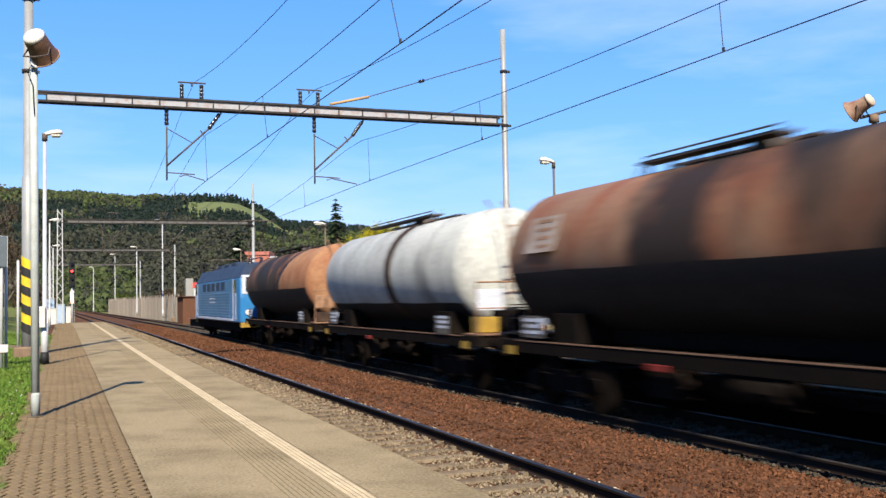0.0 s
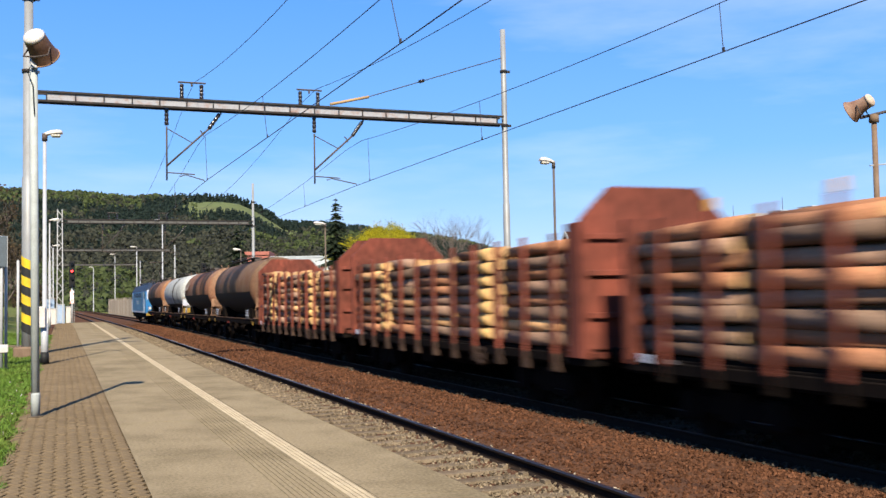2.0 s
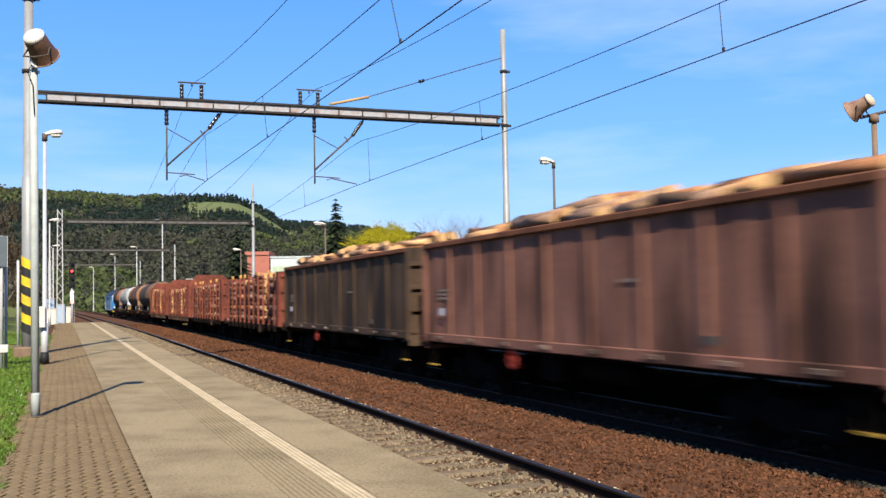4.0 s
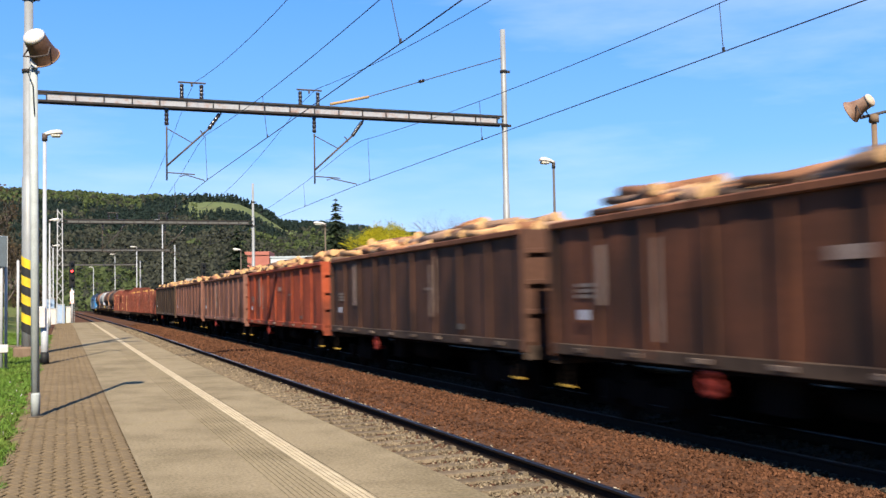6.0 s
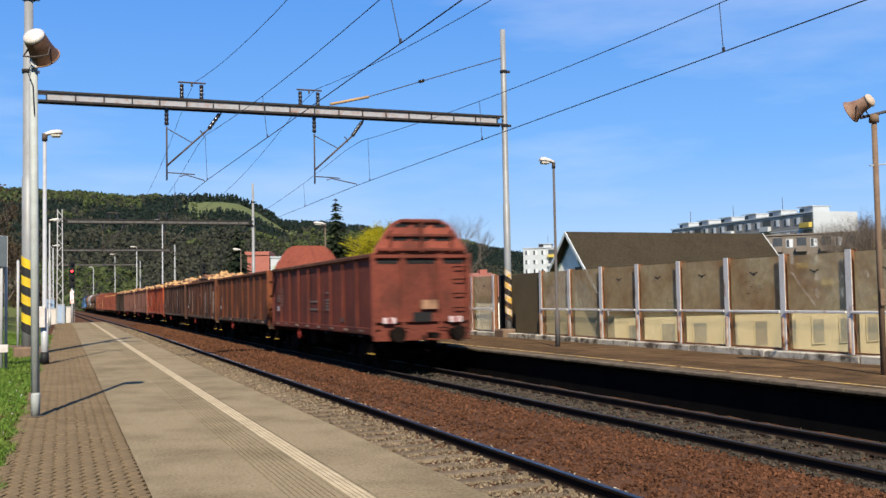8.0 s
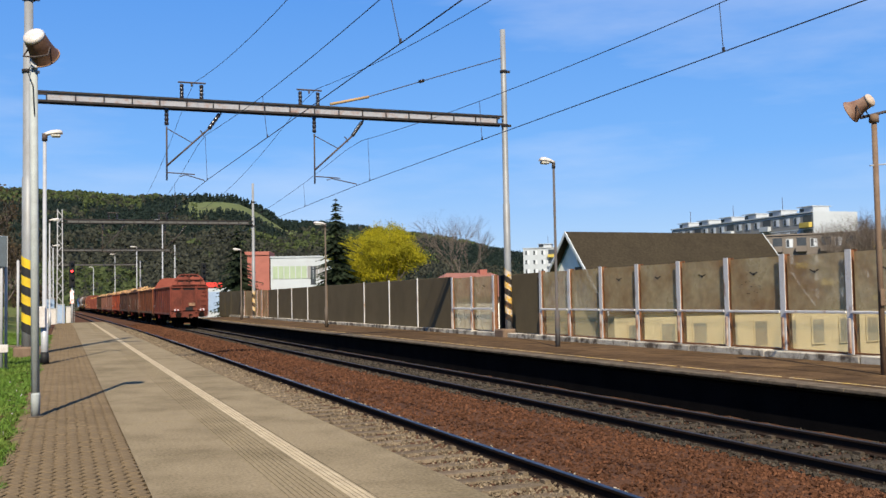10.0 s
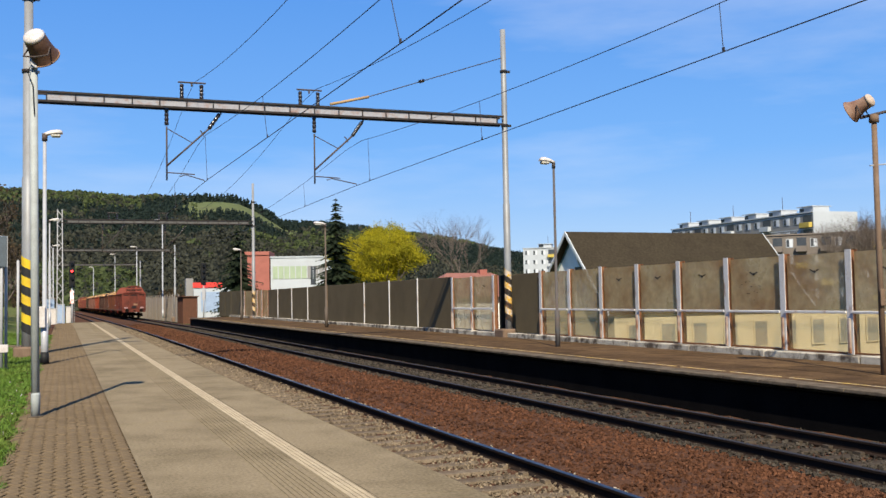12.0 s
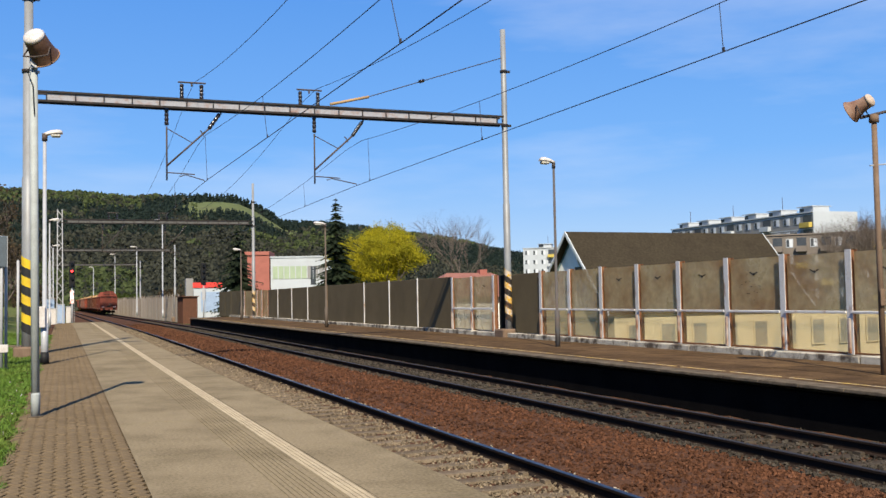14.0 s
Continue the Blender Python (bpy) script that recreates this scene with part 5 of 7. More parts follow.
def woods():
    rng = random.Random(7)
    sets = {"far_conifers": ([], []), "far_broadleaf": ([], []), "far_spring_trees": ([], [])}
    for i in range(21000):
        a = rng.uniform(-0.12, 0.62)
        r = 320 + 430 * rng.random() ** 0.8
        x, y = r * math.sin(a), r * math.cos(a)
        n = noise.noise(Vector((x / 110, y / 110, 2)))
        az = x / y
        # open meadow high on the slope
        if 0.105 + 0.05 * n + 0.03 * noise.noise(Vector((x / 30, y / 30, 4))) < az < 0.225 and 570 + 60 * n < r < min(692, 705 + 60 * n) and n > -0.30:
            continue
        if 470 < r < 690 and n + 0.5 * noise.noise(Vector((x / 45, y / 30, 7))) > 0.36:
            continue
        m = n + 0.6 * noise.noise(Vector((x / 38, y / 38, 9))) + rng.gauss(0, 0.13)
        if r < 500:
            kind = "far_spring_trees" if m > 0.30 else ("far_conifers" if m < -0.42 else "far_broadleaf")
        else:
            kind = "far_conifers" if m < 0.10 or r > 690 else ("far_broadleaf" if m < 0.30 else "far_spring_trees")
        if az < 0.07 and (590 < r < 690 or r < 430) and m > -0.22:
            # fresher green slopes above and beside the line
            kind = "far_spring_trees" if rng.random() < 0.75 else "far_broadleaf"
        h = rng.uniform(5.0, 8.0) if kind == "far_conifers" else rng.uniform(3.5, 7.5)
        w = h * (0.34 if kind == "far_conifers" else 0.5) * rng.uniform(0.8, 1.25)
        V, F = tree_cones(rng, x, y, hill_height(x, y) - 0.5, h, w, kind == "far_conifers")
        vs, fs = sets[kind]
        k = len(vs)
        vs += V
        fs += [tuple(j + k for j in f) for f in F]
    for name, m, label in (("far_conifers", "leaf_conifer", "dark green conifer wood on the hill"), ("far_broadleaf", "leaf_brown", "brown green budding woods on the slope"),
                           ("far_spring_trees", "leaf_spring", "fresh green spring trees on the slope")):
        me = bpy.data.meshes.new(name)
        me.from_pydata(sets[name][0], [], sets[name][1])
        me.materials.append(M[m])
        tagged(new(name, me), label, "woods", kind="stuff")


def leafy(name, a, b, island=0.4):
    m = mat(name, a, 0.8, second=b, amount=0.8, scale=0.35, grain=0.25, bump=0.0, fine=2.0, island=island)
    # thin leaves pass part of the light on to their far side
    nt = m.node_tree
    bsdf = nt.nodes["Principled BSDF"]
    thin = nt.nodes.new("ShaderNodeBsdfTranslucent")
    mix = nt.nodes.new("ShaderNodeMixShader")
    mix.inputs["Fac"].default_value = 0.45
    nt.links.new(bsdf.inputs["Base Color"].links[0].from_socket, thin.inputs["Color"])
    nt.links.new(bsdf.outputs["BSDF"], mix.inputs[1])
    nt.links.new(thin.outputs["BSDF"], mix.inputs[2])
    nt.links.new(mix.outputs["Shader"], nt.nodes["Material Output"].inputs["Surface"])
    M[name] = m


M["hill_grass"] = mat("hill_grass", (0.085, 0.105, 0.040), 0.95, second=(0.080, 0.080, 0.042), amount=0.7, scale=0.012, grain=0.15, bump=0.2, fine=0.3)
# distance haze is put into the next three colours as a greyer, flatter tint
leafy("leaf_conifer", (0.022, 0.035, 0.027), (0.018, 0.029, 0.024), 0.12)
leafy("leaf_brown", (0.056, 0.057, 0.039), (0.042, 0.047, 0.035), 0.15)
leafy("leaf_spring", (0.080, 0.100, 0.036), (0.060, 0.080, 0.032), 0.15)
leafy("leaf_yellow", (0.36, 0.31, 0.014), (0.21, 0.195, 0.016), 0.3)
leafy("leaf_spruce", (0.027, 0.038, 0.019), (0.017, 0.025, 0.014), 0.4)
leafy("leaf_fresh", (0.0540, 0.0720, 0.0130), (0.0360, 0.0475, 0.0115), 0.4)
M["tree_bark"] = mat("tree_bark", (0.10, 0.075, 0.055), 0.95, second=(0.06, 0.045, 0.035), scale=3, grain=0.3, bump=0.4, fine=20)
M["twig"] = mat("twig", (0.105, 0.085, 0.07), 0.95, second=(0.065, 0.05, 0.042), scale=2, grain=0.2, bump=0)
build_hills()


# ---- trees ----
def branching(rng, start, way, length, radius, depth, out, tips, spread=0.55, split=3):
    end = start + way * length
    mid = (start + end) / 2 + Vector((rng.uniform(-1, 1), rng.uniform(-1, 1), 0)) * length * 0.06
    out.append(([start, mid, end], [radius, radius * 0.82, radius * 0.62], 7 if depth > 2 else (5 if depth > 1 else 3)))
    if depth == 0:
        tips.append(end)
        return
    for k in range(split + (1 if depth > 2 else 0)):
        a = rng.uniform(0, 6.283)
        d = (way + Vector((math.cos(a), math.sin(a), rng.uniform(0.0, 0.35))) * spread * rng.uniform(0.7, 1.3)).normalized()
        s = start.lerp(end, rng.uniform(0.55, 1.0))
        branching(rng, s, d, length * rng.uniform(0.62, 0.8), radius * 0.55, depth - 1, out, tips, spread, split)
    tips.append(end)


def leaves(rng, centres, per, spread, size, material, name, parent, label):
    V, F = [], []
    for c in centres:
        for _ in range(per):
            q = c + Vector((rng.gauss(0, spread), rng.gauss(0, spread), rng.gauss(0, spread * 0.8)))
            e = Euler((rng.uniform(0, 6.28), rng.uniform(0, 6.28), rng.uniform(0, 6.28))).to_matrix()
            s = size * rng.uniform(0.6, 1.3)
            k = len(V)
            for u, v, w in ((-1, 0, 0), (0, -0.55, 0.15), (1, 0, 0), (0, 0.55, 0.15)):
                V.append(tuple(q + e @ Vector((u * s, v * s, w * s))))
            F.append((k, k + 1, k + 2, k + 3))
    me = bpy.data.meshes.new(name)
    me.from_pydata(V, [], F)
    me.materials.append(material)
    ob = new(name, me)
    ob.parent = parent
    tagged(ob, label, kind="stuff")
    return ob


def tree(x, y, z, h, seed, label, leaf=None, per=0, spread=0.5, size=0.2, depth=4, wide=0.55, split=3, trunk_mat="tree_bark", girth=0.018):
    rng = random.Random(seed)
    t = thing("tree", pose(x, y, z, 0, 0, rng.uniform(0, 360)), label, "tree", "trees")
    out, tips = [], []
    branching(rng, Vector((0, 0, -0.2)), Vector((rng.uniform(-.06, .06), rng.uniform(-.06, .06), 1)).normalized(), h * 0.36, h * girth, depth, out, tips, wide, split)
    part("trunk", tube(B(), *out[0][:2], 10), M[trunk_mat], t, "tapered trunk")
    bm = B()
    for pts, rad, seg in out[1:]:
        tube(bm, pts, rad, seg, False)
    part("branchwork", bm, M["twig"], t, "bare branching limbs", "stuff", fix=False)
    if leaf:
        leaves(rng, tips, per, spread, size, M[leaf], "crown", t, "loose crown of small leaves")
    return t


def spruce(x, y, z, h, r, seed):
    rng = random.Random(seed)
    t = thing("spruce", pose(x, y, z), "dark green spruce with drooping branches", "tree", "trees")
    part("trunk", tube(B(), [(0, 0, -0.3), (0, 0, h * 0.5), (0, 0, h)], [h * 0.016, h * 0.01, 0.02], 8), M["tree_bark"], t)
    V, F = [], []
    tiers = 60
    for k in range(tiers):
        u = k / (tiers - 1)
        zz = h * (0.08 + 0.9 * u) + rng.uniform(-0.2, 0.2)
        rr = r * (1 - u) ** 0.85 * rng.uniform(0.66, 1.12) + 0.3
        for s in range(int(14 - 4 * u)):
            a = rng.uniform(0, 6.283)
            ln = rr * rng.uniform(0.45, 1.22)
            for j in range(7):
                f0 = (j + 0.3) / 7
                p = Vector((math.cos(a) * ln * f0, math.sin(a) * ln * f0, zz - ln * 0.42 * f0 ** 1.3 + 0.12 * ln * f0 ** 4))
                for side in (-1, 1):
                    w = ln * 0.19 * (1.1 - f0) + 0.1
                    d = Vector((-math.sin(a), math.cos(a), 0)) * side
                    o = Vector((math.cos(a), math.sin(a), -0.2))
                    i0 = len(V)
                    V += [tuple(p), tuple(p + d * w + o * w * 0.9 + Vector((0, 0, -w * rng.uniform(0.3, 0.9)))), tuple(p + o * w * 1.1 + Vector((0, 0, -0.05)))]
                    F.append((i0, i0 + 1, i0 + 2))
    me = bpy.data.meshes.new("crown")
    me.from_pydata(V, [], F)
    me.materials.append(M["leaf_spruce"])
    c = new("crown", me)
    c.parent = t
    tagged(c, "dense drooping needle branches", kind="stuff")
    return t


def build_trees():
    spruce(27.0, 102.5, -3.0, 15.8, 4.4, 3)
    spruce(21.2, 131.0, -3.0, 15.0, 4.6, 4)
    for x, y, z, h, s in ((31.2, 105.5, -3.0, 13.2, 11), (33.2, 104.0, -3.0, 13.2, 12), (32.4, 108.0, -3.0, 14.2, 13)):
        tree(x, y, z, h, s, "broad tree in fresh yellow green bloom behind the barrier", "leaf_yellow", 150, 0.36, 0.085, 4, 0.42)
    tree(63.0, 156.0, -3.0, 20.5, 21, "bare round-crowned tree above the barrier", None, depth=6, wide=0.47, girth=0.007)
    # bare trees before the flats
    for k, (s, d, h) in enumerate(((56.5, 140.0, 16.5), (58.5, 138.0, 15.0), (60.5, 143.0, 17.5), (63.5, 146.0, 18.0), (67.0, 142.0, 17.0))):
        q = spot(s, d)
        tree(q.x, q.y, -3.0, h, 30 + k, "bare brown tree before the flats", None, depth=6, wide=0.5, girth=0.010)
    # the brown wooded bank beside the near platform
    for k, (x, y, h) in enumerate(((-5.6, 62, 13.5), (-7.5, 55, 14), (-6.6, 70, 13), (-5.2, 80, 11.5), (-9, 66, 15), (-4.6, 92, 10), (-8, 85, 14), (-6.2, 48, 10), (-5.0, 104, 11), (-10.5, 76, 15))):
        tree(x, y, 0.8, h * 0.66, 50 + k, "bare brown tree on the bank beside the platform", "leaf_bank", 2, 0.5, 0.12, 5 if k < 7 else 4, 0.5)
    # spring shrubs and trees down the line
    rng = random.Random(5)
    for k in range(16):
        y = rng.uniform(190, 300)
        x = rng.uniform(-14, -3) if k % 3 == 0 else rng.uniform(16, 60)
        tree(x + drift(y), y, -2.5, rng.uniform(7, 12), 70 + k, "young tree in fresh leaf along the line" if k % 2 else "budding brown tree along the line",
             "leaf_fresh" if k % 2 else "leaf_bank", 14, 0.8, 0.32, 3, 0.6)


leafy("leaf_bank", (0.06, 0.042, 0.022), (0.045, 0.034, 0.02), 0.4)
build_trees()


# ---- bank beside the near platform ----
def build_grass():
    rng = np.random.default_rng(4)
    n = 60000
    y = 8.5 + 46 * rng.random(n) ** 1.7
    edge = np.where(rng.random(n) < 0.12, rng.uniform(0, 0.16, n) * rng.random(n), 0.0)
    x = -0.67 - 0.09 * (np.sin(y * 2.3) * np.sin(y * 0.9 + 1) + 0.6 * np.sin(y * 5.1)) * 0.8 + edge - np.where(edge > 0, 0, (0.02 + 5.4 * rng.random(n)) * rng.random(n) ** 0.7)
    h = rng.uniform(0.03, 0.09, n) * np.where(x > -0.95, 0.75, 1.0)
    a = rng.uniform(0, 6.28, n)
    w = rng.uniform(0.006, 0.014, n) * (1 + y / 25)
    lean = rng.normal(0, 0.05, (n, 2))
    z = np.where(x > -0.86, 0.485, np.where(x > -1.2, 0.40 + 0.09 * np.clip((x + 1.2) / 0.54, 0, 1), 0.40 + np.clip((-x - 1.2) * 0.18, 0, 1.1)))
    V = np.empty((n, 3, 3))
    V[:, 0] = np.stack([x - w * np.cos(a), y - w * np.sin(a), z - 0.01], 1)
    V[:, 1] = np.stack([x + w * np.cos(a), y + w * np.sin(a), z - 0.01], 1)
    V[:, 2] = np.stack([x + lean[:, 0], y + lean[:, 1], z + h], 1)
    me = bpy.data.meshes.new("grass")
    me.from_pydata(V.reshape(-1, 3).tolist(), [], np.arange(n * 3).reshape(-1, 3).tolist())
    me.materials.append(M["grass_blade"])
    tagged(new("grass", me), "short bright spring grass on the bank", "grass", kind="stuff")
    # small weeds and violets at the paving's edge
    n = 26
    y = 8 + 14 * rng.random(n)
    x = -0.66 - 0.5 * rng.random(n) ** 1.5
    V = []
    for i in range(n):
        e = Euler(rng.uniform(0, 6.28, 3)).to_matrix()
        for c in ((-1, 0, 0), (0, -.6, 0), (1, 0, 0), (0, .6, 0)):
            V.append(tuple(Vector((x[i], y[i], 0.50 + 0.05 * rng.random())) + e @ (Vector(c) * 0.016)))
    me = bpy.data.meshes.new("weed_flowers")
    me.from_pydata(V, [], np.arange(n * 4).reshape(-1, 4).tolist())
    me.materials.append(M["flower"])
    tagged(new("weed_flowers", me), "tiny pale flowers among the weeds", "weeds", kind="stuff")


def build_board():
    t = thing("notice_board", pose(-1.39, 27.2, 0.45), "dark information board on white posts in the grass", "notice board")
    for x, y in ((-0.06, 0.0), (0.03, 0.35)):
        part("post", tube(B(), [(x, y, -0.2), (x, y, 3.34)], 0.036, 10), M["white_steel"], t, "white steel post")
    part("board", finish(box(B(), -0.9, 0.07, -0.075, -0.045, 2.55, 3.33), 0.02), M["board_dark"], t, "dark board panel")
    part("edge_strip", finish(box(B(), 0.071, 0.085, -0.08, -0.04, 2.54, 3.34)), M["galvanised"], t, "grey edge strip")
    part("small_plate", finish(box(B(), -0.10, 0.10, -0.06, -0.037, 0.42, 0.62), 0.01), M["white_enamel"], t, "small white plate")
    p = thing("marker_post", pose(-1.49, 38.0, 0.45), "thin white marker post in the grass", "post")
    part("post", tube(B(), [(0, 0, -0.2), (0, 0, 3.15)], 0.045, 10), M["white_steel"], p)
    part("cap", tube(B(), [(0, 0, 3.15), (0, 0, 3.18)], [0.05, 0.03], 10), M["galvanised"], p)
    # low concrete kerb crossing the grass
    setting("grass_kerb", finish(box(B(), -6.0, -0.9, 38.6, 38.9, 0.2, 0.62), 0.02), M["kerb"], "low concrete kerb in the grass", "kerb")
    # signs and cabinets at the platform's far end
    for x, y, w, h, m in ((-0.9, 84, 0.7, 1.3, "white_enamel"), (-0.2, 90, 0.6, 1.6, "pale_blue"), (0.4, 94, 0.4, 1.4, "white_enamel"), (-1.2, 95, 0.9, 2.1, "pale_blue")):
        c = thing("trackside_cabinet", pose(x, y, 0.4), "small pale trackside cabinet", "cabinet", "trackside cabinets")
        part("body", finish(box(B(), -w / 2, w / 2, -0.2, 0.2, 0, h), 0.02), M[m], c)
        part("lid", finish(box(B(), -w / 2 - 0.04, w / 2 + 0.04, -0.25, 0.25, h + 0.001, h + 0.06), 0.01), M["galvanised"], c)


M["grass_blade"] = mat("grass_blade", (0.06, 0.112, 0.014), 0.7, second=(0.095, 0.108, 0.024), scale=0.8, grain=0.2, bump=0, island=0.35)
M["flower"] = mat("flower", (0.45, 0.40, 0.50), 0.8, bump=0, island=0.3)
M["board_dark"] = mat("board_dark", (0.06, 0.075, 0.085), 0.4, scale=2, bump=0)
build_grass()
build_board()
# ---- the train ----
SPEED, TAIL_AT, TAIL_TIME = 27.2, 12.7, 7.5
TRAIN = []


def wagon(name, label, category, d0, d1, group=""):
    """A vehicle between d0 and d1 metres ahead of the train's tail; its origin lies on the rail tops at its middle."""
    t = thing(name, pose(TRACK_2, 0, 0), label, category, group)
    TRAIN.append((t, (d0 + d1) / 2))
    return t, (d1 - d0) / 2


def bogie(parent, y, name="bogie"):
    b = part(name, finish(box(B(), -0.93, 0.93, y - 0.2, y + 0.2, 0.45, 0.7), 0.015), M["underframe"], parent, "black cast steel bogie")
    for s in (-1, 1):
        part("side_frame", finish(box(B(), s * 1.0 - 0.06, s * 1.0 + 0.06, y - 1.25, y + 1.25, 0.38, 0.62), 0.015), M["underframe"], b)
        part("spring_nest", finish(box(B(), s * 1.07 - 0.008, s * 1.07 + 0.03, y - 0.35, y + 0.35, 0.3, 0.72), 0.01), M["underframe"], b)
        for a in (-0.9, 0.9):
            part("axle_box", finish(box(B(), s * 1.065, s * 1.16, y + a - 0.2, y + a + 0.2, 0.3, 0.68) if s > 0 else box(B(), s * 1.16, s * 1.065, y + a - 0.2, y + a + 0.2, 0.3, 0.68), 0.02), M["underframe"], b)
    for a in (-0.9, 0.9):
        w = B()
        tube(w, [(-0.9, y + a, 0.46), (0.9, y + a, 0.46)], 0.08, 8)
        for s in (-1, 1):
            tube(w, [(s * 0.69, y + a, 0.46), (s * 0.72, y + a, 0.46), (s * 0.725, y + a, 0.46), (s * 0.82, y + a, 0.46)], [0.49, 0.49, 0.455, 0.45], 20)
        part("wheelset", w, M["underframe"], b)
    return b


def buffers(parent, half, colour):
    for e in (-1, 1):
        for s in (-0.88, 0.88):
            bm = B()
            y = half * e
            tube(bm, [(s, y - e * 0.62, 1.05), (s, y - e * 0.25, 1.05), (s, y - e * 0.25, 1.05), (s, y - e * 0.06, 1.05)], [0.13, 0.11, 0.075, 0.075], 12)
            tube(bm, [(s, y - e * 0.06, 1.05), (s, y, 1.05)], [0.23, 0.2], 16)
            part("buffer", bm, colour, parent, "round steel buffer")
        bm = B()
        box(bm, -0.1, 0.1, half * e - 0.3 - 0.25, half * e - 0.3 + 0.25, 0.95, 1.1)
        tube(bm, [(0, half * e - e * 0.5, 1.0), (0, half * e - e * 0.12, 0.75), (0.0, half * e - e * 0.2, 0.6)], 0.04, 6)
        part("coupling", bm, M["underframe"], parent, "black screw coupling")


def underframe(parent, half, colour, z0=0.98, z1=1.22):
    frame_part = part("underframe", finish(box(B(), -0.25, 0.25, -half + 0.2, half - 0.2, z0 - 0.1, z1 - 0.05)), colour, parent, "grimy steel underframe")
    for s in (-1, 1):
        part("sole_beam", finish(box(B(), s * 1.28 - 0.06, s * 1.28 + 0.06, -half, half, z0, z1), 0.01), colour, frame_part)
    for k in range(7):
        y = -half + 0.15 + (2 * half - 0.3) * k / 6
        part("cross_beam", box(B(), -1.215, 1.215, y - 0.1, y + 0.1, z0 + 0.02, z1 - 0.01), colour, frame_part)
    # brake gear and air tank hung beneath
    bm = B()
    tube(bm, [(-0.75, -1.2, 0.72), (-0.75, 0.6, 0.72)], 0.19, 12)
    box(bm, -1.1, -0.8, 1.0, 1.8, 0.5, 0.95)
    box(bm, -0.2, 0.2, -2.2, 2.2, 0.55, 0.7)
    part("brake_gear", bm, M["underframe"], parent)


def hand_wheel(parent, y, colour, name="handbrake_wheel"):
    bm = B()
    pts = [(-1.42, y + 0.17 * math.cos(a), 0.84 + 0.17 * math.sin(a)) for a in [k * math.pi / 8 for k in range(17)]]
    tube(bm, pts, 0.03, 6, False)
    for k in range(4):
        a = k * math.pi / 2 + 0.3
        tube(bm, [(-1.42, y, 0.84), (-1.42, y + 0.17 * math.cos(a), 0.84 + 0.17 * math.sin(a))], 0.025, 6)
    tube(bm, [(-1.2, y, 0.72), (-1.46, y, 0.72)], 0.05, 8)
    part(name, bm, colour, parent, "painted steel handwheel")


def plates(parent, rows):
    """Small plates and painted marks on the side: y, z, width, height, material."""
    for x, y, z, w, h, m, name in rows:
        part(name, finish(box(B(), x - 0.012, x, y - w / 2, y + w / 2, z - h / 2, z + h / 2)), M[m], parent)


def lettering(parent, x, y, z, w, rows, step=0.11, m="mark_white"):
    """Rows of unreadable stencil marks as bars."""
    bm = B()
    rng = random.Random(int(y * 100) + rows)
    for r in range(rows):
        a = y - w / 2
        while a < y + w / 2 - 0.05:
            b = min(y + w / 2, a + rng.uniform(0.12, 0.4))
            box(bm, x - 0.005, x, a, b, z - r * step - 0.03, z - r * step + 0.03)
            a = b + rng.uniform(0.04, 0.09)
    part("stencil_mark", bm, M[m], parent, "faded white stencil marks", "stuff")


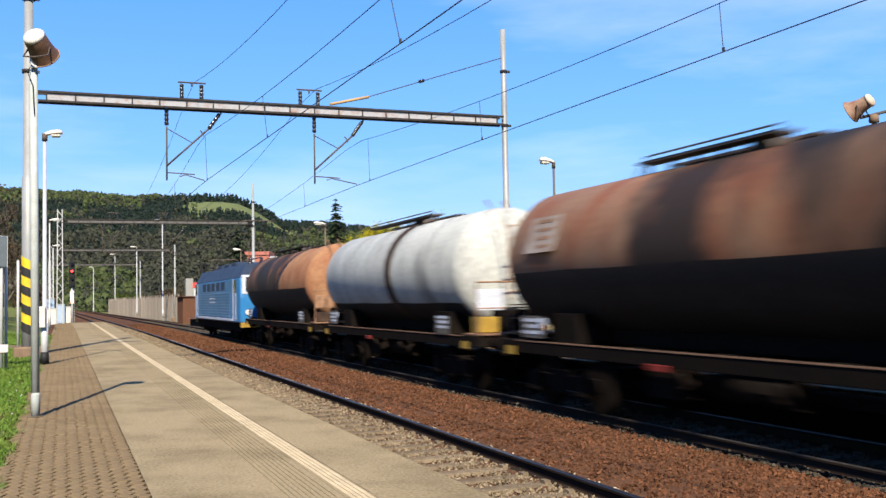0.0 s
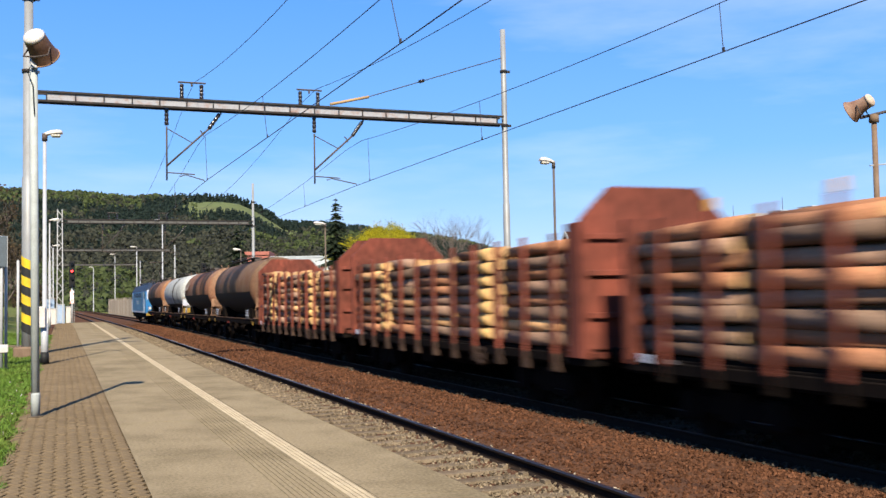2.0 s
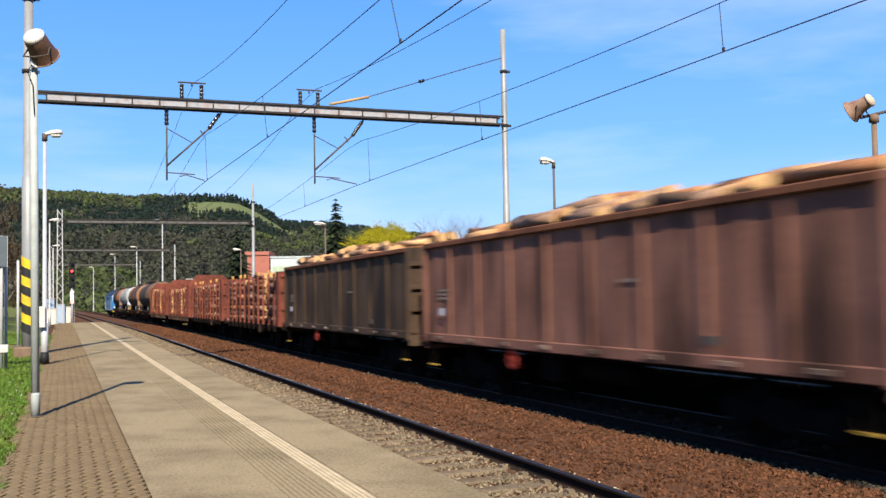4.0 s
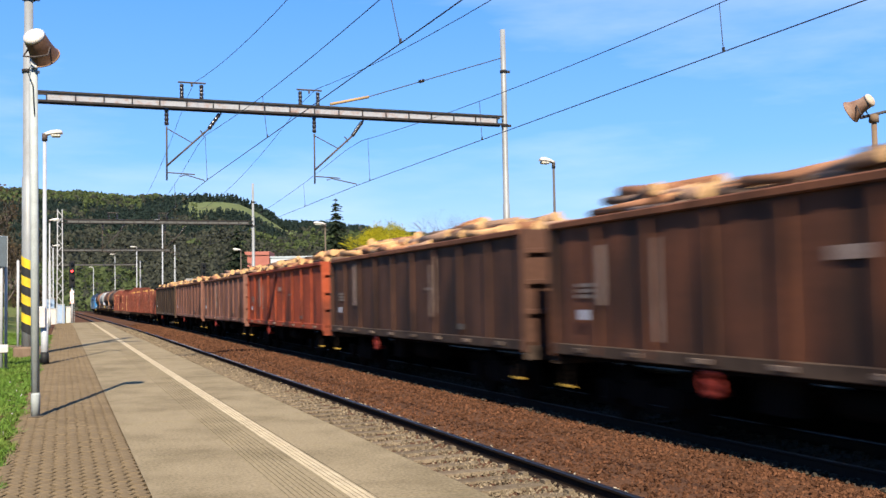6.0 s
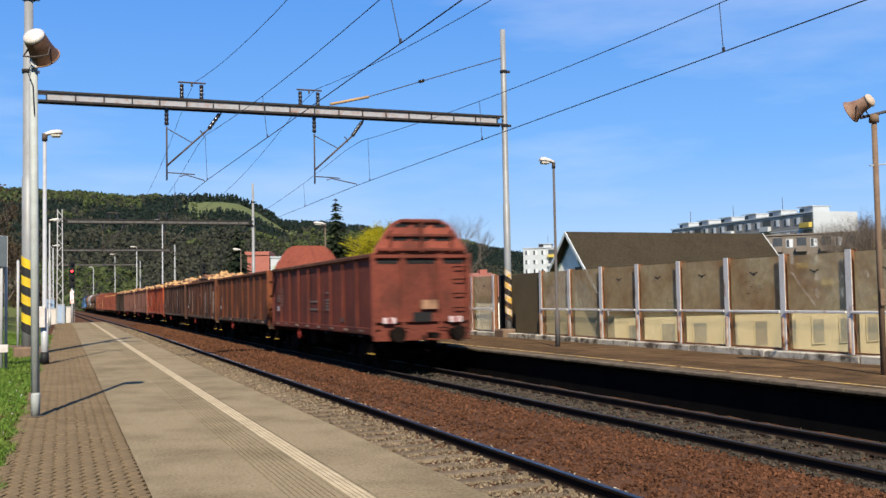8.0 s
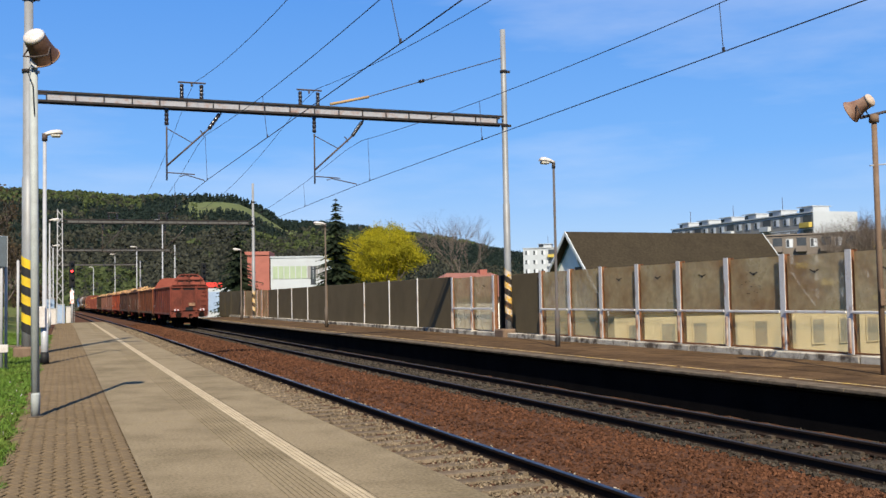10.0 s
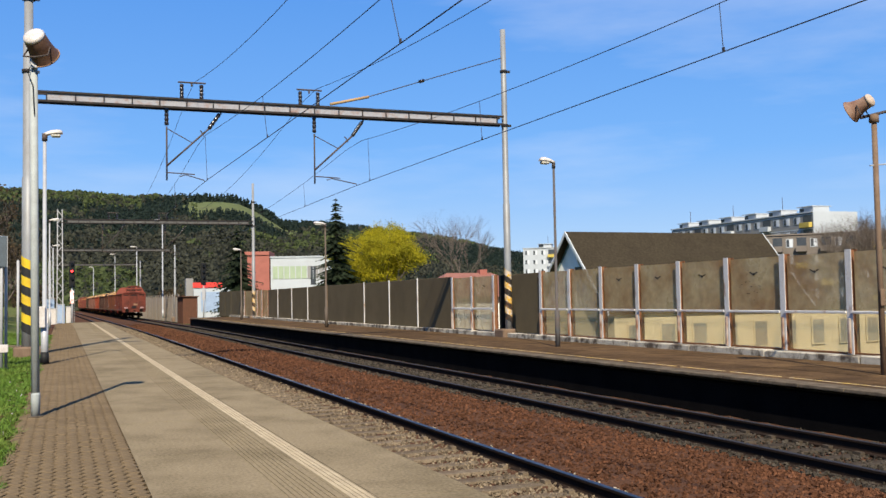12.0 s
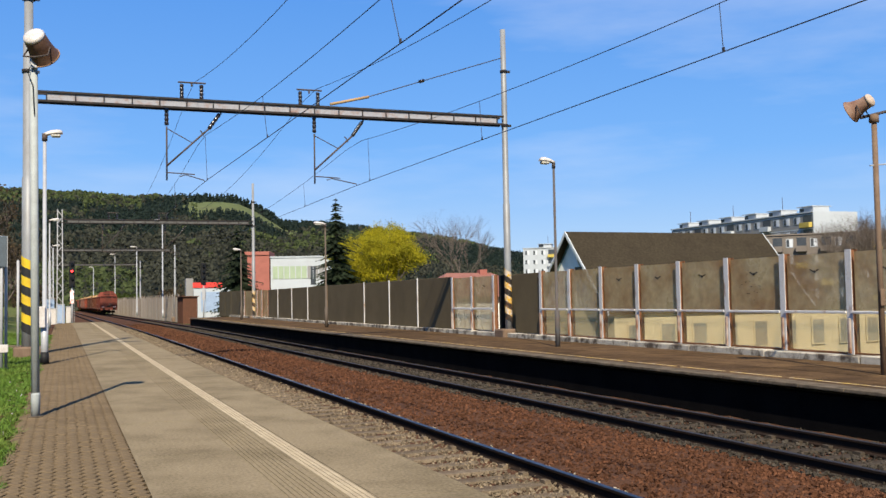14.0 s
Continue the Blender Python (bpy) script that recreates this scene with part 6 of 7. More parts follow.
def open_wagon(d0, d1, paint, label, load=False, arched=False, patches=(), tail=False):
    t, half = wagon("open_wagon", label, "freight wagon", d0, d1, "open wagons of the train")
    body = half - 0.62
    top, floor, w = 3.29, 1.2, 1.42
    underframe(t, body, M["underframe"], 0.98, 1.2)
    # the box: floor, two sides of pressed panels, two ends
    part("floor", box(B(), -w + 0.06, w - 0.06, -body + 0.06, body - 0.06, floor - 0.02, floor + 0.05), M["underframe"], t)
    n = 18
    for s in (-1, 1):
        bm = B()
        x = s * w
        # corrugated sheet
        prof = []
        step = 2 * body / n
        for i in range(n):
            y = -body + i * step
            prof += [(y + 0.02, 0), (y + step * 0.30, 0), (y + step * 0.38, 0.012), (y + step * 0.92, 0.012), (y + step * 0.99, 0)]
        prof = [(-body, 0)] + prof + [(body, 0)]
        lo = [bm.verts.new((x - s * d, y, floor)) for y, d in prof]
        hi = [bm.verts.new((x - s * d, y, top - 0.1)) for y, d in prof]
        for i in range(len(prof) - 1):
            bm.faces.new((lo[i], lo[i + 1], hi[i + 1], hi[i]))
        inner = [bm.verts.new((x - s * 0.10, y, z)) for y, z in ((-body, floor), (body, floor), (body, top - 0.1), (-body, top - 0.1))]
        bm.faces.new(inner)
        part("side_wall", bm, M[paint], t, "ribbed rusty side wall")
        part("top_rail", finish(box(B(), x - 0.07, x + 0.07, -body, body, top - 0.12, top), 0.02), M["top_rust" if paint != "eas_red" else paint], t, "rust-worn top rail")
        part("bottom_rail", finish(box(B(), x - 0.06 - 0.02 * s, x + 0.06 - 0.02 * s, -body, body, floor - 0.16, floor + 0.03), 0.015), M[paint + "_dirty"] if paint + "_dirty" in M else M[paint], t)
        for k in range(10):
            y = -body + 0.04 + (2 * body - 0.08) * k / 9
            part("side_post", finish(box(B(), x + s * 0.004 if s > 0 else x - 0.05, x + 0.05 if s > 0 else x - 0.004, y - 0.055, y + 0.055, floor - 0.12, top - 0.11), 0.012), M[paint], t)
    for e in (-1, 1):
        bm = B()
        y0, y1 = sorted((body * e, (body - 0.05) * e))
        box(bm, -w, w, y0, y1, floor - 0.1, top)
        end = part("end_wall", finish(bm), M[paint], t, "braced end wall")
        for z in ((1.42, 3.20) if arched else (1.75, 2.3, 2.88)):
            a, b = sorted(((body + 0.001) * e, (body + 0.09) * e))
            part("end_rib", finish(box(B(), -w - 0.02, w + 0.02, a, b, z - 0.05, z + 0.05), 0.012), M[paint], end)
        for x in (-w, -0.55, 0.55, w):
            a, b = sorted(((body + 0.003) * e, (body + 0.085) * e))
            part("end_post", finish(box(B(), x - 0.06, x + 0.06, a, b, floor - 0.2, top - 0.003), 0.012), M[paint], end)
        box_bm = box(B(), -w, w, *sorted((body * e, (body + 0.07) * e)), 0.86, 1.12)
        part("head_stock", finish(box_bm, 0.01), M[paint + "_dirty"] if paint + "_dirty" in M else M[paint], t)
        if arched:
            bm = B()
            arc = [(-1.38, 0.0), (-1.34, 0.14), (-1.02, 0.62), (-0.86, 0.82), (-0.66, 0.93), (-0.5, 0.96), (0.5, 0.96), (0.66, 0.93), (0.86, 0.82), (1.02, 0.62), (1.34, 0.14), (1.38, 0.0)]
            ya, yb = (body - 0.04) * e, (body + 0.04) * e
            fa = [bm.verts.new((x, ya, top + 0.002 + z)) for x, z in arc]
            fb = [bm.verts.new((x, yb, top + 0.002 + z)) for x, z in arc]
            bm.faces.new(fa)
            bm.faces.new(fb[::-1])
            for i in range(len(arc)):
                j = (i + 1) % len(arc)
                bm.faces.new((fa[i], fa[j], fb[j], fb[i]))
            board = part("raised_end", finish(bm), M["board_red"], t, "arched raised end board")
            for z, wx in ((0.10, 1.3), (0.50, 1.04), (0.90, 0.62)):
                a, b = sorted((yb + 0.002 * e, yb + 0.09 * e))
                part("board_rib", finish(box(B(), -wx, wx, a, b, top + z - 0.04, top + z + 0.04), 0.01), M[paint], board)
    for y in (half - 2.75, -half + 2.75):
        bogie(t, y)
    buffers(t, half, M["underframe"])
    hand_wheel(t, 2.3, M["red_paint"])
    x = -w - 0.052
    plates(t, [(x, body - 1.15, 1.72, 0.24, 0.16, "plate_white", "label_plate"), (x, -body + 3.0, 1.42, 0.3, 0.12, "plate_grey", "label_plate")])
    lettering(t, x + 0.046, body - 1.1, 2.2, 0.55, 3, 0.09)
    lettering(t, x + 0.046, -1.9, 2.25, 0.5, 1, 0.12)
    for y, z, pw, ph in patches:
        plates(t, [(x + 0.046, y, z, pw, ph, "primer_patch", "paint_patch")])
    # door latches along the lower edge
    for k in range(8):
        y = -body + 1.0 + (2 * body - 2.0) * k / 7
        part("door_latch", finish(box(B(), x - 0.03, x + 0.02, y - 0.13, y + 0.13, 1.10, 1.17), 0.008), M["latch_worn"], t, "worn pale door latch")
    # steps and yellow corner marks under the ends
    for e in (-1, 1):
        bm = B()
        y = e * (body - 0.35)
        tube(bm, [(-1.4, y - 0.16, 1.05), (-1.4, y - 0.16, 0.55), (-1.4, y + 0.16, 0.55), (-1.4, y + 0.16, 1.05)], 0.016, 6)
        step = part("foot_step", bm, M["underframe"], t, "black steel foot step")
        part("tread", box(B(), -1.46, -1.34, y - 0.16, y + 0.16, 0.50, 0.533), M["step_yellow"], step, "yellow painted tread")
    if load:
        heap_of_timber(t, body, w, top)
    if tail:
        for s in (-0.98, 0.98):
            bm = finish(box(B(), s - 0.18, s + 0.18, -body - 0.13, -body - 0.092, 1.34, 1.51), 0.01)
            part("tail_board", bm, M["tail_white"], t, "red and white tail board")
            part("tail_reflector", finish(box(B(), s - 0.06, s + 0.06, -body - 0.138, -body - 0.131, 1.345, 1.505)), M["red_paint"], t)
        for yy, wd, zs in ((0.0, 0.5, (1.98, 1.72)), (-1.95, 0.3, (2.02, 1.92, 1.82, 1.72)), (5.35, 0.22, (2.45, 2.36, 2.22, 2.1, 1.98, 1.86))):
            bm = B()
            for zz in zs:
                box(bm, -w - 0.011, -w - 0.004, yy - wd, yy + wd, zz - 0.03, zz + 0.03)
            part("stencil_mark", bm, M["mark_white"], t, "faded white stencil bars", "stuff")
        for xx in (-0.6, 0.6):
            part("end_handle", tube(B(), [(xx - 0.15, -body - 0.09, 1.2), (xx - 0.15, -body - 0.17, 1.2), (xx + 0.15, -body - 0.17, 1.2), (xx + 0.15, -body - 0.09, 1.2)], 0.014, 6), M["underframe"], t, "black shunter's handle")
        part("coupler_hole", box(B(), -0.28, 0.28, -body - 0.10, -body - 0.092, 1.38, 1.64), M["black"], t, "dark opening")
        plates_bm = finish(box(B(), -0.05, 0.45, -body - 0.115, -body - 0.092, 1.72, 1.98), 0.01)
        part("end_plate", plates_bm, M["rust_light"], t)
        for zz in (1.75, 2.15, 2.55, 2.9):
            part("end_rung", tube(B(), [(0.95, -body - 0.02, zz), (0.95, -body - 0.13, zz), (1.28, -body - 0.13, zz), (1.28, -body - 0.02, zz)], 0.018, 6), M["underframe"], t, "black climbing rung")
        for xx, hw in ((-0.98, 0.3), (0.0, 0.42), (0.98, 0.3)):
            part("end_slot", box(B(), xx - hw, xx + hw, -body - 0.012, -body - 0.001, 3.0, 3.12), M["black"], t, "dark slot under the top beam")
        # black strips on the raised board stand in for shade below its ribs
        for zz, hw in ((0.40, 0.26), (0.78, 0.2)):
            for xx in (-0.66, 0.0, 0.66):
                part("rib_shade", box(B(), xx * (1.15 - 0.35 * zz) - hw, xx * (1.15 - 0.35 * zz) + hw, -body - 0.052, -body - 0.0415, top + zz - 0.05, top + zz + 0.045), M["black"], t, "black strip painting the shade under a rib")
        for xx in (-0.9, 0.0, 0.9):
            part("stiffener", finish(box(B(), xx - 0.035, xx + 0.035, -body - 0.14, -body - 0.042, top + 0.02, top + 0.86 - 0.25 * abs(xx)), 0.01), M[paint], t)
    return t


def log(bm, a, b, r, seg=9):
    a, b = Vector(a), Vector(b)
    mid = (a + b) / 2 + Vector((random.uniform(-.03, .03), 0, random.uniform(-.03, .03)))
    tube(bm, [a, mid, b], [r, r * 0.97, r * 0.92], seg)
    bm.faces.ensure_lookup_table()
    bm.faces[-1].material_index = bm.faces[-2].material_index = 1
    return bm


def heap_of_timber(t, body, w, top):
    # cut timber heaped a little over the rim
    rng = random.Random(int(body * 1000) + len(TRAIN))
    fill = part("timber_fill", box(B(), -w + 0.11, w - 0.11, -body + 0.06, body - 0.06, 2.2, top - 0.02), M["bark"], t)
    for k in range(150):
        y = rng.uniform(-body + 1.0, body - 1.0)
        x = rng.uniform(-w + 0.25, w - 0.25)
        swell = 0.26 + 0.12 * math.sin(y * 0.9 + len(TRAIN)) + 0.08 * math.sin(y * 2.7)
        z = top - 0.02 + (1 - (x / w) ** 2) * swell + rng.uniform(-0.04, 0.06)
        a, r, ln = rng.gauss(0, 0.16), rng.uniform(0.07, 0.13), rng.uniform(0.8, 1.1)
        d = Vector((math.sin(a) * ln, math.cos(a) * ln, rng.uniform(-0.06, 0.06)))
        c = Vector((max(-w + 0.3, min(w - 0.3, x)), y, z))
        part("timber", log(B(), c - d, c + d, r, 7), [M["timber_" + rng.choice("aabbbacdb")], M["cut_wood"]], t)


def log_wagon(d0, d1, high, label, bay_tone, light_posts):
    t, half = wagon("log_wagon", label, "freight wagon", d0, d1, "log wagons of the train")
    body = half - 0.62
    underframe(t, body, M["underframe"], 0.86, 1.10)
    part("deck", box(B(), -1.3, 1.3, -body, body, 1.101, 1.15), M["underframe"], t)
    for e in (-1, 1):
        bm = B()
        y0, y1 = sorted((e * body, e * (body - 0.14)))
        z = 3.84 if high else 3.18
        pr = [(-1.42, 1.0), (1.42, 1.0), (1.42, z - 0.55), (0.85, z), (-0.85, z), (-1.42, z - 0.55)] if high else [(-1.42, 1.0), (1.42, 1.0), (1.42, z), (-1.42, z)]
        fa = [bm.verts.new((x, y0, q)) for x, q in pr]
        fb = [bm.verts.new((x, y1, q)) for x, q in pr]
        bm.faces.new(fa)
        bm.faces.new(fb[::-1])
        for i in range(len(pr)):
            j = (i + 1) % len(pr)
            bm.faces.new((fa[i], fa[j], fb[j], fb[i]))
        head = part("bulkhead", finish(bm), M["red_brown"], t, "red brown steel bulkhead")
        for q in (1.7, 2.4, 3.0):
            a, b = sorted((e * (body + 0.002), e * (body + 0.07)))
            part("bulkhead_rib", finish(box(B(), -1.36, 1.36, a, b, q - 0.05, q + 0.05), 0.01), M["red_brown"], head)
        if e < 0:
            part("bulkhead_return", finish(box(B(), -1.47, -1.425, *sorted((e * body, e * (body - 0.5))), 1.0, z - 0.6 if high else z), 0.01), M["red_brown"], t)
    # stakes along both sides
    bays = 11
    for s in (-1, 1):
        for k in range(bays):
            y = -body + 1.05 + (2 * body - 2.1) * k / (bays - 1)
            bm = B()
            box(bm, s * 1.43 - 0.04, s * 1.43 + 0.04, y - 0.045, y + 0.045, 0.86, 3.12)
            stake = part("stake", finish(bm, 0.012), M["red_brown"], t, "red brown side stake")
            part("stake_pocket", finish(box(B(), s * 1.40 - 0.07, s * 1.40 + 0.07, y - 0.07, y + 0.07, 0.72 if high else 0.78, 1.04), 0.015), M["strap_brown" if high else "underframe"], stake, "grimy stake pocket")
            if light_posts and k in (1, 3, 6, 7, 9) and s < 0:
                part("stake_top", finish(box(B(), -1.45, -1.35, y - 0.05, y + 0.05, 3.121, 3.28), 0.01), M["new_wood"], t, "pale yellow stake head")
    for s in (-1, 1):
        part("side_beam", finish(box(B(), s * 1.36 - 0.04, s * 1.36 + 0.04, -body + 0.76, body - 0.02, 0.9, 1.06), 0.01), M["underframe"], t)
    # short logs lying along the wagon, stacked in five bundles of their own height
    rng = random.Random(int(d0))
    bundles = 5
    ln = (2 * body - 1.1) / bundles
    for bnd in range(bundles):
        yc = -body + 0.85 + ln * (bnd + 0.5)
        z, row = 1.27, 0
        limit = 2.98 + rng.uniform(-0.12, 0.16)
        while z < limit:
            x = -1.24 + (0.05 if row % 2 else 0)
            while x < 1.26:
                r = rng.uniform(0.108, 0.142)
                if abs(x) > 0.95 or z > limit - 0.25:
                    sh = rng.uniform(-0.12, 0.12)
                    tone = "timber_" + rng.choice(bay_tone)
                    part("log", log(B(), (x, yc - ln / 2 + 0.05 + sh, z + rng.uniform(-.04, .04)), (x + rng.uniform(-.03, .03), yc + ln / 2 - 0.05 + sh, z + rng.uniform(-.04, .04)), r, 9), [M[tone], M["cut_wood"]], t)
                x += 0.25
            z += 0.232
            row += 1
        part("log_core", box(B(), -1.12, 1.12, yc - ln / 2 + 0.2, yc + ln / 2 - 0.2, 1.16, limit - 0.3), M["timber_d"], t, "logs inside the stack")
    if high:
        # columns of short peeled pieces between two bundles
        for yy in (3.8, -2.95):
            for k in range(7):
                zz = 1.32 + 0.26 * k
                part("peeled_log", log(B(), (-1.36, yy - 0.27 + rng.uniform(-.05, .05), zz), (-1.36, yy + 0.27 + rng.uniform(-.05, .05), zz), rng.uniform(0.115, 0.135), 9), [M["timber_fresh"], M["cut_wood"]], t, "fresh yellow peeled log")
    for y in (half - 2.75, -half + 2.75):
        bogie(t, y)
    buffers(t, half, M["underframe"])
    plates(t, [(-1.405, body - 0.55, 1.1, 0.26, 0.13, "plate_white", "label_plate")])
    lettering(t, -1.405, body - 1.1, 1.08, 0.4, 1)
    hand_wheel(t, -half * 0.35, M["strap_brown"])
    return t


def tank_wagon(d0, d1, paint, label, radius=1.35, band=False, panel=False, walkway=(-1.8, 3.8)):
    t, half = wagon("tank_wagon", label, "tank wagon", d0, d1, "tank wagons of the train")
    body = half - 0.62
    underframe(t, body, M["underframe"])
    zc = 1.36 + radius
    ln = body - 0.55
    pts, rad = [], []
    for k in range(6):
        a = k * math.pi / 10
        pts.append((0, -ln + 0.75 - 0.42 * math.cos(a), zc))
        rad.append(max(0.02, radius * math.sin(a) ** 0.75))
    for k in range(5):
        a = math.pi / 2 - k * math.pi / 10
        pts.append((0, ln + 0.42 * math.cos(a), zc)) if k else pts.append((0, ln, zc))
        rad.append(radius * math.sin(a) ** 0.75 if k else radius)
    pts.append((0, ln + 0.42, zc))
    rad.append(0.02)
    barrel = part("barrel", tube(B(), pts, rad, 40), M[paint], t)
    for y in (-ln * 0.55, 0.0, ln * 0.55):
        ring = B()
        tube(ring, [(0, y - 0.05, zc), (0, y + 0.05, zc)], radius + 0.004, 40, False)
        part("weld_band", ring, M[paint], barrel)
    # a thick black coat of oil and dirt that also paints in the belly's shade, its edge straight along the side
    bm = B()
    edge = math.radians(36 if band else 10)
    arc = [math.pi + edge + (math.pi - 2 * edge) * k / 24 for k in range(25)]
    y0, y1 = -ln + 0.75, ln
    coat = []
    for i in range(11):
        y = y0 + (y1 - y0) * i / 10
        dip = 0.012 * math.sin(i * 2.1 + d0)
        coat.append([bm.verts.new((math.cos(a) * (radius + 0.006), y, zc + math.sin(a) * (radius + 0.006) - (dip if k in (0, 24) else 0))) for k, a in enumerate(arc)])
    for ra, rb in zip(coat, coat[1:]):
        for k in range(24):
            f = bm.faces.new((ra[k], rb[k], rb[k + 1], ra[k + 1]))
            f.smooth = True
    part("belly_shade_coat", bm, M["belly_shade_oil"], barrel, "black coat of oil and painted-in shade on the barrel's belly", fix=False)
    if band:
        ring = B()
        tube(ring, [(0, -0.85, zc), (0, -0.35, zc)], radius + 0.03, 40, False)
        part("strap", ring, M["strap_brown"], t, "rust brown strap round the barrel")
    part("sole_bar", finish(box(B(), -0.5, 0.5, -ln, ln, 1.19, 1.75)), M["underframe"], t, "black longitudinal beam")
    # saddles
    for e in (-1, 1):
        for s in (-1, 1):
            part("saddle", finish(box(B(), s * 0.85 - 0.3, s * 0.85 + 0.3, e * ln * 0.7 - 0.45, e * ln * 0.7 + 0.45, 1.2, 1.72), 0.01), M["underframe"], t)
    # walkway with rails along the top, and the manhole
    bm = B()
    zt = zc + radius
    for x in (-0.35, 0.35):
        box(bm, x - 0.16, x + 0.16, *walkway, zt + 0.10, zt + 0.14)
        for k in range(6):
            y = walkway[0] + 0.1 + (walkway[1] - walkway[0] - 0.2) * k / 5
            box(bm, x - 0.03, x + 0.03, y - 0.03, y + 0.03, zt - 0.14, zt + 0.12)
    part("walkway", finish(bm), M["dark_steel"], t, "dark grating walkway")
    bm = B()
    tube(bm, [(-0.52, walkway[0] - 0.3, zt - 0.08), (-0.52, walkway[0], zt + 0.20), (-0.52, walkway[1] - 0.3, zt + 0.20), (-0.52, walkway[1], zt - 0.08)], 0.016, 6)
    part("handrail", bm, M["dark_steel"], t)
    bm = B()
    tube(bm, [(0, 0.2, zt - 0.1), (0, 0.2, zt + 0.16)], 0.3, 16)
    part("manhole", bm, M["dark_steel"], t)
    # ladder and platform at the rear end
    bm = B()
    for x in (-0.55, -0.15):
        tube(bm, [(x, -body - 0.02, 1.1), (x, -body - 0.02, zc + 0.75), (x, -ln * 0.9, zt + 0.12)], 0.025, 6)
    for k in range(9):
        z = 1.3 + 0.28 * k
        tube(bm, [(-0.55, -body - 0.02, z), (-0.15, -body - 0.02, z)], 0.016, 6)
    part("ladder", bm, M["rust_light"], t, "rusty end ladder")
    bm = B()
    tube(bm, [(-1.3, -body, 1.25), (-1.3, -body, 2.35), (1.3, -body, 2.35), (1.3, -body, 1.25)], 0.025, 6)
    tube(bm, [(-1.3, -body, 1.8), (1.3, -body, 1.8)], 0.02, 6)
    part("end_railing", bm, M["rust_light"], t)
    # equipment on the end platform: valve chest, brake stand and a pale guard panel
    part("end_platform", finish(box(B(), -1.3, 1.3, -body, -body + 0.75, 1.225, 1.27), 0.008), M["rust_light"], t, "rust brown end platform")
    part("valve_chest", finish(box(B(), -1.2, -0.75, -body + 0.12, -body + 0.55, 1.275, 1.62), 0.02), M["step_yellow" if band else "strap_brown"], t, "steel valve chest")
    part("guard_panel", finish(box(B(), -1.31, -0.7, -body - 0.012, -body + 0.012, 1.75, 2.2), 0.01), M["plate_white" if band else "rust_light"], t, "guard panel on the railing")
    # outlet pipes and levers under the belly
    for y in (-ln * 0.25, ln * 0.1):
        part("outlet_pipe", tube(B(), [(-0.4, y, 1.25), (-0.9, y, 1.0), (-1.26, y, 0.86), (-1.27, y, 0.86), (-1.36, y, 0.82)], [0.07, 0.07, 0.07, 0.11, 0.11], 10), M["underframe"], t, "grimy outlet pipe")
    part("lever", finish(box(B(), -1.40, -1.36, ln * 0.1 + 0.3, ln * 0.1 + 0.75, 0.92, 1.02), 0.01), M["red_paint"], t, "red painted lever")
    part("edge_strip", box(B(), -1.352, -1.342, -body + 0.8, body - 0.8, 1.2, 1.224), M["rust_light"], t, "pale worn frame edge")
    # hazard panel on the barrel's flank near its front end
    a0 = math.radians(198)
    q = Matrix.Translation((math.cos(a0) * (radius + 0.03), ln - 1.35, zc - math.sin(a0) * (radius + 0.03))) @ Matrix.Rotation(a0 - math.pi, 4, "Y")
    bm = box(B(), -0.008, 0.008, -0.55, 0.55, -0.34, 0.34, q)
    if panel:
        part("hazard_panel", finish(bm), M["panel_faded"], t, "faded pale panel on the barrel")
        bm = B()
        for k in range(4):
            box(bm, -0.014, -0.0085, -0.38, 0.3 - 0.07 * k, 0.22 - 0.16 * k, 0.28 - 0.16 * k, q)
        part("panel_mark", bm, M["rust_light"], t, "faded marks on the panel", "stuff")
    # plates on the frame
    x = -1.36
    rows = [(x, body - 1.5, 1.48, 0.8, 0.40, "plate_grey", "label_plate"), (x - 0.013, body - 1.95, 1.58, 0.22, 0.13, "plate_white", "label_plate"),
            (x, -body + 1.9, 1.42, 0.8, 0.4, "plate_grey", "label_plate")]
    plates(t, rows)
    for y in (body - 1.5, -body + 1.9):
        lettering(t, x - 0.013, y, 1.6, 0.7, 3, m="plate_white")
    plates(t, [(-1.345, -body + 0.6, 1.02, 0.35, 0.16, "step_yellow", "corner_mark"), (-1.345, body - 0.5, 1.02, 0.35, 0.16, "step_yellow", "corner_mark")])
    for y in (half - 2.6, -half + 2.6):
        bogie(t, y)
    buffers(t, half, M["underframe"])
    return t


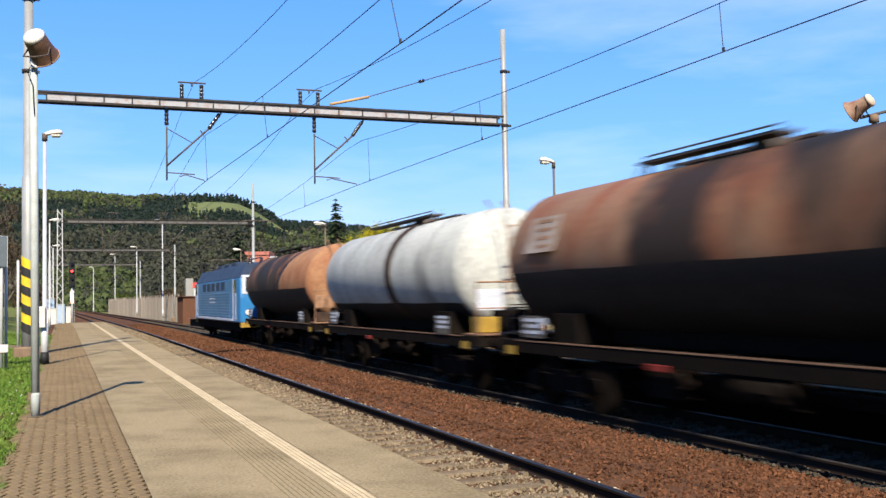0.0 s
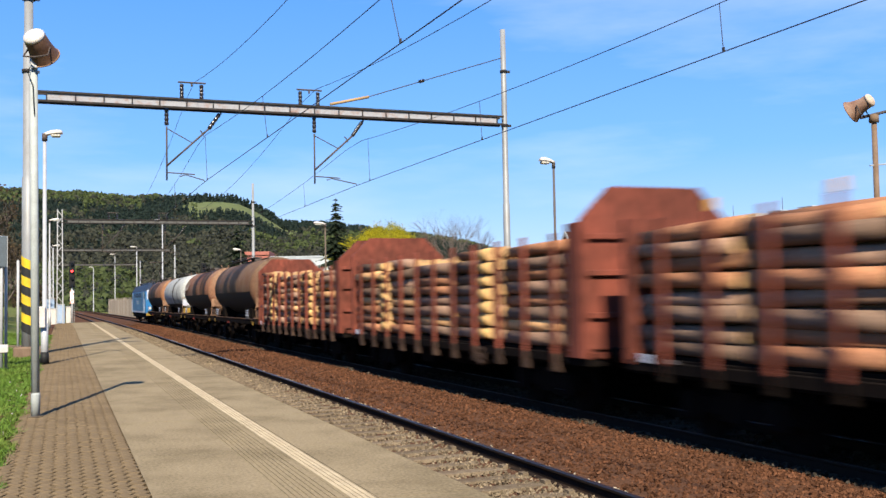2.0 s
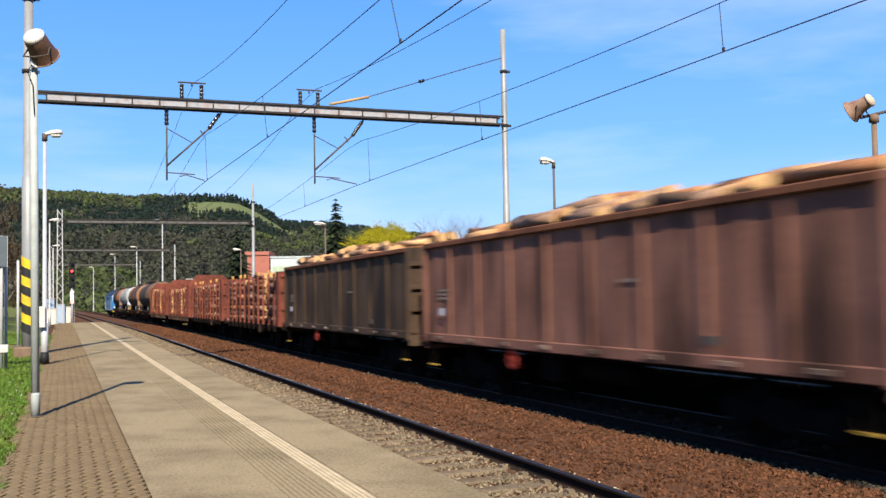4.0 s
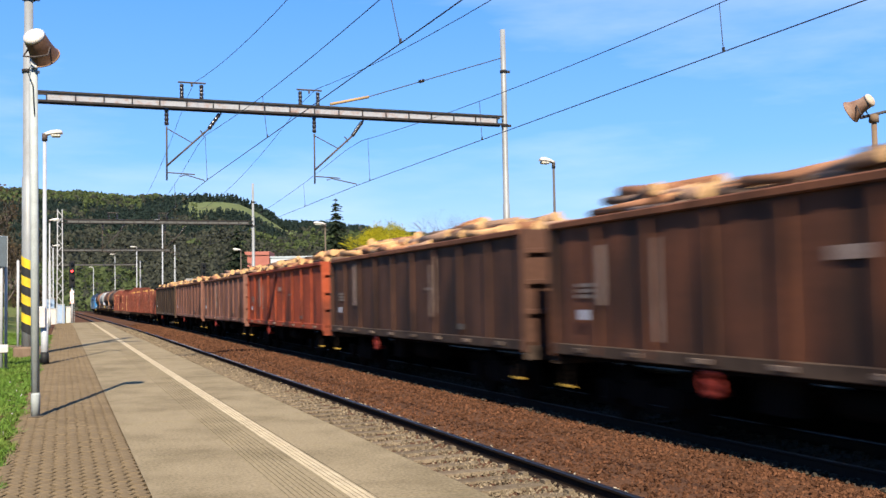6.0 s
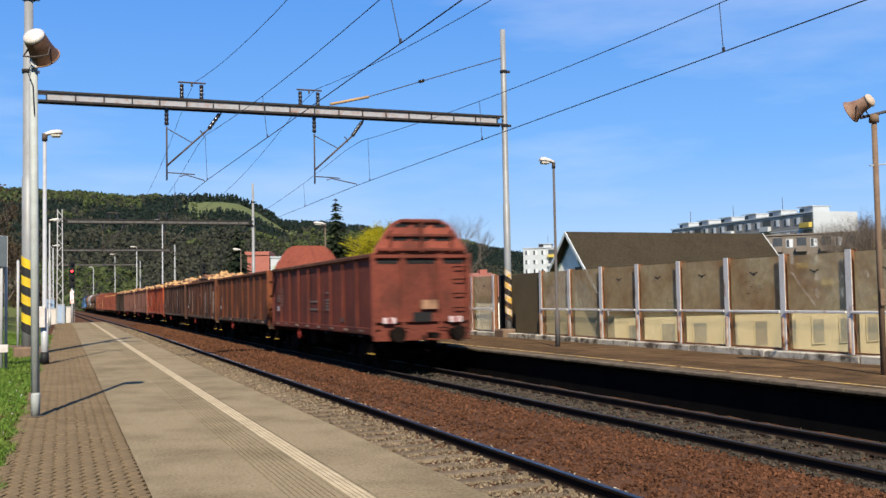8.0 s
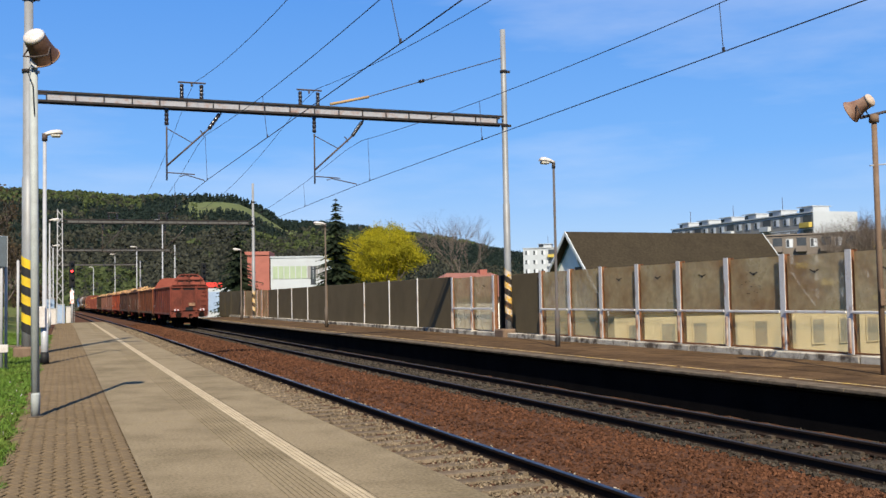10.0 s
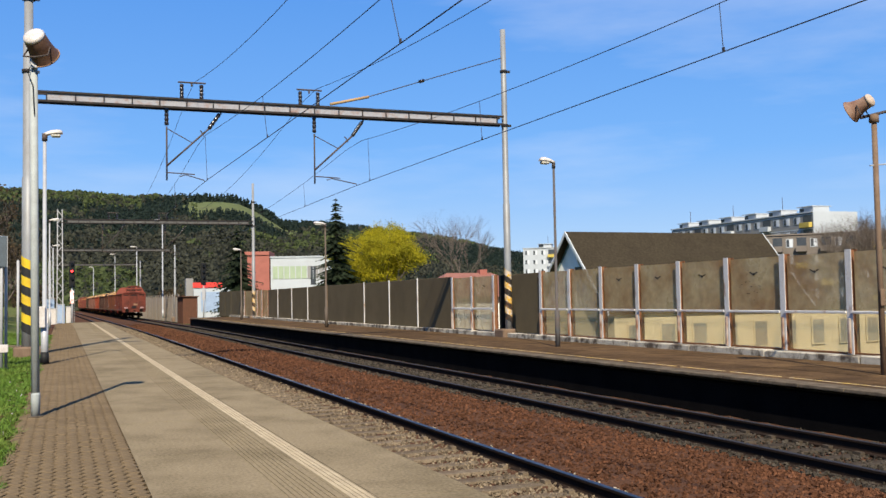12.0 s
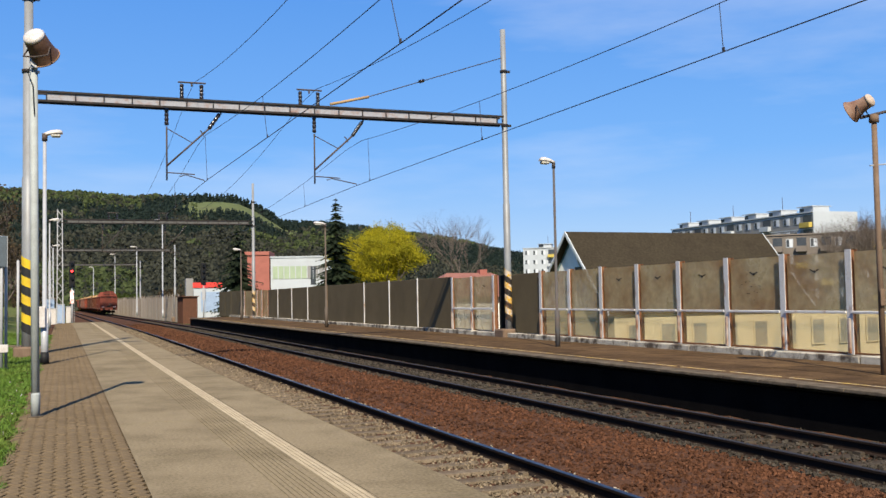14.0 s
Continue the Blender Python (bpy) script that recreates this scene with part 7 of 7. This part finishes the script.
def locomotive(d0, d1):
    t, half = wagon("electric_locomotive", "bright blue electric locomotive with white stripes hauling the train", "locomotive", d0, d1)
    body = half - 0.6
    bm = B()
    pr = [(-1.45, 1.0), (1.45, 1.0), (1.45, 2.2), (1.45, 3.15), (-1.45, 3.15), (-1.45, 2.2)]
    ys = [(-body, 0.94), (-body + 0.5, 1.0), (body - 0.5, 1.0), (body, 0.94)]
    rings = []
    for y, k in ys:
        rings.append([bm.verts.new((x * k, y + (0.35 * (1 if y < 0 else -1) * max(0, (z - 2.2) / 1.6) if k < 1 else 0), z)) for x, z in pr])
    for a, b in zip(rings, rings[1:]):
        for i in range(6):
            bm.faces.new((a[i], a[(i + 1) % 6], b[(i + 1) % 6], b[i]))
    bm.faces.new(rings[0])
    bm.faces.new(rings[-1][::-1])
    part("body", finish(bm, 0.03), M["loco_blue"], t, "blue painted body")
    roof = B()
    rr = [[roof.verts.new(c) for c in ((-1.44 * k, y, 3.16), (1.44 * k, y, 3.16), (1.05 * k, y, 3.86), (-1.05 * k, y, 3.86))] for y, k in ((-body + 0.35, 0.95), (-body + 0.9, 1), (body - 0.9, 1), (body - 0.35, 0.95))]
    for a, b in zip(rr, rr[1:]):
        for i in range(4):
            roof.faces.new((a[i], a[(i + 1) % 4], b[(i + 1) % 4], b[i]))
    roof.faces.new(rr[0])
    roof.faces.new(rr[-1][::-1])
    part("roof", finish(roof, 0.02), M["loco_dark"], t, "dark blue sloping roof")
    for y in (-3.2, -0.6, 2.0):
        part("roof_box", finish(box(B(), -0.8, 0.8, y - 0.9, y + 0.9, 3.861, 4.1), 0.03), M["loco_dark"], t, "dark roof housing")
    for k in range(9):
        z = 1.25 + k * 0.15
        part("side_rib", box(B(), -1.475, -1.451, -body + 2.6, body - 2.6, z, z + 0.05), M["loco_light"], t, "pale ribbed side panel")
    for y in (-body + 0.9, -body + 1.7, body - 0.9, body - 1.7):
        part("stripe", box(B(), -1.463, -1.451, y - 0.09, y + 0.09, 1.1, 3.1), M["plate_white"], t, "white vertical stripe")
    for e in (-1, 1):
        ya = e * (body + 0.03)
        part("windscreen", finish(box(B(), -1.1, 1.1, *sorted((ya, ya - e * 0.4)), 2.5, 3.2), 0.02), M["dark_glass"], t, "dark cab windscreen")
        part("cab_window", finish(box(B(), -1.470, -1.44, *sorted((e * (body - 0.75), e * (body - 1.45))), 2.45, 3.1), 0.02), M["dark_glass"], t)
        part("head_stock", finish(box(B(), -1.35, 1.35, *sorted((e * body, e * (body - 0.3))), 0.75, 1.0), 0.02), M["step_yellow"], t, "yellow buffer beam")
        bogie(t, e * (half - 4.0))
        # pantograph, folded or raised
        bm = B()
        y = e * (body - 3.0)
        up = 0.45 if e > 0 else 2.0
        for x in (-0.5, 0.5):
            tube(bm, [(x, y - 0.6, 4.15), (x * 0.6, y + 0.7, 4.15 + up * 0.5), (x * 0.9, y - 0.2, 4.15 + up)], 0.03, 6)
            box(bm, x - 0.06, x + 0.06, y - 0.7, y - 0.5, 4.0, 4.2)
        tube(bm, [(-0.85, y - 0.2, 4.1 + up), (-0.6, y - 0.2, 4.16 + up), (0.6, y - 0.2, 4.16 + up), (0.85, y - 0.2, 4.1 + up)], 0.035, 6)
        part("pantograph", bm, M["dark_steel"], t, "steel pantograph")
        part("windscreen_frame", finish(box(B(), -1.28, 1.28, *sorted((e * (body - 0.02), e * (body - 0.42))), 2.36, 3.3), 0.04), M["plate_white"], t, "white windscreen surround")
        for xx in (-1.0, 1.0):
            part("headlight", tube(B(), [(xx, e * (body - 0.05), 1.5), (xx, e * (body + 0.06), 1.5)], 0.13, 12), M["white_enamel"], t, "round headlight")
        for k in range(3):
            part("roof_insulator", insulator(B(), (-0.55 + 0.55 * k, e * (body - 1.8), 3.86), (-0.55 + 0.55 * k, e * (body - 1.8), 4.22), 0.09, 3), M["porcelain"], t)
    part("roof_busbar", tube(B(), [(0, -body + 1.8, 4.24), (0, body - 1.8, 4.24)], 0.03, 6), M["dark_steel"], t)
    for k in range(5):
        y = -3.6 + 1.8 * k
        part("side_grille", finish(box(B(), -1.468, -1.452, y - 0.62, y + 0.62, 2.62, 3.06), 0.005), M["loco_dark"], t, "dark ventilation grille")
    part("waist_stripe", box(B(), -1.478, -1.4515, -body + 1.9, body - 1.9, 1.06, 1.17), M["plate_white"], t, "white waist stripe")
    part("skirt", box(B(), -1.25, 1.25, -body + 0.3, body - 0.3, 0.55, 1.0), M["underframe"], t)
    lettering(t, -1.480, 0.0, 2.2, 2.6, 2, 0.2, m="plate_white")
    buffers(t, half, M["underframe"])
    return t


def build_train():
    open_wagon(-0.6, 14.35, "eas_maroon", "rusty maroon open wagon with arched end boards and a tail board", arched=True, tail=True)
    open_wagon(14.35, 29.5, "eas_brown", "empty brown open freight wagon with ribbed steel sides")
    open_wagon(29.5, 44.2, "eas_dark", "weathered brown open wagon heaped with cut timber and patched with primer", True,
               patches=((5.15, 2.35, 0.28, 0.95), (3.5, 2.1, 0.08, 1.5), (-2.57, 2.0, 0.30, 1.25), (-3.46, 2.15, 0.14, 1.2), (-4.85, 2.5, 0.36, 1.15), (-5.8, 2.0, 0.42, 1.25), (-0.28, 2.46, 0.6, 0.16)))
    open_wagon(44.2, 59.4, "eas_soot", "grimy dark brown open wagon heaped with cut timber", True, patches=((4.4, 2.45, 0.22, 1.2), (-2.3, 2.35, 0.16, 1.3), (-2.05, 2.2, 0.08, 1.2), (0.9, 2.3, 0.06, 1.2)))
    open_wagon(59.4, 74.5, "eas_red", "fresh orange red open wagon loaded with cut timber", True, patches=((4.2, 2.4, 0.22, 1.2), (3.85, 2.3, 0.12, 1.4), (3.5, 2.2, 0.07, 1.0), (0.0, 2.48, 0.36, 0.16)))
    open_wagon(74.5, 89.8, "eas_pale", "faded rusty brown open wagon heaped with timber", True, patches=((2.0, 2.3, 0.2, 1.3),))
    open_wagon(89.8, 105.1, "eas_pale", "pale weathered open wagon heaped with timber", True)
    open_wagon(105.2, 120.8, "eas_grime", "dark brown open wagon heaped with timber behind the log wagons", True)
    log_wagon(120.8, 135.8, False, "red brown log wagon stacked with bark-covered logs", "aabbd", True)
    log_wagon(135.8, 150.7, False, "red brown log wagon with pale stake heads, stacked with logs", "aabbd", True)
    log_wagon(150.7, 166.0, True, "log wagon with tall bulkheads, stacked with pale and brown logs", "aabbdc", False)
    log_wagon(166.0, 181.0, True, "log wagon with tall sloped bulkheads next to the tank wagons", "aabdbc", False)
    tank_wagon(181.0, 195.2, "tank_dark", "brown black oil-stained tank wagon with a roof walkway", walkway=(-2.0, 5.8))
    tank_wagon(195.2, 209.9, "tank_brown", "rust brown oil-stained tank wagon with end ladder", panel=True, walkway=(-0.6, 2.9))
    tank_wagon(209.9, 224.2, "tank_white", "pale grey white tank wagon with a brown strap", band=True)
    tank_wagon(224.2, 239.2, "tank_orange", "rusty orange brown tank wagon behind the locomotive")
    locomotive(239.2, 257.6)


build_train()
# ---- many small pieces, last ----
build_near_slabs(platform_near)
build_pavers(platform_near)
build_sleepers(((track_one, TRACK_1, M["sleeper_pale"]), (track_two, TRACK_2, M["sleeper"])))
stones("ballast_between", M["stone_brown"], 36000, (5.55, 8.45), (6.5, 100), 0.020, bed_height, "rust brown crushed stone between the tracks", 2.1)
stones("ballast_near_track", M["stone_grey"], 26000, (3.3, 5.45), (6.5, 90), 0.018, bed_height, "pale grey brown ballast beside the platform", 2.1, 0.1)
stones("ballast_far_track", M["stone_dark"], 18000, (8.2, 11.0), (8, 90), 0.022, lambda x: bed_height(x) + 0.012, "dark grey ballast of the second track", 1.8, 0.5)
stones("pale_stones", M["stone_pale"], 2600, (5.50, 5.80), (7, 60), 0.012, lambda x: bed_height(x) + 0.02, "scattered pale stones along the rail", 1.8)
def motions():
    # every vehicle follows the second track; its heading turns with the line
    for t, ahead in TRAIN:
        rows = []
        for k in range(29):
            s = k * 0.5
            y = TAIL_AT + SPEED * (s - TAIL_TIME) + ahead
            q, side = along(TRACK_2, y)
            rows.append((s, pose(q.x, q.y, 0, 0, 0, math.degrees(math.atan2(side.y, side.x)))))
        walk(t, rows)


motions()
